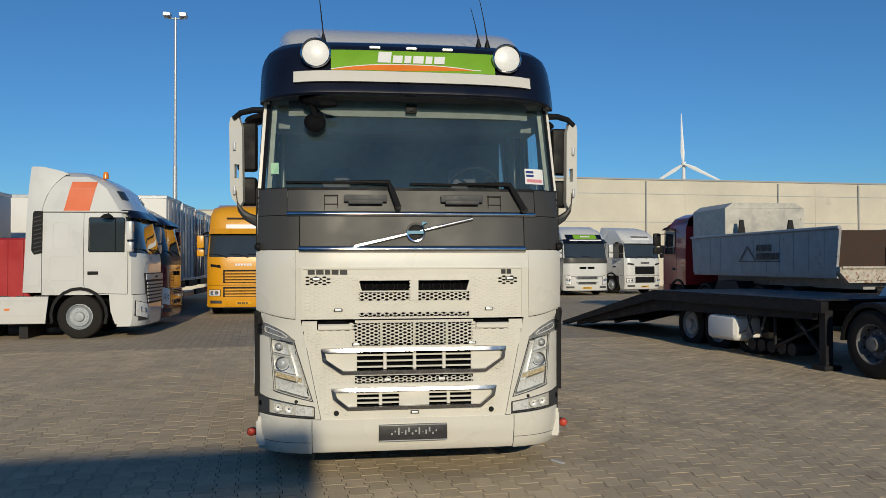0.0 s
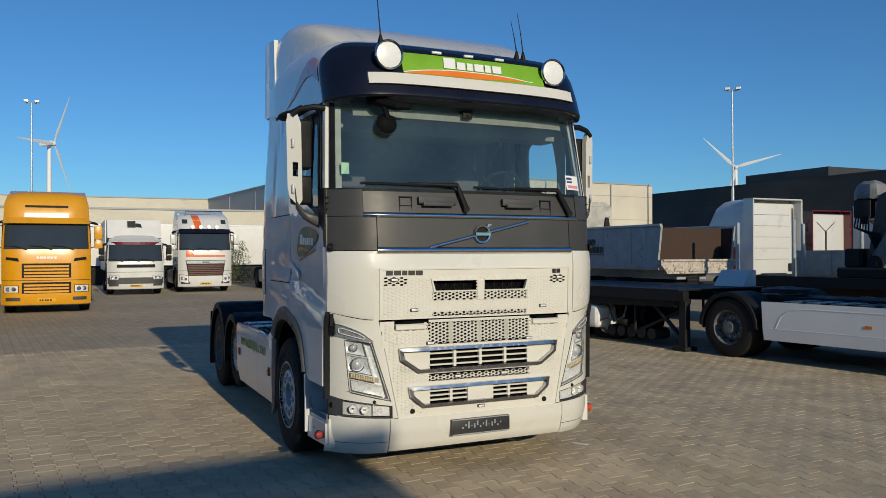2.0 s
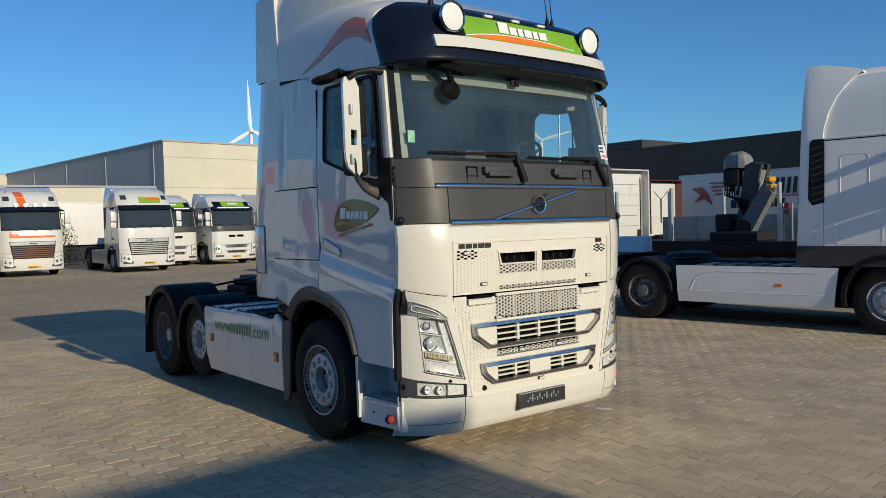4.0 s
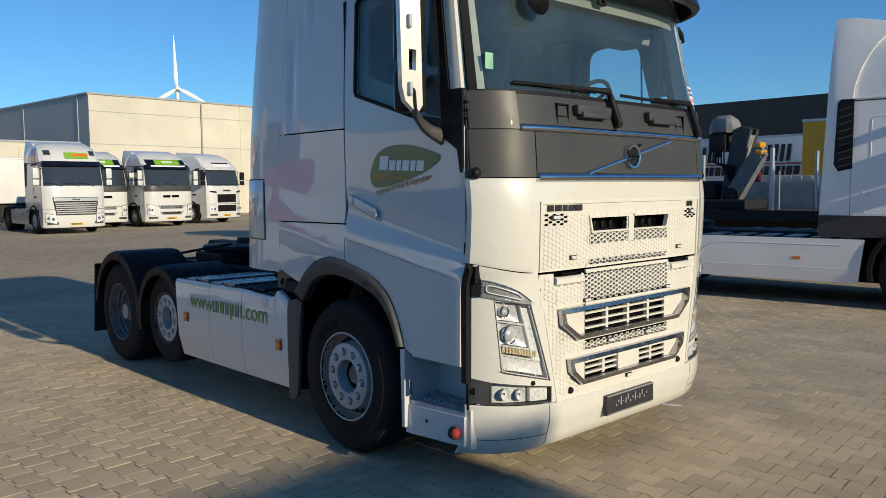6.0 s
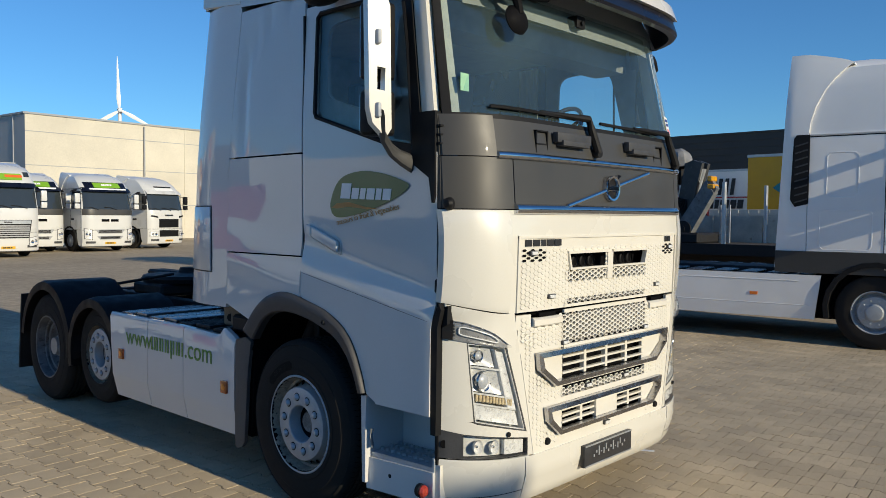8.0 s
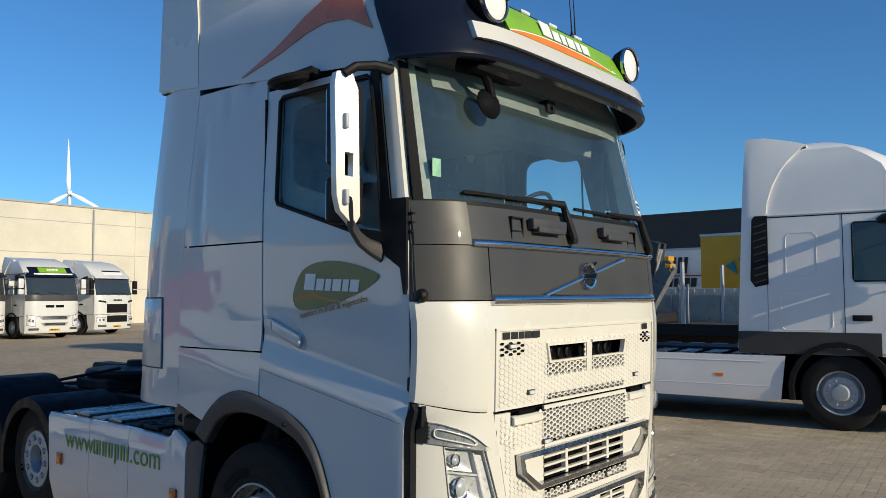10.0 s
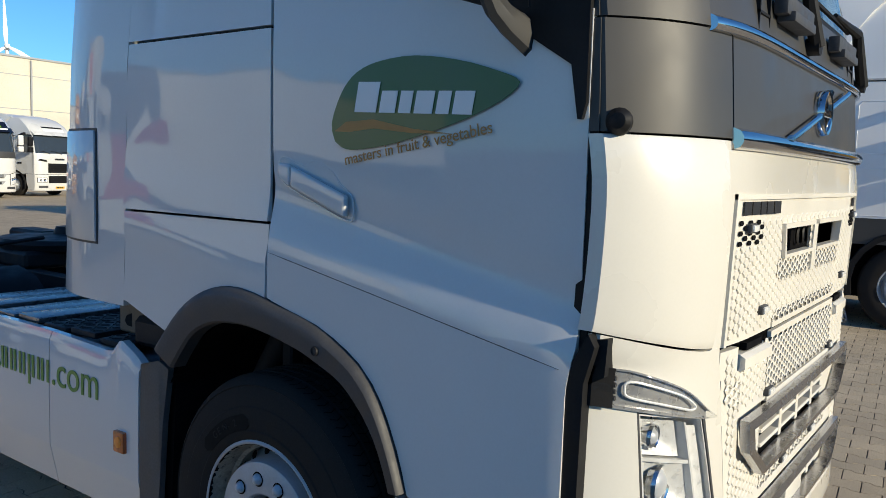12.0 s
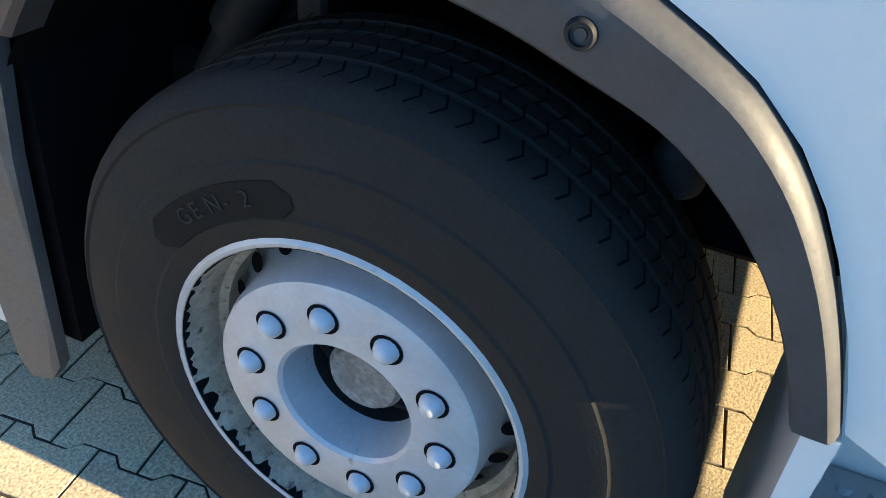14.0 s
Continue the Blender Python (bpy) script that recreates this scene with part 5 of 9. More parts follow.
    lip_ = [bm.verts.new((s * 1.20, y, z)) for y, z in hole]
    outer_ = []
    for y, z in hole:
        dy, dz = y - cy, z - cz
        k = min(0.42 / max(abs(dy), 1e-3), (0.40 if dz > 0 else 0.55) / max(abs(dz), 1e-3))
        outer_.append(bm.verts.new((s * 1.175, cy + dy * k, cz + dz * k)))
    n = len(hole)
    for k in range(n):
        j = (k + 1) % n
        bm.faces.new((outer_[k], outer_[j], inner_[j], inner_[k]))
        bm.faces.new((inner_[k], inner_[j], lip_[j], lip_[k]))
    part("window_lining", bm, CABIN, door)
    # pillar, mirror foot
    bm = B()
    sheet(bm, steps(2.325, 3.06, 8), lambda z: F(w_front(z), z) - 0.004, lambda z: F(w_front(z), z) + 0.085, lambda y, z, s=s: (s * (w_front(z) + 0.006 * math.sin((y - F(w_front(z), z)) / 0.085 * math.pi)), y, z), 5, (-s * 0.04, 0, 0))
    part("pillar", bm, WHITE, truck)
    bm = B()
    side_prism(bm, [(0.275, 1.86), (0.287, 1.86), (0.31, 1.99), (0.44, 2.07), (0.62, 2.18), (0.62, 2.20), (0.44, 2.17), (0.40, 2.33), (0.265, 2.33), (0.265, 1.9)], s * 1.20, s * 1.257)
    sheet(bm, steps(2.20, 3.06, 8), lambda z: F(w_front(max(z, 2.3)), max(z, 2.3)) + 0.088, lambda z: F(w_front(max(z, 2.3)), max(z, 2.3)) + 0.150, lambda y, z, s=s: (s * (w_front(z) + 0.012), y, z), 3, (-s * 0.05, 0, 0))
    part("quarter_trim", bm, BLACK, truck)
    # sleeper side
    bm = B()
    sheet(bm, [1.10, 1.15, 1.20, 1.24, 1.27, 1.29, 1.305, 1.312], arch_r, rear_b, lambda y, z, s=s: (s * (w_side(z) + 0.018 * max(0, 1 - (y - 1.4) / 0.6)), y, z + 0.085 * min(max((y - 1.98) / 0.27, 0), 1) * (1.312 - z) / 0.212), 14, (-s * 0.03, 0, 0))
    sheet(bm, [1.312, 1.36, 1.42, 1.48, 1.536], lambda z: 1.408, rear_b, lambda y, z, s=s: (s * (w_side(z) + 0.018 * max(0, 1 - (y - 1.4) / 0.6) * min(max((1.52 - z) / 0.1, 0.2), 1) + 0.012 * math.exp(-((z - 1.40 - (y - 1.4) * 0.12) / 0.05) ** 2) * min(1, (y - 1.4) / 0.5)), y, z), 12, (-s * 0.03, 0, 0))
    sheet(bm, [1.546, 1.60, 1.66, 1.72, 1.80, 1.90, 2.0, 2.163], lambda z: 1.408, rear_b, lambda y, z, s=s: (s * (w_side(z) + 0.014 * min(max((1.62 + (y - 1.4) * 0.14 - z) / 0.05, 0), 1)), y, z), 12, (-s * 0.03, 0, 0))
    sheet(bm, steps(2.173, 3.13, 9), lambda z: 1.408, rear_b, lambda y, z, s=s: (s * (w_side(z) - 0.017 * math.exp(-((y - 2.05 + max(0, z - 2.7) ** 2 * 2.6) / 0.035) ** 2) * (1 if z > 2.35 else max(0, (z - 2.2) / 0.15))), y, z), 24, (-s * 0.03, 0, 0))
    sleeper = part("sleeper_side", bm, SIDE_WHITE, truck, "white sleeper side with horizontal seams")
    bm = B()
    side_prism(bm, [(1.398, 1.30), (1.80, 1.30), (2.0, 1.18), (2.27, 1.22), (2.25, 2.0), (2.12, 3.14), (0.42, 3.05), (1.30, 3.0), (1.40, 2.3)], s * 1.185, s * 1.205)
    part("seam_backing", bm, DARK, truck)
    bm = B()
    side_prism(bm, [(1.3955, 1.285), (1.4075, 1.285), (1.4075, 2.99), (1.3955, 2.99)], s * 1.19, s * 1.236)
    part("door_seal", bm, BLACK, door)
    bm = B()
    tube(bm, [(s * (w_side(1.245 + (y - 0.29) * 0.183) + 0.0195), y, 1.245 + (y - 0.29) * 0.183) for y in steps(0.30, 1.39, 14)], [0.0006] + [0.0015] * 13 + [0.0008], 6)
    part("door_groove", bm, GREY_PLASTIC, door)
    # rear fairing
    bm = B()
    sheet(bm, [1.16, 1.19, 1.25, 1.5, 1.8, 2.1, 2.5, 2.9, 3.19, 3.21], lambda z: rear_b(z) + 0.010, rear_e, lambda y, z, s=s: (s * (w_side(z) - 0.004 - 0.10 * max(0, (y - rear_b(z) - 0.25) / 0.4) ** 2), y, z), 12, (-s * 0.025, 0, 0))
    fairing = part("rear_fairing", bm, SIDE_WHITE, truck)
    bm = B()
    sheet(bm, [1.40, 1.405, 1.84, 1.845], 2.47, lambda z: 2.80 - (z - 1.4) * 0.12, lambda y, z, s=s: (s * (w_side(z) - 0.10 * max(0, (y - rear_b(z) - 0.25) / 0.4) ** 2 + (0.006 if 1.402 < z < 1.843 else 0.003)), y, z), 8, (-s * 0.01, 0, 0))
    part("locker_cover", bm, SIDE_WHITE, fairing)
    bm = B()
    sheet(bm, [1.390, 1.855], 2.46, lambda z: 2.812 - (z - 1.4) * 0.12, lambda y, z, s=s: (s * (w_side(z) - 0.10 * max(0, (y - rear_b(z) - 0.25) / 0.4) ** 2 - 0.0015), y, z), 8, (-s * 0.004, 0, 0))
    part("locker_seam", bm, GREY_PLASTIC, fairing)
    # wide-angle mirror over the door
    bm = B()
    lathe(bm, [(0, 0.0), (0.055, 0.005), (0.095, 0.025), (0.108, 0.05), (0.095, 0.065), (0, 0.07)], (s * 1.32, 1.07, 2.985), (s * 0.25, 0.1, 1), 24)
    tube(bm, [(s * 1.2, 0.98, 3.06), (s * 1.26, 0.99, 3.08), (s * 1.31, 1.05, 3.05)], 0.025, 8)
    for v in bm.verts:
        v.co.y = 1.07 + (v.co.y - 1.07) * 1.25
    part("kerb_mirror", bm, BLACK, truck)
    # mirror arm, blade and heads
    bm = B()
    tube(bm, [(s * 1.20, 0.42, 2.99), (s * 1.30, 0.44, 2.995), (s * 1.40, 0.47, 2.975), (s * 1.46, 0.49, 2.93)], [0.030, 0.026, 0.024, 0.022], 10)
    part("upper_mirror_arm", bm, BLACK, truck)
    bm = B()
    # a flat tapering plate from the blade's foot to the corner of the door
    pts = [(1.435, 0.475, 2.30, 0.036), (1.425, 0.48, 2.20, 0.040), (1.375, 0.47, 2.13, 0.040), (1.32, 0.46, 2.095, 0.042), (1.27, 0.45, 2.075, 0.048), (1.225, 0.44, 2.06, 0.055)]
    rings = []
    for x_, y_, z_, h_ in pts:
        t_ = 0.024
        rings.append([bm.verts.new((s * x_ + q * 0.004, y_ + u_ * t_ * (0.7 if w_ else 1.0), z_ + w_ * h_)) for q, u_, w_ in ((0, -1, 0), (0, -1, 0.7), (0, 0, 1), (0, 1, 0.7), (0, 1, 0), (0, 1, -0.7), (0, 0, -1), (0, -1, -0.7))])
    for r0, r1 in zip(rings, rings[1:]):
        for k in range(8):
            bm.faces.new((r0[k], r0[(k + 1) % 8], r1[(k + 1) % 8], r1[k]))
    bm.faces.new(rings[0])
    bm.faces.new(rings[-1])
    arm = part("mirror_arm", bm, FOOT_GREY, truck)
    bm = B()
    ring = [(0.40, 2.86), (0.45, 2.95), (0.56, 2.94), (0.575, 2.88), (0.56, 2.34), (0.535, 2.265), (0.43, 2.19), (0.385, 2.24)]
    hole = [(0.435, 2.545), (0.50, 2.55), (0.50, 2.435), (0.44, 2.43)]
    bx = lambda y: 1.375 + (y - 0.375) / 0.2 * 0.125
    by = lambda y: 0.455 + (y - 0.375) * 0.28
    o0 = [bm.verts.new((s * bx(y), by(y), z)) for y, z in ring]
    o1 = [bm.verts.new((s * (bx(y) - 0.012), by(y) + 0.05, z)) for y, z in ring]
    h0 = [bm.verts.new((s * bx(y), by(y), z)) for y, z in hole]
    h1 = [bm.verts.new((s * (bx(y) - 0.012), by(y) + 0.05, z)) for y, z in hole]
    for o, h in ((o0, h0), (o1, h1)):
        bm.faces.new((o[0], o[1], o[2], o[3], h[1], h[0]))
        bm.faces.new((o[3], o[4], h[2], h[1]))
        bm.faces.new((o[4], o[5], o[6], o[7], h[3], h[2]))
        bm.faces.new((o[7], o[0], h[0], h[3]))
    for a, b in ((o0, o1), (h0, h1)):
        n = len(a)
        for k in range(n):
            bm.faces.new((a[k], a[(k + 1) % n], b[(k + 1) % n], b[k]))
    blade = part("mirror_blade", bm, WHITE, arm, "cream mirror blade with an oblong hole", angle=50)
    for z in (2.33, 2.70):
        bm = B()
        box(bm, s * 1.452 - 0.013, s * 1.452 + 0.013, 0.466, 0.50, z - 0.038, z + 0.038, 0.012, 3)
        part("mirror_lamp", bm, NUT, arm)
    for z0, z1 in ((2.50, 2.91), (2.21, 2.45)):
        bm = B()
        x0, x1 = sorted((s * 1.245 + s * 0.03, s * 1.44))
        box(bm, x0, x1, 0.53, 0.66, z0, z1, 0.035, 3)
        head = part("mirror_head", bm, BLACK, arm)
        bm = B()
        box(bm, x0 + 0.015, x1 - 0.015, 0.655, 0.663, z0 + 0.02, z1 - 0.02, 0.003)
        part("mirror_glass", bm, MIRROR, head)
    # side lamp at the deflector corner
    bm = B()
    lathe(bm, [(0, 0.05), (0.02, 0.045), (0.034, 0.025), (0.036, 0)], (s * 1.215, 0.195, 1.855), (s, -0.35, 0), 16)
    part("corner_camera", bm, BLACK, truck)
    # wheel arch
    bm = B()
    outer = smooth_line([(2.0, 1.05), (1.965, 1.09), (1.86, 1.20), (1.735, 1.28), (1.594, 1.312), (1.46, 1.305), (1.343, 1.280), (1.22, 1.255), (1.12, 1.223), (1.0, 1.162), (0.949, 1.124), (0.902, 1.071), (0.855, 0.993), (0.814, 0.903), (0.778, 0.805)])
    inner = smooth_line([(1.885, 0.985), (1.835, 1.05), (1.76, 1.13), (1.66, 1.177), (1.55, 1.194), (1.44, 1.193), (1.32, 1.175), (1.21, 1.150), (1.13, 1.122), (1.05, 1.092), (0.988, 1.050), (0.928, 0.990), (0.882, 0.924), (0.850, 0.855), (0.829, 0.797)])
    grid = []
    for (yo, zo), (yi, zi) in zip(outer, inner):
        row = []
        for q, xo in ((-0.02, 1.262), (0.03, 1.284), (0.12, 1.297), (0.24, 1.303), (0.60, 1.300), (0.93, 1.296), (1.0, 1.286), (1.02, 1.235)):
            row.append(bm.verts.new((s * xo, yo + (yi - yo) * q, zo + (zi - zo) * q)))
        grid.append(row)
    for a, b in zip(grid, grid[1:]):
        for k in range(7):
            bm.faces.new((a[k], a[k + 1], b[k + 1], b[k]))
    archp = part("wheel_arch", bm, GREY_PLASTIC, truck, "dark grey plastic wheel arch")
    bm = B()
    lathe(bm, [(0.010, 0.012), (0.013, 0.012), (0.016, 0.006), (0.016, 0)], (s * 1.296, 1.131, 1.168), (s, 0, 0), 20)
    bolt = part("arch_bolt", bm, IRON, archp)
    bm = B()
    lathe(bm, [(0.0, 0.008), (0.006, 0.008), (0.0065, 0.006), (0.0105, 0.006)], (s * 1.296, 1.131, 1.168), (s, 0, 0), 16)
    part("bolt_head", bm, GREY_PLASTIC, bolt)
    bm = B()
    rows = []
    for k in range(15):
        t = radians(-12 + 155 * k / 14)
        y, z = 1.42 + 0.66 * math.cos(t), 0.56 + 0.66 * math.sin(t)
        rows.append([bm.verts.new((s * x, y, min(z, 1.25))) for x in (0.72, 0.95, 1.10, 1.23)])
    for a, b in zip(rows, rows[1:]):
        for k in range(3):
            bm.faces.new((a[k], a[k + 1], b[k + 1], b[k]))
    part("wheel_housing", bm, DARK, truck)
    # arch rear strip beside the side skirt
    bm = B()
    prism(bm, [(s * 1.245, 1.975, 0.955), (s * 1.262, 2.01, 0.985), (s * 1.264, 2.125, 0.955), (s * 1.25, 2.15, 0.94), (s * 1.25, 2.165, 0.60), (s * 1.25, 2.16, 0.24), (s * 1.262, 2.12, 0.22), (s * 1.262, 2.06, 0.24), (s * 1.25, 2.045, 0.27), (s * 1.245, 2.035, 0.48), (s * 1.245, 2.012, 0.74)], (-s * 0.025, 0, 0))
    strip = part("arch_rear_strip", bm, STRIP_GREY, truck)
    bm = B()
    side_prism(bm, [(1.985, 0.95), (2.01, 1.0), (2.10, 1.0), (2.10, 0.3), (2.03, 0.3)], s * 0.7, s * 1.20)
    part("housing_liner", bm, DARK, strip)
    bm = B()
    box(bm, min(s * 1.10, s * 1.20), max(s * 1.10, s * 1.20), 1.93, 2.0, 0.985, 1.02, 0.006)
    part("arch_bracket", bm, GREY_PLASTIC, strip)
    # damper and air bellows seen over the tyre
    bm = B()
    tube(bm, [(s * 0.93, 1.86, 0.80), (s * 0.93, 1.70, 1.06)], 0.035, 12)
    tube(bm, [(s * 0.93, 1.80, 0.90), (s * 0.93, 1.66, 1.12)], 0.048, 12)
    part("damper", bm, IRON, truck, "dark grimy damper")
    bm = B()
    box(bm, min(s * 0.90, s * 0.97), max(s * 0.90, s * 0.97), 1.60, 1.655, 0.90, 1.15, 0.008)
    box(bm, min(s * 0.88, s * 0.98), max(s * 0.88, s * 0.98), 1.64, 1.72, 0.90, 0.925, 0.005)
    part("damper_bracket", bm, IRON, truck)
    bm = B()
    lathe(bm, [(0.0, -0.03), (0.030, -0.03), (0.036, -0.02), (0.036, 0.03), (0.022, 0.05), (0.022, 0.12)], (s * 1.0, 1.03, 0.90), (0, 0.2, 1), 14)
    part("track_rod_end", bm, IRON, truck)
    # boarding step
    bm = B()
    side_prism(bm, [(0.27, 0.285), (0.795, 0.26), (0.80, 0.44), (0.27, 0.458)], s * 1.17, s * 1.252)
    step = part("boarding_step", bm, SIDE_WHITE, truck, "recessed white boarding step")
    for nm, q, xa, xb in (("rear_wall", [(0.775, 0.30), (0.80, 0.30), (0.812, 0.785), (0.772, 0.79)], 0.965, 1.280),
                          ("back_panel", [(0.27, 0.44), (0.774, 0.44), (0.774, 0.75), (0.27, 0.755)], 0.96, 0.985),
                          ("front_wall", [(0.27, 0.44), (0.285, 0.44), (0.285, 0.75), (0.27, 0.75)], 0.985, 1.22)):
        bm = B()
        side_prism(bm, q, s * xa, s * xb)
        part(nm, bm, SIDE_WHITE, step)
    bm = B()
    side_prism(bm, [(0.287, 0.454), (0.78, 0.442), (0.78, 0.468), (0.287, 0.480)], s * 0.99, s * 1.235)
    for k in range(9):
        for j in range(3):
            cyl(bm, (s * (1.03 + 0.07 * j), 0.39 + 0.045 * k, 0.465), (s * (1.03 + 0.07 * j), 0.39 + 0.045 * k, 0.486), 0.012, 8)
    part("tread_plate", bm, RIM, step)
    bm = B()
    tube(bm, [(s * 1.225, 0.775, 0.49), (s * 1.24, 0.77, 0.55), (s * 1.235, 0.765, 0.60)], 0.012, 6)
    part("handle_bar", bm, CHROME, step)
    bm = B()
    lathe(bm, [(0, 0.012), (0.012, 0.010), (0.014, 0)], (s * 1.243, 0.60, 0.37), (s, 0, 0), 10)
    part("step_plug", bm, BLACK, step)
    # red side lamp on a rubber stalk
    bm = B()
    tube(bm, [(s * 1.20, 0.36, 0.34), (s * 1.26, 0.34, 0.35), (s * 1.275, 0.325, 0.36)], 0.02, 8)
    lathe(bm, [(0.0, 0.0), (0.026, 0.0), (0.036, 0.01), (0.036, 0.04), (0.03, 0.045)], (s * 1.285, 0.345, 0.365), (s * 0.25, -1, 0.05), 18)
    stalk = part("marker_stalk", bm, BLACK, truck)
    bm = B()
    lathe(bm, [(0.033, 0.0), (0.033, 0.012), (0.022, 0.026), (0, 0.03)], (s * 1.292, 0.302, 0.367), (s * 0.25, -1, 0.05), 18)
    part("red_lens", bm, RED_LAMP, stalk)
    # side skirt, its shoulder raised towards the wheel
    skirt_top = curve([(2.1, -0.05), (2.165, -0.035), (2.20, -0.008), (2.31, 0.04), (2.325, 0.036), (2.375, -0.012), (2.42, -0.018), (2.6, -0.01), (2.9, 0.0), (5.0, 0.0)])
    cuts = [2.165, 2.86, 3.42, 4.02]
    for a, b in zip(cuts, cuts[1:]):
        bm = B()
        sheet(bm, [0.285, 0.295, 0.42, 0.46, 0.47, 0.70, 0.71, 0.94, 0.965, 0.975], a + 0.003, lambda z, b=b: b - 0.003 + (0.10 * (z - 0.3) if b > 4 else 0),
              lambda y, z, s=s: (s * (1.252 - 0.035 * max(0, (0.47 - z) / 0.18) - 0.02 * max(0, (z - 0.93) / 0.045)), y, z + (skirt_top(y) if z > 0.9 else 0.0)), 30 if a < 2.2 else 8, (-s * 0.03, 0, 0))
        sk = part("side_skirt", bm, SIDE_WHITE, truck, "white side skirt panel")
        if a < 2.2 or b > 4:
            yy, zz = (2.285, 0.61) if a < 2.2 else (3.86, 0.65)
            bm = B()
            box(bm, s * 1.257 - 0.012, s * 1.257 + 0.012, yy - 0.036, yy + 0.036, zz - 0.043, zz + 0.043, 0.006, 2)
            lp = part("side_marker", bm, AMBER_DEEP, sk, "glossy deep amber side lamp")
            bm = B()
            lathe(bm, [(0, 0.006), (0.012, 0.005), (0.022, 0.003), (0.024, 0)], (s * 1.269, yy, zz), (s, 0, 0), 14)
            part("lamp_core", bm, AMBER, lp, "bright amber lens")
    bm = B()
    if s < 0:
        MW = Matrix(((0, 0, -1, -1.2535), (-1, 0, 0, 3.78), (0, 1, 0, 0.745), (0, 0, 0, 1)))
    else:
        MW = Matrix(((0, 0, 1, 1.2535), (1, 0, 0, 2.70), (0, 1, 0, 0.745), (0, 0, 0, 1)))
    words(bm, "www.", 0.20, MW, 0.0012)
    dx = 0.43
    for z_ in (0, 0, 0, -0.035, 0, 0):
        for k in (0, 1):
            x_ = dx + 0.048 * k
            p0 = [(x_, z_ if k else 0.0), (x_ + 0.02, z_ if k else 0.0), (x_ + 0.02, 0.102), (x_, 0.102)]
            prism(bm, [MW @ Vector((px, pz, 0)) for px, pz in p0], MW.to_3x3() @ Vector((0, 0, 0.0015)))
        dx += 0.085
    words(bm, ".com", 0.20, MW @ Matrix.Translation((dx, 0, 0)), 0.0012)
    part("skirt_lettering", bm, TEXT_GREEN, truck, "green lettering on the side skirt", smooth=False)


# wheels
def tyre_mesh(bm, s, c, R=0.515, W=0.31):
    q = R / 0.515
    prof = [(0.285, -0.030), (0.292, -0.008), (0.305, 0.0), (0.33, 0.004), (0.336, 0.001), (0.37, 0.004), (0.41, 0.002), (0.414, -0.001), (0.45, -0.004), (0.478, -0.014), (0.482, -0.011), (0.495, -0.022), (0.508, -0.038), (0.514, -0.055)]
    for g in (0.082, 0.125, 0.168, 0.211):
        prof += [(0.516, -g + 0.008), (0.504, -g + 0.004), (0.504, -g - 0.004), (0.516, -g - 0.008)]
    prof += [(0.513, -W + 0.05), (0.502, -W + 0.03), (0.46, -W + 0.005), (0.38, -W), (0.29, -W + 0.01), (0.285, -W + 0.03)]
    lathe(bm, [(r * q if r > 0.3 else r, h) for r, h in prof], c, (s, 0, 0), 64)


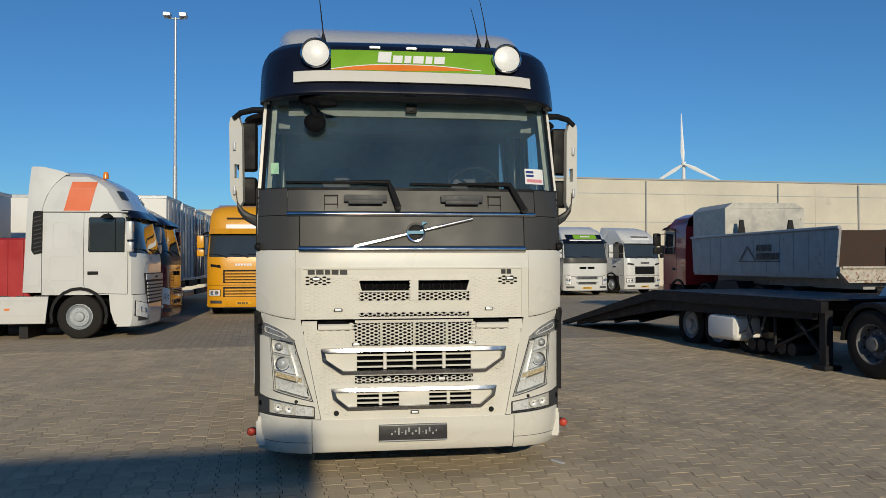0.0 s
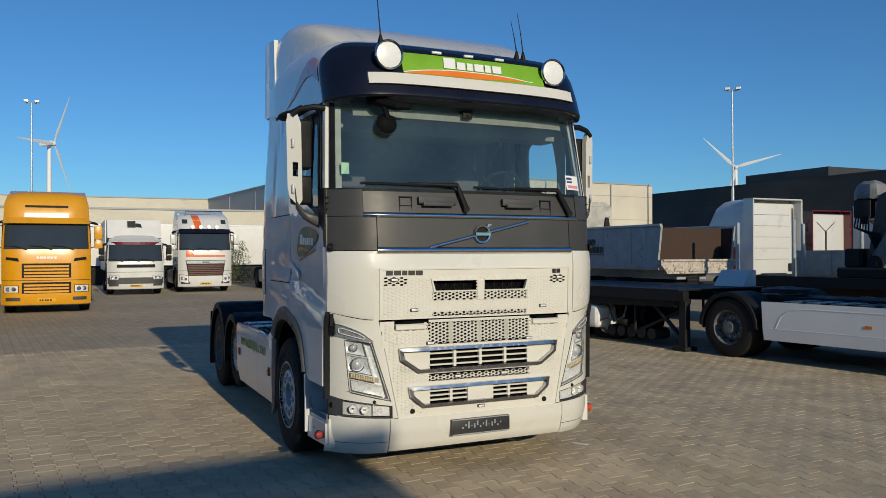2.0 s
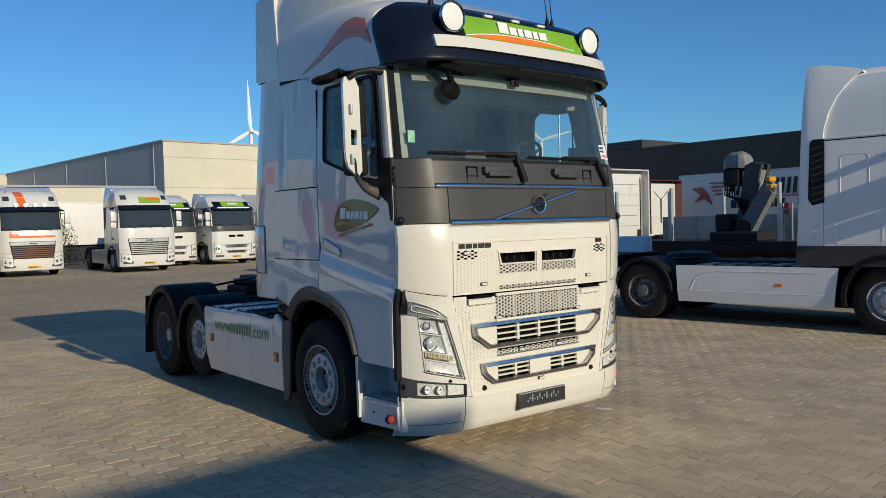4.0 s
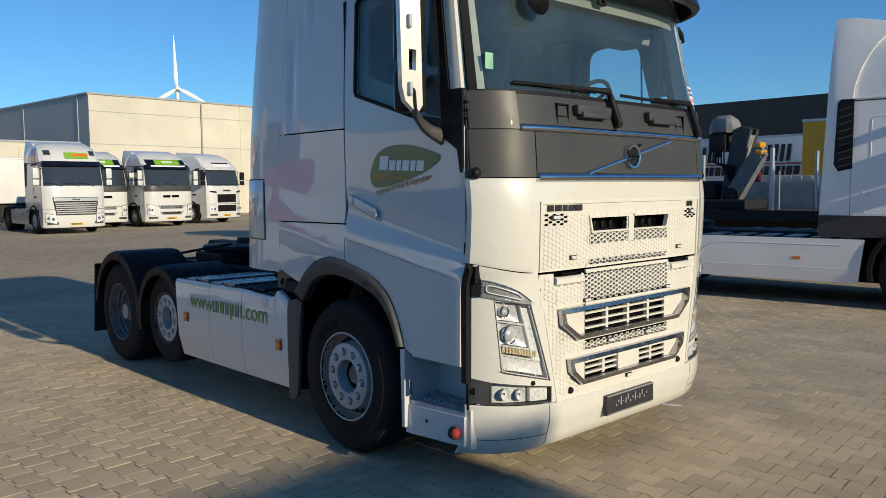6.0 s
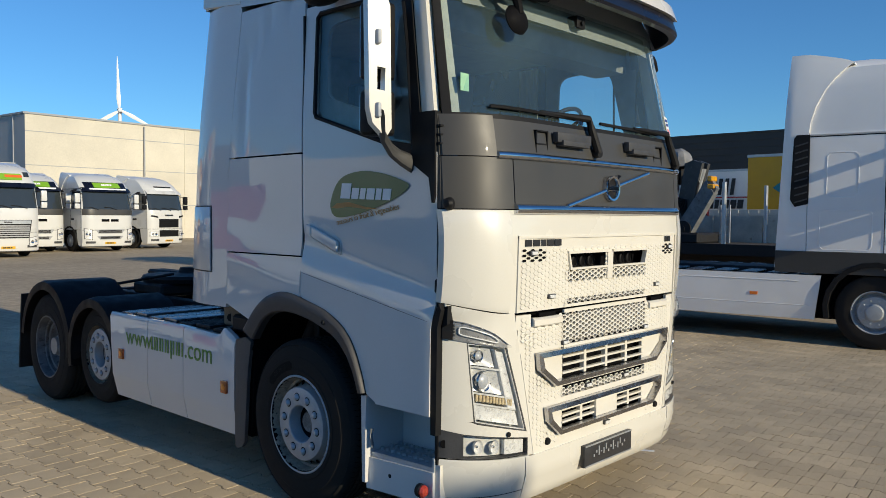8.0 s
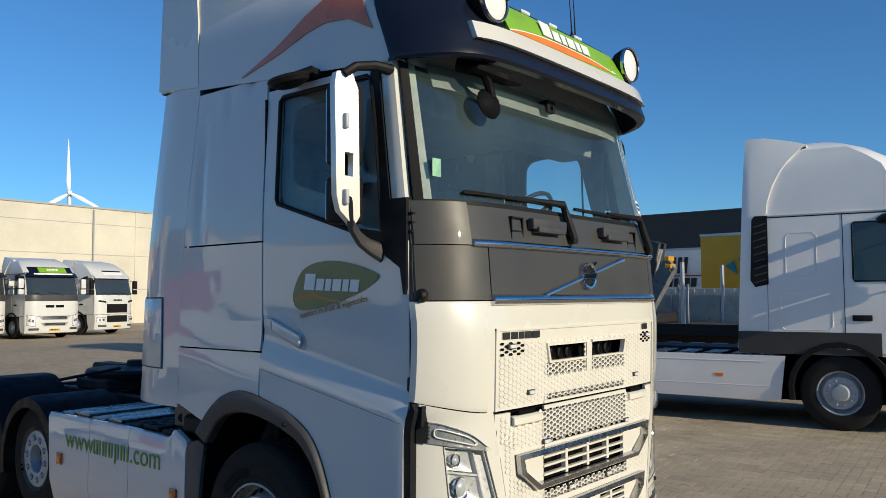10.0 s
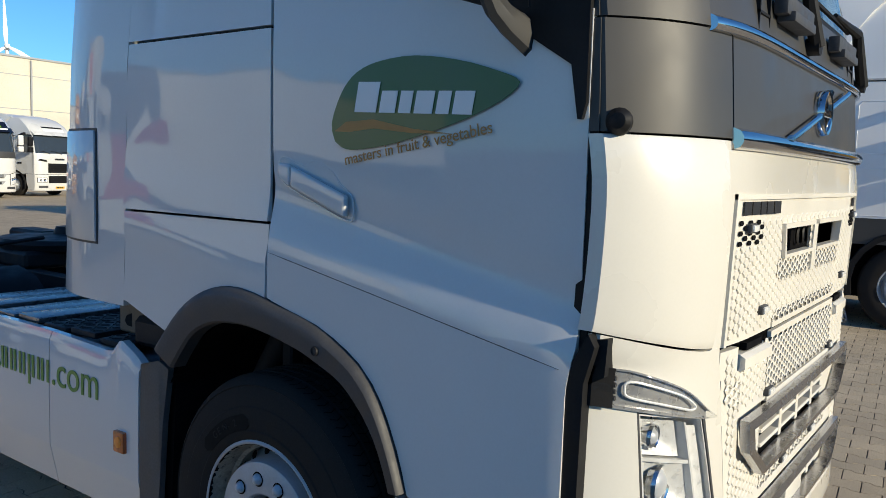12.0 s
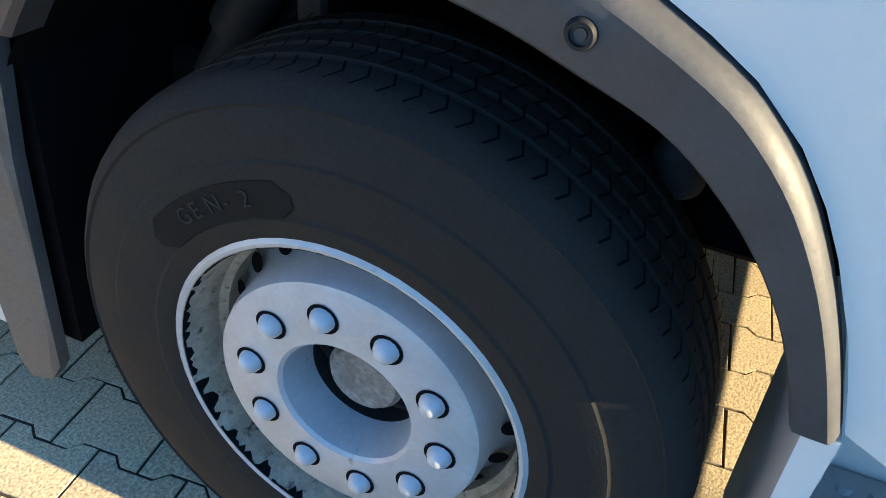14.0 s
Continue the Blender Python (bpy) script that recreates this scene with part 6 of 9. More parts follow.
def wheel(parent, s, c, kind="front", R=0.515):
    """A truck wheel; c is the middle of its outer tyre face, s the side that it looks to."""
    bm = B()
    tyre_mesh(bm, s, c, R, 0.31)
    if kind == "drive":
        tyre_mesh(bm, s, Vector(c) - Vector((s * 0.34, 0, 0)), R, 0.29)
    ty = part("tyre", bm, RUBBER, parent, "black truck tyre", angle=28)
    bm = B()
    lathe(bm, [(0.289, -0.06), (0.300, -0.012), (0.300, -0.004), (0.294, 0.0), (0.286, -0.004), (0.282, -0.02), (0.274, -0.075), (0.262, -0.085), (0.262, -0.13)], c, (s, 0, 0), 56)
    rim = part("rim", bm, RIM_DARK if kind == "drive" else RIM_WORN, parent, "silver rim with chipped paint round its edge", angle=30)
    if kind != "drive":
        bm = B()
        lathe(bm, [(0.301, -0.012), (0.3015, -0.003), (0.2945, 0.0015), (0.288, -0.001)], c, (s, 0, 0), 64)
        part("rim_lip", bm, RIM, rim)
        # ragged chips inside the lip
        vs, fs = [], []
        rng = random.Random(9)
        w0 = 0.0
        for k in range(260):
            t = 2 * math.pi * k / 260
            heavy = 0.5 + 0.5 * math.cos(t - radians(330))
            w0 = 0.45 * w0 + 0.55 * rng.uniform(0.0, 1.0)
            w = (0.004 + 0.018 * heavy ** 2) * max(0.0, (w0 - 0.3) * 2.0) + 0.003 * heavy * rng.random()
            for r, h in ((0.2862, -0.0015), (0.2843 - w * 0.20, -0.003 - w)):
                vs.append((c[0] + s * h, c[1] + r * math.cos(t), c[2] + r * math.sin(t)))
        for k in range(260):
            if rng.random() < 0.9:
                j = (k + 1) % 260
                fs.append((2 * k, 2 * j, 2 * j + 1, 2 * k + 1))
        tagged(part("chipped_edge", (vs, fs), DARK, rim, smooth=False), kind="stuff")
    out = -0.013 if kind != "drive" else -0.15
    bm = B()
    if kind != "drive":
        lathe(bm, [(0.262, -0.13), (0.25, -0.115), (0.232, -0.085), (0.228, out - 0.022), (0.222, out - 0.004), (0.214, out), (0.118, out), (0.112, out - 0.006), (0.104, out - 0.05), (0.100, out - 0.075)], c, (s, 0, 0), 56)
    else:
        lathe(bm, [(0.262, -0.13), (0.24, -0.10), (0.225, -0.11), (0.20, -0.17), (0.12, -0.175), (0.112, -0.12), (0.10, -0.10), (0.0, -0.095)], c, (s, 0, 0), 48)
    part("disc", bm, RIM_DARK if kind == "drive" else RIM, rim, "dark grey wheel disc" if kind == "drive" else "pale silver wheel disc", angle=30)
    a, u, v = frame_of((s, 0, 0))
    for k in range(10):
        t = radians(7 + 36 * k)
        o = Vector(c) + Vector((0, math.cos(t), math.sin(t))) * 0.1655 + a * (out if kind != "drive" else -0.172)
        bm = B()
        if kind != "drive":
            lathe(bm, [(0.0, 0.021), (0.008, 0.020), (0.0135, 0.016), (0.0185, 0.008), (0.0205, 0.0)], o, a, 14)
        else:
            lathe(bm, [(0.0, 0.026), (0.010, 0.024), (0.016, 0.018), (0.0185, 0.010), (0.0195, 0.0)], o, a, 6)
        part("wheel_nut", bm, NUT, rim)
    for k in range(10):
        t = radians(7 + 36 * k)
        o = Vector(c) + Vector((0, math.cos(t), math.sin(t))) * 0.1655 + a * (out + 0.0012 if kind != "drive" else -0.1705)
        bm = B()
        lathe(bm, [(0.018, 0.0), (0.0262, 0.0)], o, a, 18)
        part("nut_recess", bm, DARK, rim, smooth=False)
    if kind != "drive":
        for k in range(20):
            t = 2 * math.pi * k / 20
            o = Vector(c) + (u * math.cos(t) + v * math.sin(t)) * 0.2435 + a * -0.095
            n = (a * 0.75 - (u * math.cos(t) + v * math.sin(t)) * -0.45).normalized()
            bm = B()
            lathe(bm, [(0.0, 0.004), (0.0165, 0.004)], o, n, 14)
            part("vent_hole", bm, DARK, rim, smooth=False)
    bm = B()
    if kind != "drive":
        lathe(bm, [(0.104, out - 0.06), (0.100, out - 0.115), (0.068, out - 0.118)], c, (s, 0, 0), 28)
        for k in range(8):
            t = 2 * math.pi * k / 8
            d = u * math.cos(t) + v * math.sin(t)
            tube(bm, [Vector(c) + d * 0.066 + a * (out - 0.085), Vector(c) + d * 0.10 + a * (out - 0.105)], 0.010, 6)
    else:
        lathe(bm, [(0.085, -0.10), (0.08, -0.06), (0.0, -0.055)], c, (s, 0, 0), 24)
    part("hub", bm, IRON if kind != "drive" else STEEL, rim, "grey cast hub", angle=30)
    if kind != "drive":
        bm = B()
        lathe(bm, [(0.068, out - 0.118), (0.066, out - 0.07), (0.058, out - 0.060), (0.0, out - 0.058)], c, (s, 0, 0), 28)
        part("hub_cap", bm, HUB_CAP, rim, "rough grey hub cap", angle=30)
        # chipped sipes and small cuts across the tread
        vs, fs = [], []
        rng = random.Random(5)
        for k in range(96):
            for j in range(4):
                t0 = 2 * math.pi * (k + 0.25 * j) / 96
                xa = -0.055 - 0.066 * j
                for dx, dt in ((0.026, 0.020), (-0.026, 0.020)):
                    i = len(vs)
                    w = 0.0035
                    for q, e in ((0.0, -w), (1.0, -w), (1.0, w), (0.0, w)):
                        t = t0 + dt * (1 - q) + e
                        vs.append((c[0] + s * (xa + dx * q), c[1] + (R + 0.0008) * math.cos(t), c[2] + (R + 0.0008) * math.sin(t)))
                    fs.append((i, i + 1, i + 2, i + 3))
        sip = part("tread_pattern", (vs, fs), DARK, ty, smooth=False)
        tagged(sip, kind="stuff")
    return ty


for s in SIDES:
    wheel(truck, s, (s * 1.284, 1.394, 0.517), "front", 0.517)
    wheel(truck, s, (s * 1.19, 4.46, 0.560), "tag", 0.43)
    wheel(truck, s, (s * 1.225, 5.52, 0.512), "drive", 0.512)
# lettering moulded on the front tyre, on its smooth plaque
bm = B()
rows = []
for k in range(13):
    t = radians(36 + 44 * k / 12)
    e = 0.028 * (1 if 0 < k < 12 else 0.4)
    rows.append([bm.verts.new((x, 1.394 + r * math.cos(t), 0.517 + r * math.sin(t))) for x, r in ((-1.2835, 0.360 - e), (-1.2885, 0.360 - e + 0.003), (-1.2885, 0.360 + e), (-1.2835, 0.360 + e + 0.004))])
for a, b in zip(rows, rows[1:]):
    for k in range(3):
        bm.faces.new((a[k], a[k + 1], b[k + 1], b[k]))
plaque = part("tyre_plaque", bm, TYRE_SMOOTH, truck)
bm = B()
for k, ch in enumerate("GEN-2"):
    t = radians(47 + 5.0 * k)
    words(bm, ch, 0.036, Matrix.Translation((-1.2885, 1.394 + 0.352 * math.cos(t), 0.517 + 0.352 * math.sin(t))) @ Matrix(((0, 0, -1, 0), (-1, 0, 0, 0), (0, 1, 0, 0), (0, 0, 0, 1))) @ Matrix.Rotation(math.pi / 2 - t, 4, "Z"), 0.0016)
part("tyre_lettering", bm, TYRE_LETTER, plaque, smooth=False)

# rear mudguards
for s in SIDES:
    for yc, zc, r, y_lo, y_hi in ((4.47, 0.535, 0.525, -16, 176), (5.54, 0.53, 0.615, 6, 186)):
        bm = B()
        rows = []
        nseg = 22
        for k in range(nseg + 1):
            t = radians(y_lo + (y_hi - y_lo) * k / nseg)
            d = Vector((0, math.cos(t), math.sin(t)))
            rib = 0.008 if k % 3 == 0 else 0.0
            c = Vector((0, yc, zc))
            rows.append([bm.verts.new(Vector((s * x, 0, 0)) + c + d * rr) for x, rr in ((0.62, r + rib), (1.20, r + rib), (1.245, r - 0.01), (1.25, r - 0.04), (1.25, r - 0.085), (1.235, r - 0.085), (1.23, r - 0.03), (0.62, r - 0.02))])
        for a, b in zip(rows, rows[1:]):
            for k in range(7):
                bm.faces.new((a[k], a[k + 1], b[k + 1], b[k]))
        part("mudguard", bm, BLACK, truck, "black ribbed plastic mudguard", angle=25)
    bm = B()
    side_prism(bm, [(6.13, 0.98), (6.16, 0.98), (6.25, 0.22), (6.22, 0.22)], s * 0.62, s * 1.24)
    part("mud_flap", bm, RUBBER, truck)

# chassis, catwalk, coupling
bm = B()
for s in SIDES:
    box(bm, min(s * 0.36, s * 0.44), max(s * 0.36, s * 0.44), 1.0, 6.35, 0.72, 1.0, 0.01)
for y in (2.2, 3.1, 4.0, 5.0, 5.9, 6.3):
    box(bm, -0.37, 0.37, y, y + 0.12, 0.78, 0.96, 0.01)
part("chassis_frame", bm, IRON, truck)
bm = B()
for s in SIDES:
    for k in range(7):
        y = 2.35 + 0.24 * k
        bm = B()
        box(bm, min(s * 0.50, s * 1.19), max(s * 0.50, s * 1.19), y, y + 0.20, 0.955 + 0.012 * (k % 2), 0.985 + 0.012 * (k % 2), 0.012, 2)
        if k < 3:
            for i in range(15):
                for j in range(4):
                    d = 1 if (i + j) % 2 else -1
                    p = Vector((s * (0.54 + 0.044 * i), y + 0.03 + 0.046 * j, 0.986 + 0.012 * (k % 2)))
                    tube(bm, [p - Vector((0.014, 0.014 * d, 0)), p + Vector((0.014, 0.014 * d, 0))], 0.004, 4)
        part("catwalk_plate", bm, IRON if k < 3 else CATWALK, truck, "dark chequered catwalk plate" if k < 3 else "grey catwalk plate over the tanks")
    bm = B()
    box(bm, min(s * 0.50, s * 1.18), max(s * 0.50, s * 1.18), 2.25, 3.85, 0.35, 0.93, 0.07, 3)
    part("fuel_tank", bm, STEEL, truck)
    bm = B()
    box(bm, min(s * 1.06, s * 1.10), max(s * 1.06, s * 1.10), 2.02, 2.55, 1.0, 1.21, 0.01)
    part("cab_base_panel", bm, TAUPE, truck, "taupe panel under the sleeper")
bm = B()
lathe(bm, [(0.0, 0.05), (0.08, 0.05), (0.10, 0.0), (0.44, -0.02), (0.46, -0.05), (0.44, -0.09), (0.0, -0.09)], (0, 5.05, 1.20), (0, 0, 1), 32)
box(bm, -0.10, 0.10, 5.25, 5.75, 1.10, 1.20, 0.02)
part("fifth_wheel", bm, IRON, truck, "greasy black fifth wheel coupling")
bm = B()
box(bm, -0.45, 0.45, 4.75, 5.35, 1.0, 1.11, 0.02)
tube(bm, [(-0.40, 4.6, 1.22), (-0.75, 4.62, 1.18), (-0.95, 4.6, 1.16)], 0.014, 6)
part("coupling_base", bm, IRON, truck)
bm = B()
box(bm, -0.5, 0.5, 3.2, 3.6, 0.98, 1.12, 0.03, 2)
part("air_tank", bm, IRON, truck)
for s in SIDES:
    for y, z, r in ((1.405, 0.5, 0.09), (5.5, 0.5, 0.12), (4.46, 0.56, 0.09)):
        bm = B()
        cyl(bm, (s * 0.3, y, z), (s * 1.05, y, z), r, 12)
        part("axle", bm, IRON, truck)
    bm = B()
    cyl(bm, (s * 0.75, 1.2, 0.55), (s * 0.78, 1.15, 1.1), 0.05, 12)
    part("damper", bm, IRON, truck)
    bm = B()
    tube(bm, [(s * 0.85, 1.75, 0.9), (s * 0.8, 1.6, 1.05), (s * 0.7, 1.4, 1.12)], 0.045, 8)
    part("air_hose", bm, IRON, truck)
bm = B()
box(bm, -0.88, 0.88, 0.72, 2.6, 0.70, 0.80, 0.02)
box(bm, -0.55, 0.55, 0.9, 2.8, 0.5, 1.1, 0.03)
part("engine_block", bm, DARK, truck)
bm = B()
tube(bm, [(-0.75, 2.72, 1.05), (-0.95, 2.6, 1.06), (-1.10, 2.45, 1.06)], 0.03, 8)
box(bm, -1.16, -0.6, 2.05, 2.35, 0.98, 1.10, 0.02)
part("exhaust_guard", bm, IRON, truck)

# cabin inside
bm = B()
box(bm, -1.18, 1.18, 2.42, 2.46, 1.15, 3.15)
part("cabin_shell", bm, CABIN, truck)
bm = B()
box(bm, -1.18, 1.18, 0.45, 2.415, 1.235, 1.27)
part("cabin_floor", bm, DARK, truck)
bm = B()
box(bm, -1.17, 1.17, 0.50, 2.44, 3.035, 3.055)
part("headliner", bm, CABIN_LIGHT, truck)
bm = B()
box(bm, -1.14, 1.14, 0.56, 0.85, 2.86, 3.04, 0.03, 2)
part("overhead_shelf", bm, CABIN, truck)
bm = B()
sheet(bm, [2.93, 3.06], -1.0, 1.0, front(-0.05), 20, (0, 0.01, 0))
part("sun_blind", bm, CABIN, truck)
bm = B()
prism(bm, [(-1.15, 0.40, 2.20), (-1.15, 0.46, 2.315), (-1.15, 0.75, 2.30), (-1.15, 0.95, 2.12), (-1.15, 0.92, 1.5), (-1.15, 0.45, 1.5)], (2.3, 0, 0))
dash = part("dashboard", bm, CABIN, truck)
bm = B()
for x0, x1 in ((-1.02, -0.35),):
    box(bm, x0, x1, 0.44, 0.60, 2.322, 2.345, 0.008)
part("paper_tray", bm, CABIN_LIGHT, dash)
for x in (-0.62, 0.62):
    bm = B()
    box(bm, x - 0.26, x + 0.26, 1.05, 1.55, 1.62, 1.78, 0.05, 3)
    box(bm, x - 0.25, x + 0.25, 1.45, 1.62, 1.75, 2.42, 0.06, 3)
    box(bm, x - 0.14, x + 0.14, 1.47, 1.58, 2.44, 2.66, 0.04, 3)
    box(bm, x - 0.15, x + 0.15, 1.1, 1.5, 1.15, 1.62, 0.03)
    part("cab_seat", bm, SEAT, truck)
bm = B()
o = Vector((0.62, 0.82, 2.40))
ax = Vector((0, 0.75, 0.66)).normalized()
a, u, v = frame_of(ax)
tube(bm, [o + (u * math.cos(2 * math.pi * k / 28) + v * math.sin(2 * math.pi * k / 28)) * 0.22 for k in range(29)], 0.016, 8)
for t in (radians(10), radians(170), radians(270)):
    tube(bm, [o - ax * 0.03, o + (u * math.cos(t) + v * math.sin(t)) * 0.21], 0.014, 6)
lathe(bm, [(0, 0.0), (0.06, -0.01), (0.07, -0.05)], o, ax, 16)
tube(bm, [o - ax * 0.03, o - ax * 0.35], 0.035, 8)
part("steering_wheel", bm, BLACK, truck)
for x in (-1.12, 1.12):
    bm = B()
    for k in range(6):
        cyl(bm, (x, 1.40 + 0.03 * k, 2.1), (x, 1.40 + 0.03 * k, 3.0), 0.018, 8)
    part("curtain", bm, CABIN_LIGHT, truck)
# front blind-spot mirror under the visor
bm = B()
tube(bm, [(-0.88, 0.24, 3.06), (-0.84, 0.14, 3.03), (-0.72, 0.05, 2.985), (-0.61, 0.03, 2.98)], [0.04, 0.045, 0.04, 0.02], 10)
tube(bm, [(-0.81, 0.12, 3.02), (-0.79, 0.10, 2.93), (-0.775, 0.10, 2.88)], [0.03, 0.024, 0.026], 8)
lathe(bm, [(0, -0.03), (0.045, -0.026), (0.075, -0.010), (0.087, 0.01), (0.082, 0.018)], (-0.78, 0.105, 2.85), (-0.25, 1, -0.25), 24)
fm = part("front_mirror", bm, MIRROR_BLACK, truck, "black front mirror under the visor")
bm = B()
lathe(bm, [(0, 0.016), (0.081, 0.016)], (-0.78, 0.105, 2.85), (-0.25, 1, -0.25), 24)
part("mirror_glass", bm, MIRROR, fm, smooth=False)
bm = B()
box(bm, -0.045, 0.045, 0.215, 0.30, 2.955, 3.03, 0.008, 2)
cyl(bm, (0, 0.215, 2.985), (0, 0.20, 2.985), 0.014, 12)
part("screen_camera", bm, BLACK, truck)
for s in SIDES:
    bm = B()
    sheet(bm, steps(2.32, 3.03, 6), lambda z: w_front(z) - 0.115, lambda z: w_front(z) - 0.075, lambda x, z, s=s: (s * x, F(x, z) + 0.035, z), 4, (0, 0.02, 0))
    part("pillar_trim", bm, CABIN_LIGHT, truck)


# ---- the other vehicles ----
def far_wheel(parent, s, c, R=0.51, dual=False, W=0.31, paint=None):
    bm = B()
    lathe(bm, [(0.285, -0.03), (0.30, 0.0), (0.37, 0.006), (0.45, -0.002), (0.49, -0.02), (R, -0.05), (R, -W + 0.05), (0.47, -W + 0.01), (0.30, -W)], c, (s, 0, 0), 36)
    if dual:
        d = Vector(c) - Vector((s * 0.34, 0, 0))
        lathe(bm, [(0.285, -0.03), (0.30, 0.0), (0.45, -0.002), (R, -0.05), (R, -W + 0.05), (0.30, -W)], d, (s, 0, 0), 32)
    ty = part("tyre", bm, RUBBER, parent)
    bm = B()
    deep = 0.14 if dual else 0.02
    lathe(bm, [(0.30, -0.03), (0.30, -0.004), (0.288, -0.002), (0.27, -0.07), (0.25, -0.10), (0.225, -deep - 0.03), (0.215, -deep), (0.125, -deep), (0.115, -deep + 0.02), (0.10, -deep + 0.05 if not dual else 0.0), (0.0, -deep + 0.06 if not dual else 0.005)], c, (s, 0, 0), 36)
    rim = part("rim", bm, paint or RIM, ty)
    a, u, v = frame_of((s, 0, 0))
    bm = B()
    for k in range(10):
        t = 2 * math.pi * k / 10
        d = u * math.cos(t) + v * math.sin(t)
        lathe(bm, [(0, 0.022), (0.013, 0.02), (0.016, 0)], Vector(c) + d * 0.1675 - a * deep, a, 6)
    tagged(part("wheel_nuts", bm, NUT, ty), kind="stuff")
    bm = B()
    for k in range(10):
        t = 2 * math.pi * (k + 0.5) / 10
        d = u * math.cos(t) + v * math.sin(t)
        lathe(bm, [(0, 0.006), (0.022, 0.006)], Vector(c) + d * 0.243 - a * (0.105 if not dual else 0.10), (a + d * 0.3), 10)
    tagged(part("hand_holes", bm, DARK, ty, smooth=False), kind="stuff")
    if not dual:
        bm = B()
        lathe(bm, [(0.122, 0.0), (0.112, 0.02), (0.09, 0.03), (0.0, 0.032)], Vector(c) - a * (deep - 0.003), a, 24)
        part("hub", bm, IRON, ty)
    return ty


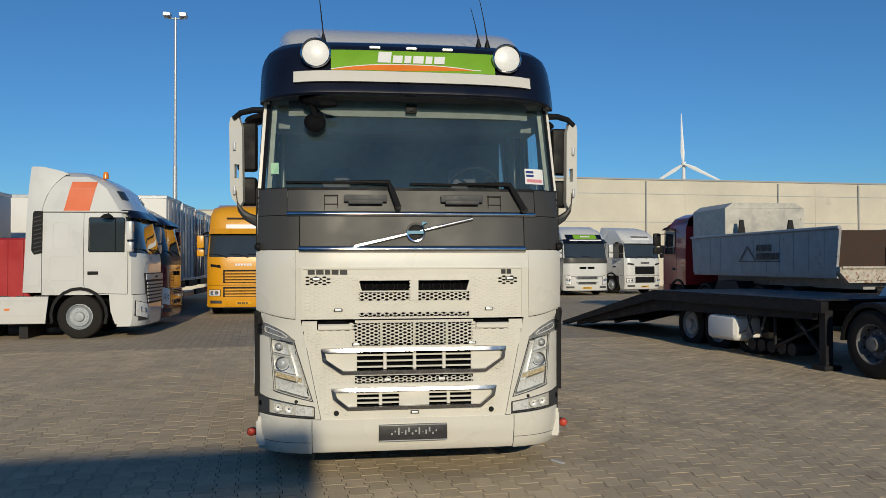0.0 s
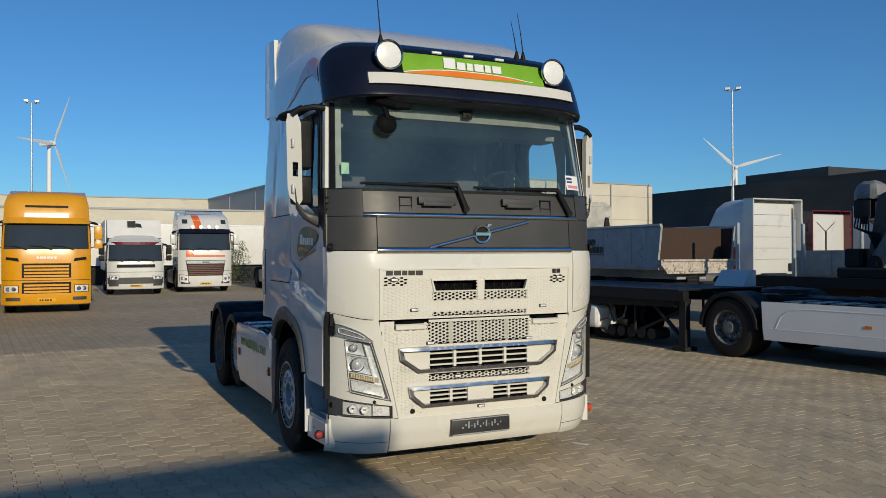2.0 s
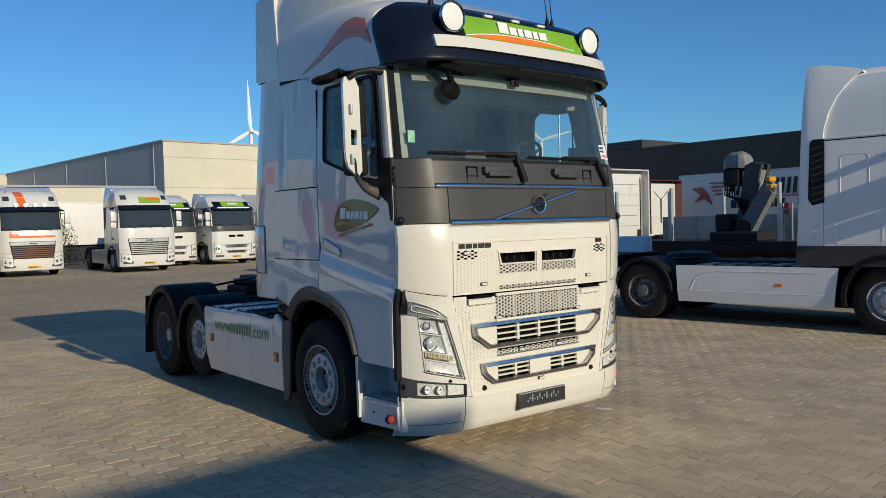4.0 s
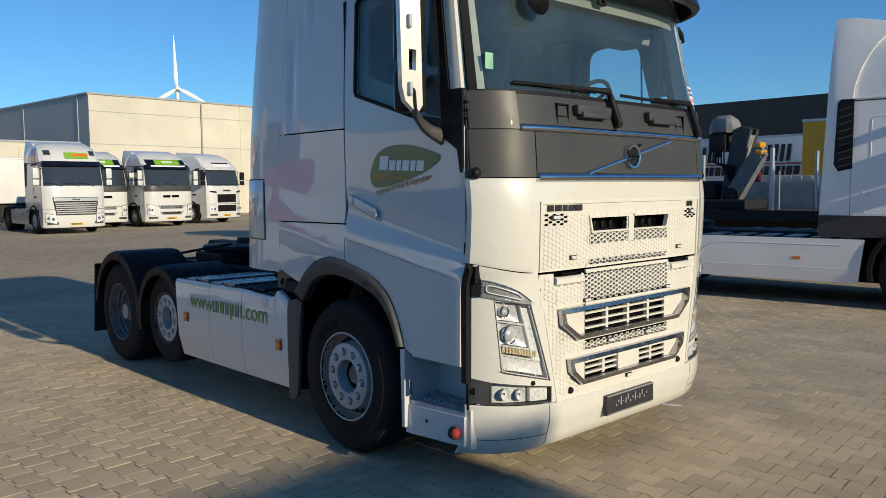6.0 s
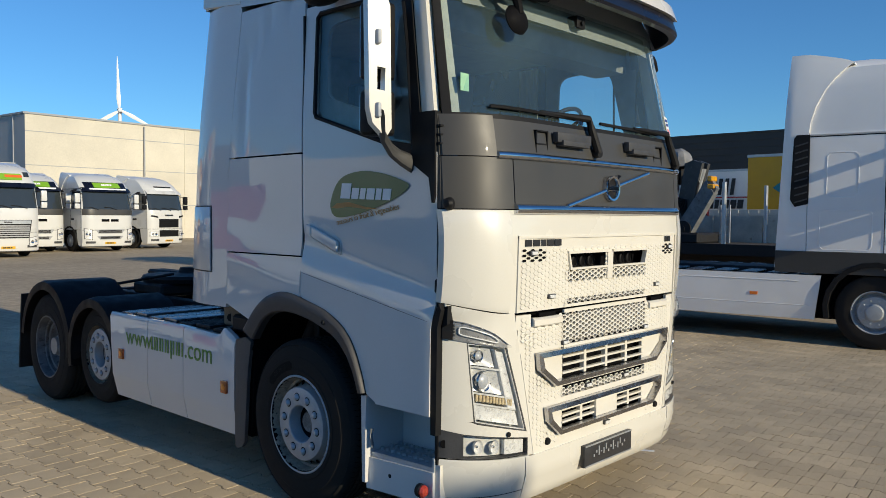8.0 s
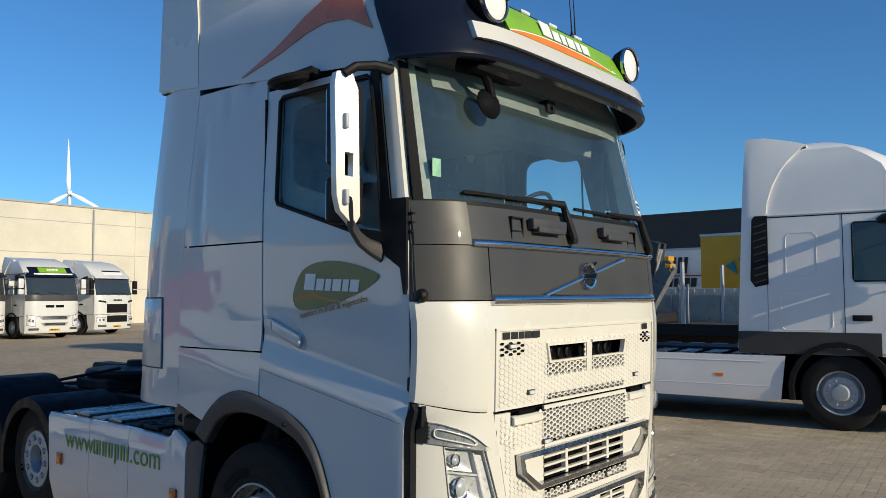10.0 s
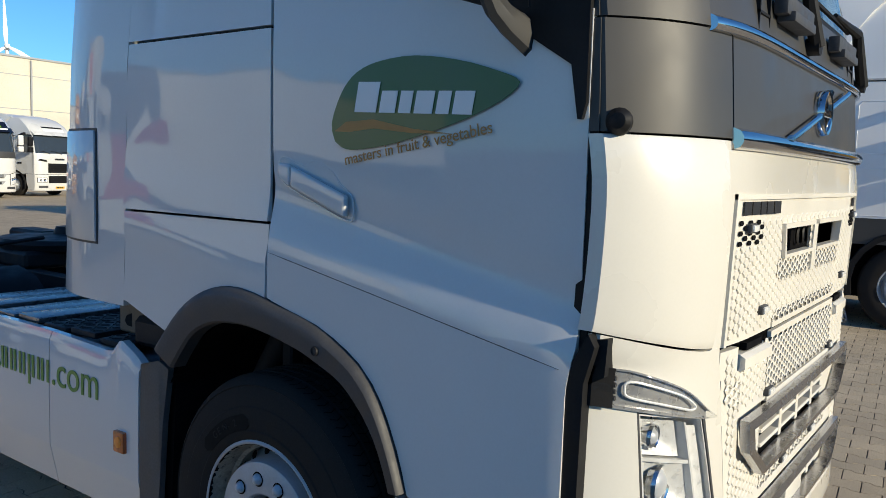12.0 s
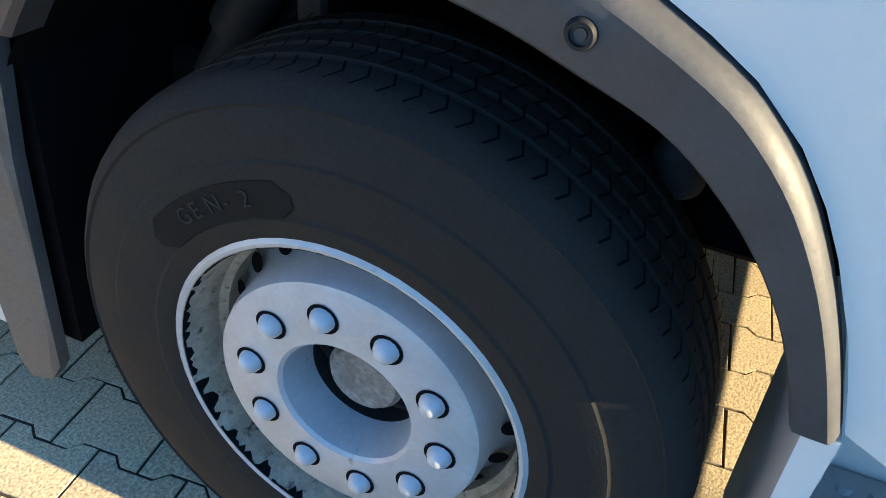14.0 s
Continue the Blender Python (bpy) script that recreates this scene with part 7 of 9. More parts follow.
def cab_truck(name, label, group="parked trucks", H=3.75, L=2.25, W=1.245, body=FAR_WHITE, lower=None, screen=(2.0, 2.86), style="daf",
              side_mark=None, sign=None, mirror_mat=None, spoiler=True, chassis=True, beacon=False, roof_lamps=False, plate=True, wheelbase=4.0, rear_axles=(4.0,), stripe=None, skirt=True, roof_slope=0.55, slat=None):
    """A forward-control truck, its front at y = 0 looking to -y."""
    root = thing(name, label, "truck", group)
    lower = lower or body
    mirror_mat = mirror_mat or body
    s0, s1 = screen
    ff = curve([(0.25, 0.06), (0.4, 0.0), (s0 - 0.15, 0.0), (s0, 0.03), (s1, 0.22), (s1 + 0.12, 0.26), (H - 0.35, 0.30 + roof_slope * 0.55), (H - 0.12, 0.45 + roof_slope), (H, 0.75 + roof_slope)])
    ww = curve([(0.25, W - 0.02), (0.5, W), (s0, W), (s1, W - 0.03), (H - 0.4, W - 0.06), (H - 0.12, W - 0.14), (H, W - 0.35)])

    def G(x, z):
        return ff(z) + 0.26 * min(abs(x) / ww(z), 1) ** 6

    def outline(z, z_lo):
        w = ww(z)
        pts = []
        for k in range(25):
            x = -w + 2 * w * k / 24
            pts.append((x, G(x, z), z))
        return pts + [(w, L, z), (-w, L, z)]

    def loft(bm, zs):
        rows = [[bm.verts.new(p) for p in outline(z, zs[0])] for z in zs]
        for a, b in zip(rows, rows[1:]):
            n = len(a)
            for k in range(n):
                bm.faces.new((a[k], a[(k + 1) % n], b[(k + 1) % n], b[k]))
        bm.faces.new(rows[0][::-1])
        bm.faces.new(rows[-1])

    bm = B()
    loft(bm, [1.02, 1.4, s0 - 0.2, s0, 2.2, 2.5, s1, s1 + 0.12, s1 + 0.3, H - 0.4, H - 0.25, H - 0.12, H - 0.05, H])
    cab = part("cab", bm, body, root, angle=30)
    bm = B()
    # lower front: bumper with corners, behind it the wheel opening
    sheet(bm, [0.27, 0.30, 0.36, 0.6, 0.85, 1.015], -W + 0.01, W - 0.01, lambda x, z: (x, G(x, z) - 0.02, z), 26, (0, 0.30, 0))
    for s in SIDES:
        side_prism(bm, [(0.26, 0.30), (0.62, 0.33), (0.72, 0.62), (0.76, 1.02), (0.26, 1.02)], s * (W - 0.30), s * (W - 0.004))
    part("bumper", bm, lower, root)
    # screen and side windows
    bm = B()
    sheet(bm, steps(s0, s1, 6), lambda z: -ww(z) + 0.06, lambda z: ww(z) - 0.06, lambda x, z: (x, G(x, z) - 0.010, z), 20, (0, 0.02, 0))
    part("windscreen", bm, DARK_GLASS, root)
    for s in SIDES:
        bm = B()
        sheet(bm, steps(s0 + 0.03, s1 - 0.03, 3), lambda z: 0.42, lambda z: 1.20, lambda y, z, s=s: (s * (ww(z) + 0.006), y, z), 6, (-s * 0.02, 0, 0))
        part("side_window", bm, DARK_GLASS, root)
        bm = B()
        zd = s1 + 0.10
        tube(bm, [(s * (ww(z) - 0.002), y, z) for y, z in ((1.33, zd), (1.33, s0), (1.33, 1.25), (1.22, 1.06), (0.36, 1.03))], 0.007, 5)
        tube(bm, [(s * (ww(z) - 0.002), 0.335, z) for z in (1.03, 1.5, s0, s1)], 0.007, 5)
        part("door_seam", bm, BLACK, root)
        if style in ("daf", "volvo"):
            bm = B()
            sheet(bm, [zd, zd + 0.02, zd + 0.03], 0.34, L - 0.01, lambda y, z, s=s: (s * (ww(z) + (0.016 if z > zd + 0.01 else 0.002)), y, z), 8, (-s * 0.03, 0, 0))
            part("roof_shell_edge", bm, body, root)
            bm = B()
            sheet(bm, [zd - 0.014, zd], 0.34, L - 0.01, lambda y, z, s=s: (s * (ww(z) + 0.003), y, z), 6, (-s * 0.02, 0, 0))
            part("roof_seam", bm, BLACK, root)
            for y0, y1, z0, z1 in ((1.48, L - 0.16, 1.36, 1.92), (1.66, L - 0.24, 2.10, 2.72)):
                rr = 0.05
                loop = [(y0 + rr, z0), (y1 - rr, z0), (y1, z0 + rr), (y1, z1 - rr), (y1 - rr, z1), (y0 + rr, z1), (y0, z1 - rr), (y0, z0 + rr), (y0 + rr, z0)]
                bm = B()
                tube(bm, [(s * (ww(z) - 0.002), y, z) for y, z in loop], 0.0075, 5)
                part("panel_crease", bm, body, root)
        bm = B()
        box(bm, s * W - 0.02, s * W + 0.012, 1.0, 1.24, 1.49, 1.57, 0.012, 2)
        part("door_handle", bm, BLACK, root)
        bm = B()
        tube(bm, [(s * (ww(z) + 0.004), y, z) for y, z in ((0.42, s0 + 0.03), (1.20, s0 + 0.03), (1.215, s0 + 0.06), (1.215, s1 - 0.06), (1.19, s1 - 0.03), (0.45, s1 - 0.03), (0.42, s1 - 0.06), (0.42, s0 + 0.03))], 0.012, 5)
        tube(bm, [(s * (ww(z) + 0.006), 0.62, z) for z in (s0 + 0.03, s1 - 0.03)], 0.010, 5)
        part("window_seal", bm, BLACK, root)
        bm = B()
        lathe(bm, [(0, 0.08), (0.06, 0.07), (0.13, 0.02), (0.14, 0)], (s * (W + 0.11), 0.78, s1 - 0.02), (s * 0.2, 0, 1), 16)
        tube(bm, [(s * (W - 0.04), 0.78, s1 + 0.07), (s * (W + 0.10), 0.78, s1 + 0.04)], 0.02, 5)
        part("kerb_mirror", bm, BLACK, root)
        # mirrors
        bm = B()
        x0, x1 = sorted((s * (W + 0.10), s * (W + 0.34)))
        box(bm, x0, x1, 0.16, 0.30, s0 + 0.30, s0 + 0.74, 0.05, 2)
        box(bm, x0, x1, 0.16, 0.30, s0 + 0.02, s0 + 0.26, 0.04, 2)
        mir = part("side_mirror", bm, mirror_mat, root)
        bm = B()
        tube(bm, [(s * (W - 0.05), 0.32, s0 + 0.72), (s * (W + 0.12), 0.30, s0 + 0.70), (s * (W + 0.12), 0.30, s0 + 0.08), (s * (W - 0.05), 0.32, s0 + 0.02)], 0.02, 6)
        part("mirror_arm", bm, BLACK, mir)
        # wheel arch
        bm = B()
        ring = []
        for k in range(13):
            t = radians(200 - 215 * k / 12)
            ring.append([bm.verts.new((s * x, 1.42 + r * math.cos(t), 0.55 + r * math.sin(t))) for x, r in ((W - 0.01, 0.66), (W + 0.03, 0.65), (W + 0.03, 0.585), (W - 0.3, 0.575))])
        for a, b in zip(ring, ring[1:]):
            for k in range(3):
                bm.faces.new((a[k], a[k + 1], b[k + 1], b[k]))
        part("wheel_arch", bm, BLACK, root)
        far_wheel(root, s, (s * (W - 0.02), 1.42, 0.51))
    # dark recess for the wheels under the cab
    bm = B()
    box(bm, -W + 0.3, W - 0.3, 0.45, L + 0.1, 0.35, 1.02)
    part("underbody", bm, DARK, root)
    # style of the front
    if style == "daf":
        gx, gz0, gz1 = 0.80, 0.78, 1.52
        bm = B()
        sheet(bm, steps(gz0, gz1, 5), lambda z: -gx - 0.12 * (z - gz0) / (gz1 - gz0), lambda z: gx + 0.12 * (z - gz0) / (gz1 - gz0), lambda x, z: (x, G(x, z) - 0.028, z), 12, (0, 0.03, 0))
        gr = part("grille", bm, BLACK, root)
        for k in range(6):
            z = gz0 + 0.05 + k * 0.085
            hw = gx - 0.03 + 0.10 * (z - gz0) / (gz1 - gz0)
            bm = B()
            sheet(bm, [z, z + 0.012, z + 0.042, z + 0.05], -hw, hw, lambda x, q: (x, G(x, q) - 0.05, q), 10, (0, 0.02, 0))
            part("slat", bm, slat or STEEL, gr)
        bm = B()
        sheet(bm, [gz1 - 0.16, gz1 - 0.02], -0.88, 0.88, lambda x, z: (x, G(x, z) - 0.045, z), 12, (0, 0.03, 0))
        part("badge_bar", bm, RIM, gr)
        bm = B()
        bars(bm, [0.09, 0.09, 0.08], 0.055, 0.02, Matrix(((1, 0, 0, -0.15), (0, 0, -1, -0.047), (0, 1, 0, gz1 - 0.12), (0, 0, 0, 1))))
        part("badge", bm, LETTER_BLACK, gr)
        lamps = (0.80, 1.18, 0.52, 0.86)
    elif style == "scania":
        gr = None
        for z0, n, hw in ((1.10, 4, 0.62), (0.62, 3, 0.62)):
            bm = B()
            sheet(bm, [z0, z0 + 0.10 * n + 0.04], -hw - 0.06, hw + 0.06, lambda x, z: (x, G(x, z) - 0.026, z), 10, (0, 0.03, 0))
            gr = part("grille", bm, BLACK, root)
            for k in range(n):
                z = z0 + 0.02 + 0.10 * k
                bm = B()
                sheet(bm, [z, z + 0.02, z + 0.055, z + 0.062], -hw, hw, lambda x, q: (x, G(x, q) - 0.06, q), 10, (0, 0.02, 0))
                part("slat", bm, slat or body, gr)
        bm = B()
        bars(bm, [0.075] * 6, 0.075, 0.02, Matrix(((1, 0, 0, -0.28), (0, 0, -1, -0.035), (0, 1, 0, s0 - 0.30), (0, 0, 0, 1))))
        part("badge", bm, SIGN_WHITE if body is YELLOW else LETTER_BLACK, root)
        for s in SIDES:
            bm = B()
            prism(bm, [(s * 0.75, G(0.75, 1.62) - 0.03, 1.60), (s * 1.12, G(1.12, 1.62) - 0.05, 1.66), (s * 1.10, G(1.1, 1.7) - 0.05, 1.74), (s * 0.78, G(0.78, 1.7) - 0.03, 1.70)], (0, 0.05, 0))
            part("air_slot", bm, BLACK, root)
        lamps = (0.78, 1.16, 0.66, 0.86)
    elif style == "volvo":
        bm = B()
        sheet(bm, steps(1.72, s0 + 0.01, 3), -W + 0.005, W - 0.005, lambda x, z: (x, G(x, z) - 0.010, z), 20, (0, 0.03, 0))
        part("dark_band", bm, GREY_PANEL, root)
        for z0, z1, hw in ((0.86, 1.05, 0.72), (0.58, 0.74, 0.64)):
            bm = B()
            sheet(bm, [z0, z0 + 0.02, z1 - 0.02, z1], lambda z: -hw if z > z0 + 0.05 else -hw + 0.12, lambda z: hw if z > z0 + 0.05 else hw - 0.12, lambda x, z: (x, G(x, z) - 0.032, z), 10, (0, 0.03, 0))
            gr = part("grille", bm, STEEL, root)
            for k in range(3):
                z = z0 + 0.035 + k * (z1 - z0 - 0.05) / 3
                bm = B()
                sheet(bm, [z, z + 0.03], -hw + 0.16, hw - 0.16, lambda x, q: (x, G(x, q) - 0.036, q), 8, (0, 0.01, 0))
                part("slot", bm, DARK, gr)
        bm = B()
        for s in SIDES:
            sheet(bm, [1.42, 1.54], s * 0.04 if s > 0 else -0.42, s * 0.42 if s > 0 else -0.04, lambda x, z: (x, G(x, z) - 0.008, z), 4, (0, 0.02, 0))
        part("slot_panel", bm, DARK, root)
        lamps = (0.88, 1.17, 0.64, 1.10)
    else:
        bm = B()
        sheet(bm, [1.22, 1.36], -0.80, 0.80, lambda x, z: (x, G(x, z) - 0.012, z), 10, (0, 0.03, 0))
        part("grille", bm, BLACK, root)
        bm = B()
        sheet(bm, [0.50, 0.78], -W + 0.02, W - 0.02, lambda x, z: (x, G(x, z) - 0.034, z), 16, (0, 0.03, 0))
        part("bumper_band", bm, GREY_PLASTIC, root)
        lamps = (0.72, 1.08, 0.70, 0.86)
    # seam between cab and bumper, dark lip under the bumper
    bm = B()
    sheet(bm, [1.012, 1.028], -W + 0.02, W - 0.02, lambda x, z: (x, G(x, z) - 0.023, z), 20, (0, 0.02, 0))
    part("front_seam", bm, BLACK, root)
    bm = B()
    sheet(bm, [0.245, 0.285], -W + 0.06, W - 0.06, lambda x, z: (x, G(x, z) - 0.016, z), 20, (0, 0.05, 0))
    part("bumper_lip", bm, GREY_PLASTIC, root)
    for s in SIDES:
        x0, x1, z0, z1 = lamps
        rise = 0.22 if style in ("daf", "volvo") else 0.0
        bm = B()
        sheet(bm, steps(z0 - 0.015, z1 + 0.015, 2), x0 - 0.02, x1 + 0.015, lambda x, z, s=s: (s * x, G(x, z) - 0.028, z + rise * (x - x1)), 5, (0, 0.05, 0))
        part("lamp_seal", bm, BLACK, root)
        bm = B()
        sheet(bm, steps(z0, z1, 2), x0, x1, lambda x, z, s=s: (s * x, G(x, z) - 0.034, z + rise * (x - x1)), 5, (0, 0.05, 0))
        lp = part("headlamp", bm, REFLECTOR, root)
        bm = B()
        for k in range(2):
            xx = x0 + (x1 - x0) * (0.3 + 0.4 * k)
            zz = (z0 + z1) / 2
            lathe(bm, [(0.0, 0.0), (0.05, -0.01), (0.062, -0.02), (0.066, 0.0)], (s * xx, G(xx, zz) - 0.036, zz + rise * (xx - x1)), (0, 1, 0), 14)
        part("bulb", bm, CHROME, lp)
        bm = B()
        sheet(bm, [0.40, 0.50], 0.72, 1.12, lambda x, z, s=s: (s * x, G(x, z) - 0.026, z), 5, (0, 0.05, 0))
        part("fog_lamp", bm, GREY_PLASTIC, root)
    # wipers and visor
    for x in (-0.55, 0.15, 0.75) if style != "volvo" else (-0.55, 0.35):
        bm = B()
        tube(bm, [(x, G(x, s0) - 0.03, s0 - 0.02), (x - 0.30, G(x - 0.3, s0 + 0.08) - 0.03, s0 + 0.08), (x - 0.62, G(x - 0.62, s0 + 0.10) - 0.025, s0 + 0.10)], 0.014, 5)
        part("wiper", bm, BLACK, root)
    if style in ("daf", "scania", "volvo"):
        bm = B()
        zt = s1 + 0.10
        sheet(bm, [s1 - 0.03, s1, s1 + 0.05, zt + 0.06], -W + 0.05, W - 0.05, lambda x, z: (x, G(x, z) - 0.16 + 0.6 * (z - s1), z), 16, (0, 0.04, 0))
        part("sun_visor", bm, NAVY if style != "scania" else body, root)
    if style == "volvo":
        bm = B()
        sheet(bm, [s1 + 0.16, s1 + 0.42], -1.02, 1.02, lambda x, z: (x, G(x, z) - 0.02, z), 14, (0, 0.03, 0))
        part("roof_front", bm, NAVY, root)
    if sign:
        zz = s1 + (0.24 if style == "volvo" else 0.38)
        bm = B()
        sheet(bm, [zz - 0.10, zz + 0.16], -0.62 if style != "daf" else -0.25, 0.68, lambda x, z: (x, G(x, z) - 0.045, z), 8, (0, 0.03, 0))
        sg = part("roof_sign", bm, sign, root)
        bm = B()
        if style == "volvo":
            bars(bm, [0.09, 0.07, 0.05, 0.08, 0.05, 0.08], 0.09, 0.02, Matrix(((1, 0, 0, -0.25), (0, 0.5, -0.86, G(0, zz) - 0.05), (0, 0.86, 0.5, zz + 0.02), (0, 0, 0, 1))))
            part("sign_lettering", bm, SIGN_WHITE, sg)
        else:
            sheet(bm, [zz, zz + 0.11], 0.05, 0.70, lambda x, z: (x, G(x, z) - 0.052, z), 6, (0, 0.01, 0))
            part("sign_panel", bm, ORANGE_PAINT, sg)
        if style == "volvo":
            bm = B()
            sheet(bm, [s1 + 0.05, s1 + 0.13], -0.9, 0.9, lambda x, z: (x, G(x, z) - 0.12, z), 10, (0, 0.03, 0))
            part("visor_strip", bm, SIGN_WHITE, root)
    if style == "scania":
        bm = B()
        sheet(bm, [s1 + 0.16, s1 + 0.30], -0.62, 0.62, lambda x, z: (x, G(x, z) - 0.02, z), 8, (0, 0.03, 0))
        part("name_board", bm, SIGN_WHITE, root)
        bm = B()
        sheet(bm, [H - 0.52, H - 0.46], -0.6, 0.6, lambda x, z: (x, G(x, z) - 0.03, z), 8, (0, 0.05, 0))
        part("roof_slot", bm, BLACK, root)
    if style == "daf":
        for s in SIDES:
            bm = B()
            z0 = s1 + 0.42
            sheet(bm, [z0, z0 + 0.20], 0.78, 1.02, lambda x, z, s=s: (s * x, G(x, z) - 0.03, z), 4, (0, 0.06, 0))
            part("roof_corner_lamp", bm, DARK_GLASS, root)
    if roof_lamps:
        for x in (-0.56, -0.19, 0.19, 0.56):
            bm = B()
            zz = s1 + 0.24
            lathe(bm, [(0, 0.09), (0.07, 0.07), (0.10, 0.0), (0.095, -0.01)], (x, G(x, zz) - 0.12, zz), (0, 1, 0), 16)
            sp = part("spotlight", bm, CHROME, root)
            bm = B()
            lathe(bm, [(0, -0.014), (0.093, -0.008)], (x, G(x, zz) - 0.12, zz), (0, 1, 0), 16)
            part("lens", bm, REFLECTOR, sp)
        bm = B()
        tube(bm, [(-0.85, 0.62, H - 0.1), (-0.85, 0.60, H + 0.03), (0.85, 0.60, H + 0.03), (0.85, 0.62, H - 0.1)], 0.025, 6)
        part("roof_bar", bm, CHROME, root)
    if beacon:
        bm = B()
        lathe(bm, [(0, 0.17), (0.05, 0.16), (0.065, 0.10), (0.07, 0.0)], (-0.72, 0.98, H - 0.12), (0, 0, 1), 14)
        part("beacon", bm, AMBER, root)
    if stripe is not None:
        bm = B()
        sheet(bm, steps(s1 + 0.16, H - 0.16, 4), lambda z: -0.62 + (H - z) * 0.22, lambda z: -0.28 + (H - z) * 0.22, lambda x, z: (x, G(x, z) - 0.012, z), 3, (0, 0.02, 0))
        part("stripe", bm, stripe, root)
        bm = B()
        sheet(bm, [s0 - 0.32, s0 - 0.24], -0.9, 0.9, lambda x, z: (x, G(x, z) - 0.012, z), 10, (0, 0.02, 0))
        part("stripe", bm, stripe, root)
        bm = B()
        sheet(bm, steps(s0 - 0.25, s0 - 0.02, 2), lambda z: -0.9, lambda z: -0.50 - (z - s0 + 0.25) * 0.8, lambda x, z: (x, G(x, z) - 0.012, z), 4, (0, 0.02, 0))
        part("stripe", bm, stripe, root)
    if side_mark is not None:
        for s in SIDES:
            bm = B()
            sheet(bm, steps(s1 + 0.12, H - 0.24, 3), lambda z: 0.98 + (H - z) * 0.25, lambda z: 1.55 + (H - z) * 0.25, lambda y, z, s=s: (s * (ww(z) + 0.012), y, z), 3, (-s * 0.02, 0, 0))
            part("roof_flash", bm, side_mark, root)
    if spoiler:
        bm = B()
        def hood(y):
            return H - 0.06 + 0.17 * min(1, max(0, (y - L + 0.55) / 0.6)) ** 0.7

        for s in SIDES:
            sheet(bm, [0, 0.2, 0.4, 0.6, 0.68, 0.76, 0.84, 0.9, 0.95, 0.98, 1.0], lambda q: L + 0.012 - 0.55 * max(0, (q - 0.6) / 0.4) ** 2, lambda q: L + 0.44 - 0.16 * q,
                  lambda y, q, s=s: (s * (W - 0.004 - 0.13 * max(0, (q - 0.62) / 0.38) ** 2.2 - 0.06 * max(0, (y - L - 0.2) / 0.25) ** 2), y, 1.08 + (hood(y) - 1.08) * q), 10, (-s * 0.03, 0, 0))
        sheet(bm, [-W + 0.135, 0.0, W - 0.135], L - 0.54, L + 0.28, lambda y, x: (x, y, hood(y) - 0.002), 10, (0, 0, -0.03))
        part("air_deflector", bm, body, root)
        for s in SIDES:
            bm = B()
            side_prism(bm, [(L - 0.01, 2.0), (L + 0.17, 1.96), (L + 0.235, 2.06), (L + 0.20, 2.93), (L + 0.16, 2.98), (L - 0.01, 2.98)], s * (W - 0.025), s * (W + 0.004))
            v = part("intake_vent", bm, BLACK, root)
            bm = B()
            for k in range(9):
                z = 2.06 + 0.10 * k
                prism(bm, [(s * (W + 0.005), L + 0.01, z), (s * (W + 0.005), L + 0.18, z - 0.05), (s * (W + 0.005), L + 0.18, z - 0.03), (s * (W + 0.005), L + 0.01, z + 0.02)], (s * 0.010, 0, 0))
            part("vent_louvres", bm, GREY_PLASTIC, v)
    if chassis:
        end = max(rear_axles) + 1.42 + 0.75
        bm = B()
        for s in SIDES:
            box(bm, min(s * 0.36, s * 0.44), max(s * 0.36, s * 0.44), 1.0, end, 0.72, 1.0)
        box(bm, -0.45, 0.45, 2.4, end - 0.3, 0.90, 1.04, 0.02)
        part("chassis_frame", bm, IRON, root)
        bm = B()
        lathe(bm, [(0.0, 0.05), (0.42, 0.0), (0.44, -0.06), (0.0, -0.08)], (0, max(rear_axles) + 1.1, 1.16), (0, 0, 1), 20)
        part("fifth_wheel", bm, IRON, root)
        for ya in rear_axles:
            for s in SIDES:
                far_wheel(root, s, (s * (W - 0.02), 1.42 + ya, 0.51), dual=True, paint=RIM_DARK)
                bm = B()
                ring = []
                for k in range(13):
                    t = radians(180 * k / 12)
                    ring.append([bm.verts.new((s * x, 1.42 + ya + r * math.cos(t), 0.52 + r * math.sin(t))) for x, r in ((0.60, 0.61), (W - 0.03, 0.61), (W, 0.59), (W, 0.53), (0.60, 0.59))])
                for a, b in zip(ring, ring[1:]):
                    for k in range(4):
                        bm.faces.new((a[k], a[k + 1], b[k + 1], b[k]))
                part("mudguard", bm, BLACK, root)
        if skirt:
            for s in SIDES:
                y0, y1 = 2.10, min(rear_axles) + 1.42 - 0.68
                bm = B()
                sheet(bm, [0.36, 0.37, 0.50, 0.54, 0.95, 0.99], lambda z: y0 + (0.12 * (0.99 - z)), lambda z: y1 - 0.05 * (0.99 - z), lambda y, z, s=s: (s * (W - 0.03 * max(0, (0.54 - z) / 0.24)), y, z), 8, (-s * 0.03, 0, 0))
                sk = part("side_skirt", bm, lower, root)
                bm = B()
                sheet(bm, [0.67, 0.715], y0 + 0.85, y0 + 0.96, lambda y, z, s=s: (s * (W + 0.006), y, z), 2, (-s * 0.01, 0, 0))
                part("side_marker", bm, ORANGE, sk)
                bm = B()
                tube(bm, [(s * (W - 0.001), y, z) for y, z in ((y0 + 0.3, 0.90), (y1 - 0.75, 0.90), (y1 - 0.5, 0.86), (y1 - 0.36, 0.76), (y1 - 0.26, 0.56))], 0.008, 6)
                tube(bm, [(s * (W - 0.001), y, 0.555) for y in (y0 + 0.1, y1 - 0.1)], 0.006, 6)
                part("skirt_crease", bm, lower, sk)
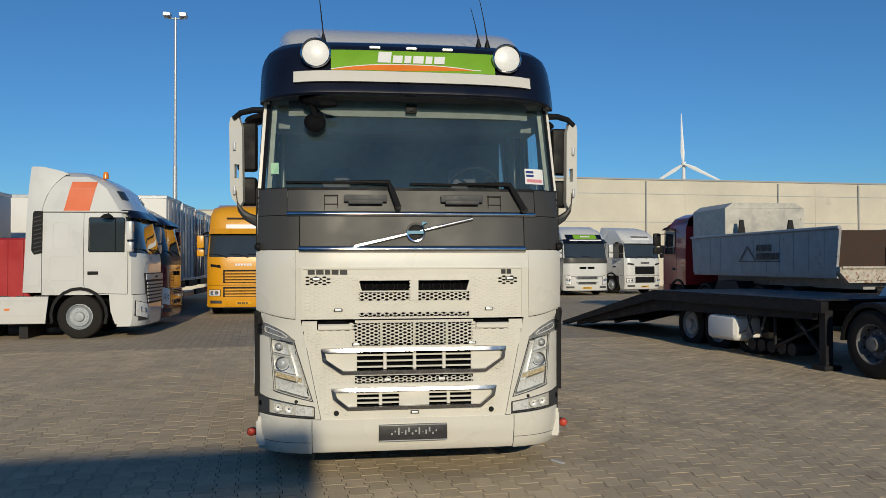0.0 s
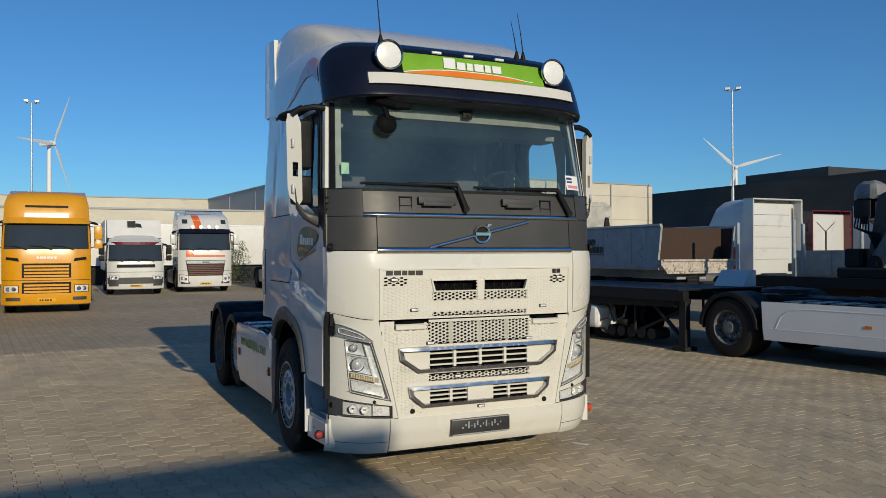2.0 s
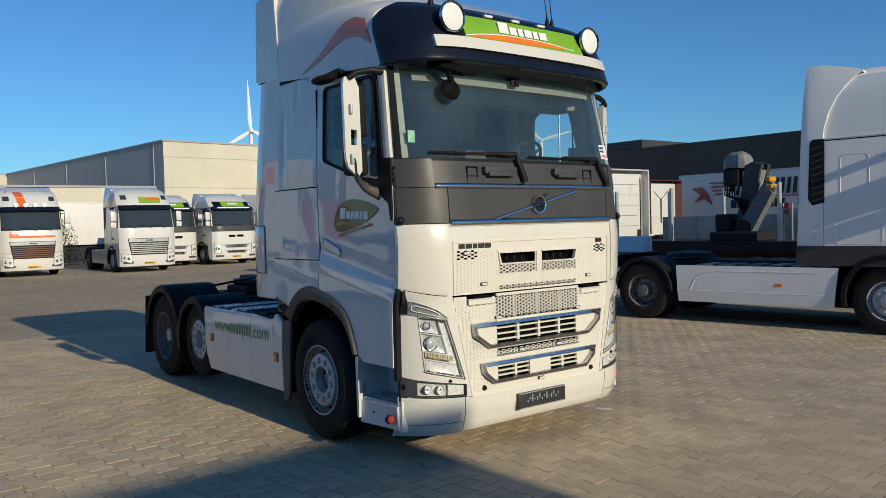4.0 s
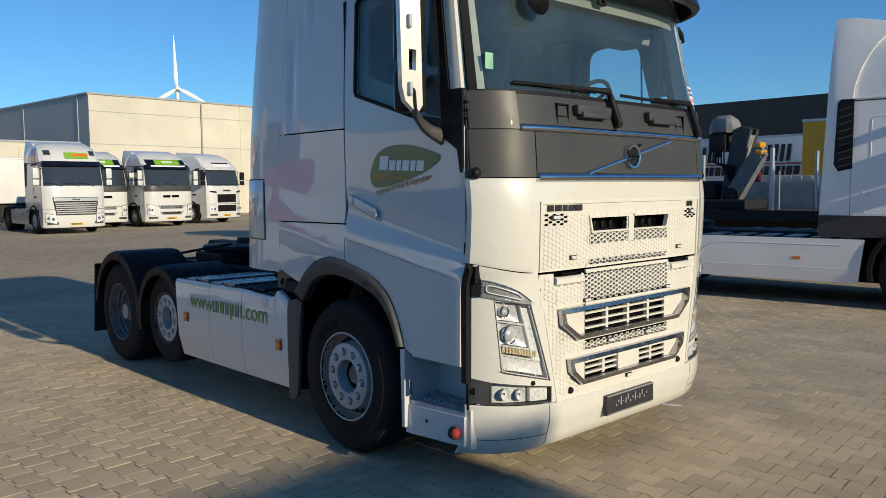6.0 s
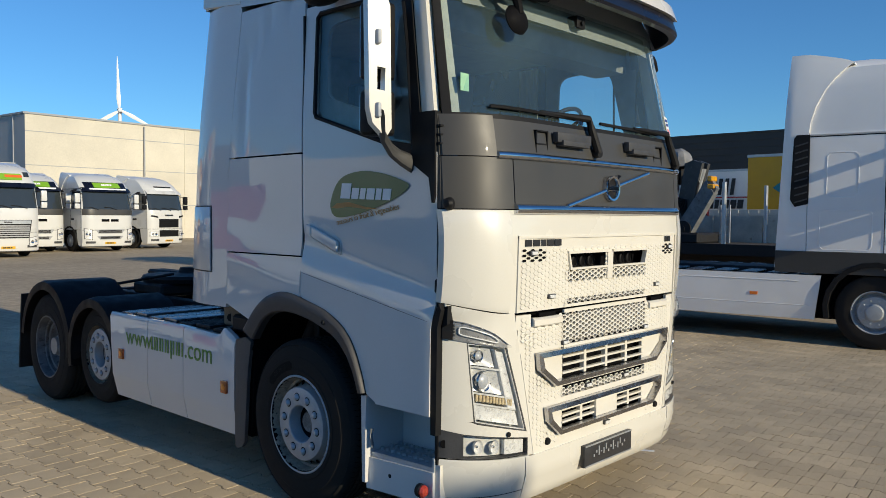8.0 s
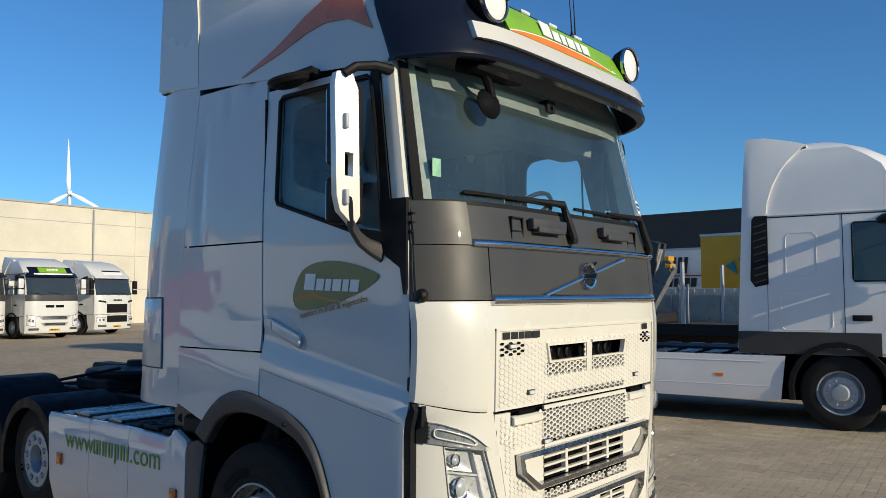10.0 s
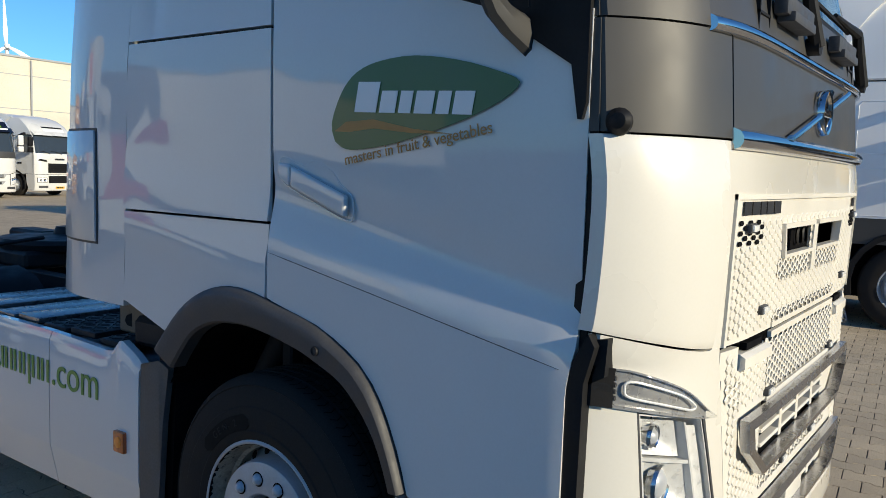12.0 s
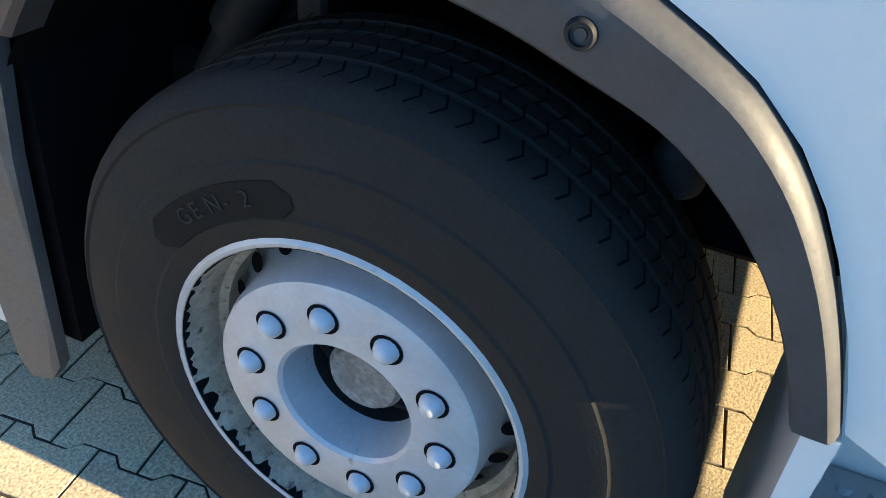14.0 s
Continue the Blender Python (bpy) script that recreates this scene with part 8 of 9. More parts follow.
                for k in range(6):
                    bm = B()
                    yy = y0 + 0.1 + (y1 - y0 - 0.3) * k / 6
                    box(bm, min(s * 0.5, s * (W - 0.05)), max(s * 0.5, s * (W - 0.05)), yy, yy + 0.24, 0.985, 1.01, 0.01)
                    part("deck_cover", bm, CATWALK, sk)
                bm = B()
                box(bm, min(s * 0.5, s * (W - 0.06)), max(s * 0.5, s * (W - 0.06)), y0 + 0.1, y1 - 0.05, 0.36, 0.97, 0.05, 2)
                part("tank", bm, IRON, root)
    if plate:
        bm = B()
        sheet(bm, [0.36, 0.46], -0.26, 0.26, lambda x, z: (x, G(x, z) - 0.034, z), 3, (0, 0.02, 0))
        pl = part("number_plate", bm, PLATE_YELLOW, root)
        bm = B()
        bars(bm, [0.05, 0.05, -0.02, 0.05, 0.05, -0.02, 0.05], 0.055, 0.012, Matrix(((1, 0, 0, -0.20), (0, 0, -1, G(0, 0.4) - 0.036), (0, 1, 0, 0.383), (0, 0, 0, 1))))
        tagged(part("plate_bars", bm, LETTER_BLACK, pl), kind="stuff")
    return root


def place(root, x, y, turn=0.0):
    root.matrix_basis = pose(x, y, 0, 0, 0, turn)
    return root


place(cab_truck("tractor_unit", "white tractor unit with orange roof flash and amber beacon", H=3.92, side_mark=ORANGE_PAINT, beacon=True, plate=False), -5.15, 14.45, 90)
place(cab_truck("tractor_unit", "maroon tractor unit parked in a row", H=3.55, body=MAROON, plate=False, style="volvo"), -5.25, 17.7, 90)
place(cab_truck("tractor_unit", "bright yellow tractor unit with slatted grille", H=3.80, body=YELLOW, style="scania", screen=(1.98, 2.80), roof_slope=0.12), -3.75, 21.4, 0)
place(cab_truck("tractor_unit", "white tractor unit with orange stripe and roof spotlights", H=3.85, stripe=ORANGE_PAINT, slat=SLAT_BROWN, roof_lamps=True), 2.75, 33.2, 0)
place(cab_truck("tractor_unit", "white tractor unit with green roof picture", H=3.80, sign=GREEN, side_mark=RED), 7.2, 31.7, 0)
place(cab_truck("tractor_unit", "white tractor unit with green roof sign", H=3.62, style="volvo", sign=GREEN, plate=False), 9.75, 35.6, 0)
place(cab_truck("tractor_unit", "white tractor unit with green roof sign", H=3.66, style="volvo", sign=GREEN), 12.65, 34.6, 4)
place(cab_truck("tractor_unit", "white tractor unit with dark mirrors and grille", H=3.70, style="scania", slat=BLACK, mirror_mat=BLACK), 16.6, 36.4, 18)
side_truck = place(cab_truck("tractor_unit", "white tractor unit with grey lower cab, standing side on", body=NEAR_WHITE, H=4.02, L=2.3, W=1.25, rear_axles=(4.05,), wheelbase=4.05), 9.124, -0.791, 7.5)
for s in SIDES:
    bm = B()
    sheet(bm, [1.02, 1.05, 1.30, 1.33], 0.9, 2.72, lambda y, z, s=s: (s * 1.256, y, z), 6, (-s * 0.01, 0, 0))
    part("cab_skirt_band", bm, GREY_PANEL, side_truck)
    bm = B()
    sheet(bm, [1.10, 1.13], 1.18, 1.32, lambda y, z, s=s: (s * 1.259, y, z), 2, (-s * 0.004, 0, 0))
    part("type_label", bm, SIGN_WHITE, side_truck)

# rigid box truck
lf = cab_truck("box_truck", "white box truck with dark bumper and roof deflector", H=2.75, L=1.75, W=1.19, screen=(1.50, 2.24), style="rigid", spoiler=False, skirt=False, rear_axles=(3.9,), mirror_mat=BLACK, roof_slope=0.25)
bm = B()
box(bm, -1.22, 1.22, 1.95, 7.6, 1.05, 3.42, 0.03, 2)
part("load_box", bm, TARP_WHITE, lf)
bm = B()
prism(bm, [(-1.15, 0.72, 2.55), (-1.15, 1.93, 2.5), (-1.15, 1.93, 3.40), (-1.15, 1.30, 3.38)], (2.3, 0, 0))
part("roof_deflector", bm, TARP_WHITE, lf)
bm = B()
prism(bm, [(-0.30, 1.02, 3.05), (0.05, 1.02, 3.05), (0.05, 1.15, 3.33), (-0.30, 1.15, 3.33)], (0, -0.03, 0))
prism(bm, [(0.06, 1.02, 3.08), (0.32, 1.0, 3.06), (0.26, 1.08, 3.2), (0.06, 1.1, 3.24)], (0, -0.03, 0))
part("box_mark", bm, LETTER_BLACK, lf)
bm = B()
sheet(bm, [2.24, 2.36], -1.0, 1.0, lambda x, z: (x, 0.16 + 0.2 * abs(x) ** 4, z), 10, (0, 0.05, 0))
part("sun_visor", bm, MAROON, lf)
place(lf, -0.45, 31.9, 0)


# tipper truck, standing with its back to the yard
def tipper():
    root = cab_truck("tipper_truck", "red tipper truck with a dented grey steel body", H=3.30, L=2.0, body=RED, style="scania", spoiler=False, skirt=False, plate=False, rear_axles=(1.9, 5.0, 6.37), mirror_mat=BLACK, roof_slope=0.2)
    bm = B()
    x = 1.27
    prism(bm, [(-x, 2.62, 1.44), (-x, 9.75, 1.44), (-x, 9.9, 2.50), (-x, 2.52, 2.50)], (0.06, 0, 0))
    prism(bm, [(x, 2.62, 1.44), (x, 9.75, 1.44), (x, 9.9, 2.50), (x, 2.52, 2.50)], (-0.06, 0, 0))
    prism(bm, [(-x + 0.06, 2.62, 1.44), (x - 0.06, 2.62, 1.44), (x - 0.06, 2.52, 2.50), (-x + 0.06, 2.52, 2.50)], (0, 0.05, 0))
    box(bm, -x + 0.03, x - 0.03, 2.62, 9.75, 1.36, 1.44)
    box(bm, -0.5, 0.5, 2.7, 9.6, 1.10, 1.36)
    for s in SIDES:
        tube(bm, [(s * x, 2.50, 2.50), (s * x, 9.9, 2.50)], 0.045, 6)
        for k in range(11):
            y = 3.1 + 0.62 * k
            prism(bm, [(s * x, y, 1.47), (s * x, y + 0.05, 1.47), (s * x, y + 0.05, 2.46), (s * x, y, 2.46)], (s * 0.006, 0, 0))
    part("tipper_body", bm, TIP_GREY, root, "dented grey steel tipper body", smooth=False)
    bm = B()
    box(bm, -x + 0.08, x - 0.08, 2.9, 9.6, 1.445, 1.47)
    prism(bm, [(-x + 0.065, 9.75, 1.47), (-x + 0.065, 9.85, 2.45), (-x + 0.065, 2.8, 2.45), (-x + 0.065, 2.85, 1.47)], (0.004, 0, 0))
    prism(bm, [(x - 0.065, 9.75, 1.47), (x - 0.065, 9.85, 2.45), (x - 0.065, 2.8, 2.45), (x - 0.065, 2.85, 1.47)], (-0.004, 0, 0))
    box(bm, -x + 0.08, x - 0.08, 2.86, 2.87, 1.47, 2.42)
    box(bm, -x + 0.02, x - 0.02, 9.40, 9.44, 1.62, 2.46)
    part("body_lining", bm, RUST, root, "rusty brown inside of the tipper body", smooth=False)
    bm = B()
    prism(bm, [(-x, 9.78, 1.62), (x, 9.78, 1.62), (x, 9.78, 1.50), (x - 0.22, 9.78, 1.26), (-x + 0.22, 9.78, 1.26), (-x, 9.78, 1.50)], (0, 0.12, 0))
    tube(bm, [(-x + 0.05, 9.91, 1.60), (x - 0.05, 9.91, 1.60)], 0.035, 6)
    for k in range(4):
        prism(bm, [(-0.95 + 0.5 * k, 9.90, 1.32), (-0.63 + 0.5 * k, 9.90, 1.32), (-0.68 + 0.5 * k, 9.90, 1.42), (-0.90 + 0.5 * k, 9.90, 1.42)], (0, 0.03, 0))
    part("tailgate", bm, RUST_LIGHT, root, "chipped pale tailgate with rust")
    bm = B()
    box(bm, -1.22, 1.22, 2.54, 4.6, 2.53, 3.30)
    prism(bm, [(-1.22, 2.54, 3.304), (-0.98, 2.54, 3.46), (0.98, 2.54, 3.46), (1.22, 2.54, 3.304)], (0, 2.06, 0))
    part("cab_guard_box", bm, TIP_BARE, root, "bare galvanised box behind the cab", smooth=False)
    for s in SIDES:
        bm = B()
        M = Matrix(((0, 0, s, s * 1.295), (s, 0, 0, 6.4 if s > 0 else 6.9), (0, 1, 0, 1.80), (0, 0, 0, 1)))
        bars(bm, [0.13, 0.05, 0.13, 0.12, 0.12], 0.17, 0.03, M @ Matrix.Translation((0, 0.22, 0)), 0.004, 0.2)
        bars(bm, [0.14, 0.13, 0.12, 0.12, 0.13, 0.12, 0.12], 0.17, 0.03, M, 0.004, 0.2)
        prism(bm, [M @ Vector(p) for p in ((-0.9, -0.06, 0), (1.15, -0.06, 0), (1.15, -0.04, 0), (-0.9, -0.04, 0))], M.to_3x3() @ Vector((0, 0, 0.004)))
        prism(bm, [M @ Vector(p) for p in ((-0.9, -0.04, 0), (-0.45, 0.38, 0), (0.0, -0.02, 0), (-0.05, -0.02, 0), (-0.45, 0.32, 0), (-0.84, -0.04, 0))], M.to_3x3() @ Vector((0, 0, 0.004)))
        part("body_lettering", bm, LETTER_BLACK, root, smooth=False)
        bm = B()
        box(bm, s * 0.95 - 0.16, s * 0.95 + 0.16, 9.72, 9.80, 0.86, 0.98, 0.01)
        part("tail_light", bm, RED_LAMP, root)
    for x_, y_, h_ in ((0.9, 4.9, 0.5), (0.2, 6.2, 0.42)):
        bm = B()
        prism(bm, [(x_ - 0.12, y_, 2.45), (x_ + 0.12, y_, 2.45), (x_ + 0.05, y_, 2.45 + h_), (x_ - 0.05, y_, 2.45 + h_)], (0, 0.06, 0))
        part("tarp_bracket", bm, IRON, root)
    bm = B()
    box(bm, -1.15, 1.15, 9.5, 9.72, 0.82, 1.02)
    cyl(bm, (-0.2, 9.6, 1.08), (0.2, 9.6, 1.08), 0.08)
    part("rear_underrun", bm, IRON, root)
    for s in SIDES:
        bm = B()
        prism(bm, [(s * 1.22, 3.9, 0.95), (s * 1.22, 5.4, 0.95), (s * 1.22, 5.2, 1.2), (s * 1.22, 4.1, 1.2)], (-s * 0.5, 0, 0))
        part("tool_box", bm, IRON, root)
    return root


place(tipper(), 11.75, 19.9, 180)

# low-loader with a folding ramp
ll = thing("low_loader", "black low-loader deck with a long tapered ramp", "trailer")
ll.matrix_basis = pose(8.15, 5.4, 0, 0, 0, 7.0)
bm = B()
for s in SIDES:
    prism(bm, [(s * 1.25, 0.0, 0.92), (s * 1.25, 5.2, 0.92), (s * 1.25, 10.1, 0.02), (s * 1.25, 10.15, 0.08), (s * 1.25, 5.2, 1.10), (s * 1.25, 0.0, 1.10)], (-s * 0.14, 0, 0))
    prism(bm, [(s * 0.45, 0.0, 0.92), (s * 0.45, 5.2, 0.92), (s * 0.45, 10.1, 0.02), (s * 0.45, 10.15, 0.08), (s * 0.45, 5.2, 1.08), (s * 0.45, 0.0, 1.08)], (-s * 0.12, 0, 0))
frame_part = part("deck_frame", bm, LOADER_BLACK, ll, smooth=False)
bm = B()
prism(bm, [(-1.15, 0.3, 0.80), (-1.15, 5.0, 0.70), (-1.15, 9.4, 0.06), (-1.15, 9.4, 0.14), (-1.15, 5.2, 0.95), (-1.15, 0.3, 0.95)], (0.1, 0, 0))
part("side_beam", bm, LOADER_BLACK, ll, smooth=False)
for k in range(38):
    y = 0.1 + 0.265 * k
    za, zb = (1.104 - max(0.0, q - 5.2) * 0.206 for q in (y, y + 0.258))
    bm = B()
    prism(bm, [(-1.25, y, za), (-1.25, y + 0.258, zb), (-1.25, y + 0.258, zb + 0.026), (-1.25, y, za + 0.026)], (2.5, 0, 0))
    part("deck_plank", bm, LOADER_BLACK, ll, smooth=False)
for x in (-1.0, 1.0):
    for y in (0.12,):
        bm = B()
        box(bm, x - 0.07, x + 0.07, y, y + 0.14, 0.08, 0.95)
        box(bm, x - 0.16, x + 0.16, y - 0.08, y + 0.22, 0.0, 0.08)
        tube(bm, [(x, y + 0.1, 0.2), (x, y + 0.9, 0.9)], 0.04, 6)
        tube(bm, [(x, y + 0.1, 0.75), (x, y + 1.3, 0.25)], 0.03, 6)
        tube(bm, [(x, y + 1.3, 0.25), (x, y + 1.3, 0.95)], 0.03, 6)
        part("support_leg", bm, IRON, ll)
bm = B()
box(bm, -1.22, -0.6, 2.28, 3.2, 0.26, 0.74, 0.14, 3)
part("water_tank", bm, TARP_WHITE, ll, "white plastic tank under the deck")
for k in range(5):
    bm = B()
    cyl(bm, (-1.0, 1.0 + 0.27 * k, 0.24), (-0.6, 1.0 + 0.27 * k, 0.24), 0.11, 12)
    part("air_vessel", bm, IRON, ll)
for y in (2.6, 3.7, 4.7):
    for s in SIDES:
        far_wheel(ll, s, (s * 0.62, y, 0.40), 0.40, W=0.3)
for k in range(3):
    bm = B()
    tube(bm, [(-1.1, 1.5 + 0.4 * k, 0.9), (-1.13, 1.6 + 0.4 * k, 0.55 - 0.05 * k), (-1.1, 1.9 + 0.4 * k, 0.42), (-1.05, 2.2 + 0.4 * k, 0.9)], 0.022, 6)
    part("air_hose", bm, GREY_PLASTIC, ll)
bm = B()
prism(bm, [(0.75, 0.25, 1.13), (1.15, 0.25, 1.13), (1.15, 0.25, 1.45), (1.0, 0.25, 1.45)], (0, 0.7, 0))
part("wheel_chock_plate", bm, TARP_WHITE, ll, "white steel wheel plate")

# flatbed trailer with stakes
fb = thing("flatbed_trailer", "flatbed trailer with steel stakes and timber deck", "trailer")
bm = B()
box(bm, 11.9, 14.4, -4.0, 9.4, 1.05, 1.22, 0.01)
for x in (12.6, 13.6):
    box(bm, x, x + 0.12, -4.0, 9.2, 0.75, 1.05)
part("deck", bm, WOOD, fb)
bm = B()
box(bm, 11.85, 11.93, -4.0, 9.42, 1.02, 1.25)
part("side_rail", bm, IRON, fb)
for y in (-2.4, -0.6, 1.2, 2.9, 4.4, 7.2, 8.9):
    for x in (11.95, 14.25):
        bm = B()
        box(bm, x, x + 0.09, y, y + 0.07, 1.2, 2.55 if y > 2 else 2.2, 0.01)
        part("stake", bm, GALV, fb)
for y in (-2.5, -1.2, 0.1):
    for x, s in ((11.98, -1), (14.3, 1)):
        far_wheel(fb, s, (x, y, 0.5), 0.5, W=0.35)
bm = B()
box(bm, 14.33, 14.38, 3.2, 9.2, 1.22, 1.85)
for k in range(5):
    box(bm, 14.30, 14.34, 3.3 + 1.2 * k, 3.36 + 1.2 * k, 1.22, 1.85)
part("drop_side", bm, TIP_BARE, fb)
# crane folded on it
cr = thing("loading_crane", "folded dark grey loading crane under a tarpaulin hood", "crane")
bm = B()
box(bm, 12.45, 13.65, 5.2, 6.5, 1.22, 1.46, 0.04)
box(bm, 12.7, 13.3, 6.06, 6.5, 1.46, 1.88, 0.04)
cyl(bm, (13.0, 5.8, 1.4), (13.0, 5.8, 1.75), 0.24, 16)
part("crane_base", bm, IRON, cr)
for x0 in (12.78, 13.08):
    bm = B()
    prism(bm, [(x0, 6.0, 1.42), (x0, 5.66, 1.42), (x0, 5.42, 2.5), (x0, 5.30, 3.02), (x0, 5.52, 3.10), (x0, 5.70, 3.02)], (0.13, 0, 0))
    part("column_plate", bm, CRANE_DARK, cr)
for x0, r in ((12.98, 0.055), (12.88, 0.035)):
    bm = B()
    cyl(bm, (x0, 5.72, 1.65), (x0, 5.34, 2.9), r, 12)
    cyl(bm, (x0, 5.60, 2.05), (x0, 5.50, 2.4), r * 1.5, 12)
    part("lift_ram", bm, STEEL, cr, "grey hydraulic ram")
bm = B()
prism(bm, [(12.62, 5.80, 1.62), (12.62, 5.50, 1.40), (12.62, 4.95, 2.34), (12.62, 5.14, 2.62)], (0.24, 0, 0))
prism(bm, [(12.66, 5.16, 2.30), (12.66, 5.02, 2.24), (12.66, 4.90, 2.44), (12.66, 5.06, 2.70)], (0.16, 0, 0))
jib = part("jib", bm, CRANE_GREY, cr, "pale grey jib folded down")
bm = B()
cyl(bm, (12.58, 5.64, 1.54), (12.90, 5.64, 1.54), 0.19, 20)
cyl(bm, (12.56, 5.64, 1.54), (12.92, 5.64, 1.54), 0.06, 12)
part("jib_pivot", bm, IRON, jib)
bm = B()
box(bm, 12.60, 12.88, 4.94, 5.10, 2.44, 2.54, 0.02)
box(bm, 12.60, 12.88, 4.98, 5.10, 2.60, 2.72, 0.02)
part("jib_tip", bm, YELLOW, jib, "worn yellow jib end")
bm = B()
rng = random.Random(9)
top = [(12.72, 6.30, 2.98), (13.22, 6.30, 2.98), (13.22, 5.70, 3.0), (12.72, 5.70, 3.0)]
rows = []
for z, k in ((0.0, 1.0), (0.10, 1.04), (0.22, 0.98), (0.33, 0.82), (0.40, 0.45)):
    row_ = []
    for q in range(20):
        t = 2 * math.pi * q / 20
        cx_, cy_ = math.copysign(abs(math.cos(t)) ** 0.6, math.cos(t)), math.copysign(abs(math.sin(t)) ** 0.6, math.sin(t))
        w = k * (1 + rng.uniform(-0.07, 0.07))
        row_.append(bm.verts.new((12.97 + 0.26 * cx_ * w, 6.0 + 0.31 * cy_ * w, 2.97 + z + rng.uniform(-0.02, 0.02))))
    rows.append(row_)
for a, b in zip(rows, rows[1:]):
    for k in range(20):
        bm.faces.new((a[k], a[(k + 1) % 20], b[(k + 1) % 20], b[k]))
bm.faces.new(rows[-1])
part("hood", bm, TARP_GREY, cr, "creased grey tarpaulin hood", angle=20)
bm = B()
box(bm, 12.74, 13.2, 5.86, 6.28, 2.55, 2.97, 0.05, 2)
lathe(bm, [(0.0, 0.0), (0.07, 0.0), (0.07, 0.2), (0.0, 0.2)], (12.9, 6.12, 2.42), (0, 0, 1), 12)
part("valve_block", bm, IRON, cr)
for k in range(6):
    bm = B()
    tube(bm, [(12.74, 6.2 - 0.06 * k, 2.6), (12.70, 6.22 - 0.07 * k, 2.35 - 0.02 * k), (12.74, 5.9 - 0.05 * k, 2.2), (12.76, 5.72 - 0.02 * k, 1.8), (12.80, 5.85, 1.5)], 0.018, 5)
    part("hydraulic_hose", bm, BLACK, cr)
lad = thing("step_ladder", "pale steel step ladder hooked on the flatbed", "ladder")
for y in (4.94, 5.16):
    bm = B()
    box(bm, 13.5, 13.54, y, y + 0.03, 1.22, 2.1)
    part("rail", bm, GALV, lad)
for k in range(4):
    bm = B()
    box(bm, 13.5, 13.54, 4.97, 5.16, 1.40 + 0.18 * k, 1.43 + 0.18 * k)
    part("rung", bm, GALV, lad)


# cabs seen from behind and trailers beyond
def bare_cab(name, label, x, y, body, back, H, W=1.22, flash=None):
    root = thing(name, label, "truck", "cabs seen from behind")
    bm = B()
    rows = []
    for z, w, yf in ((0.95, W, 2.3), (1.6, W, 2.35), (2.3, W, 2.3), (2.9, W - 0.03, 2.0), (H - 0.3, W - 0.06, 1.7), (H - 0.08, W - 0.16, 1.4), (H, W - 0.4, 1.1)):
        rows.append([bm.verts.new(p) for p in ((-w, 0.12, z), (w, 0.12, z), (w, yf - 0.25, z), (w - 0.25, yf, z), (-w + 0.25, yf, z), (-w, yf - 0.25, z))])
    for a, b in zip(rows, rows[1:]):
        for k in range(6):
            bm.faces.new((a[k], a[(k + 1) % 6], b[(k + 1) % 6], b[k]))
    bm.faces.new(rows[0])
    bm.faces.new(rows[-1])
    part("cab", bm, body, root)
    bm = B()
    box(bm, -W + 0.05, W - 0.05, 0.0, 0.13, 1.0, H - 0.12, 0.06, 2)
    part("rear_panel", bm, back, root)
    bm = B()
    for s in SIDES:
        box(bm, s * (W - 0.03) - 0.03, s * (W - 0.03) + 0.03, -0.35, 0.15, 1.1, H, 0.02)
    box(bm, -W, W, -0.35, 0.15, H - 0.05, H, 0.02)
    part("wind_deflector", bm, body, root)
    if flash is None:
        for line, r in (([(-0.55, -0.01, H - 0.5), (0.0, -0.02, 2.7), (0.55, -0.01, H - 0.5)], 0.014), ([(0.0, -0.02, 1.6), (0.0, -0.03, 2.7)], 0.03)):
            bm = B()
            tube(bm, line, r, 6)
            part("air_line", bm, IRON, root)
    else:
        for q in SIDES:
            bm = B()
            tube(bm, [(q * (W - 0.16), -0.02, 1.15), (q * (W - 0.16), -0.02, H - 0.3)], 0.02, 6)
            part("grab_rail", bm, IRON, root)
            bm = B()
            box(bm, q * (W - 0.25) - 0.12, q * (W - 0.25) + 0.12, -0.04, 0.0, 1.1, 1.4, 0.02)
            part("rear_vent", bm, IRON, root)
        for k in range(5):
            bm = B()
            box(bm, -W + 0.3, W - 0.3, -0.008, 0.002, 1.55 + 0.4 * k, 1.562 + 0.4 * k)
            part("panel_seam", bm, GREY_PLASTIC, root)
    bm = B()
    box(bm, -0.5, 0.5, -0.3, 0.1, 0.7, 1.05, 0.03)
    part("cross_member", bm, IRON, root)
    bm = B()
    box(bm, -0.45, 0.45, -3.2, 2.0, 0.65, 1.0)
    part("chassis_frame", bm, IRON, root)
    for s in SIDES:
        far_wheel(root, s, (s * 1.22, 1.2, 0.51))
        far_wheel(root, s, (s * 1.22, -2.4, 0.51), dual=True)
        bm = B()
        sheet(bm, steps(2.05, 2.75, 2), 1.0, 1.9, lambda yy, z, s=s: (s * (W + 0.006), yy, z), 3, (-s * 0.02, 0, 0))
        part("side_window", bm, DARK_GLASS, root)
        if flash is not None:
            bm = B()
            sheet(bm, steps(1.2, 2.0, 2), 0.3, 2.0, lambda yy, z, s=s: (s * (W + 0.008), yy, z), 3, (-s * 0.02, 0, 0))
            part("side_flash", bm, flash, root)
    root.matrix_basis = pose(x, y, 0)
    return root


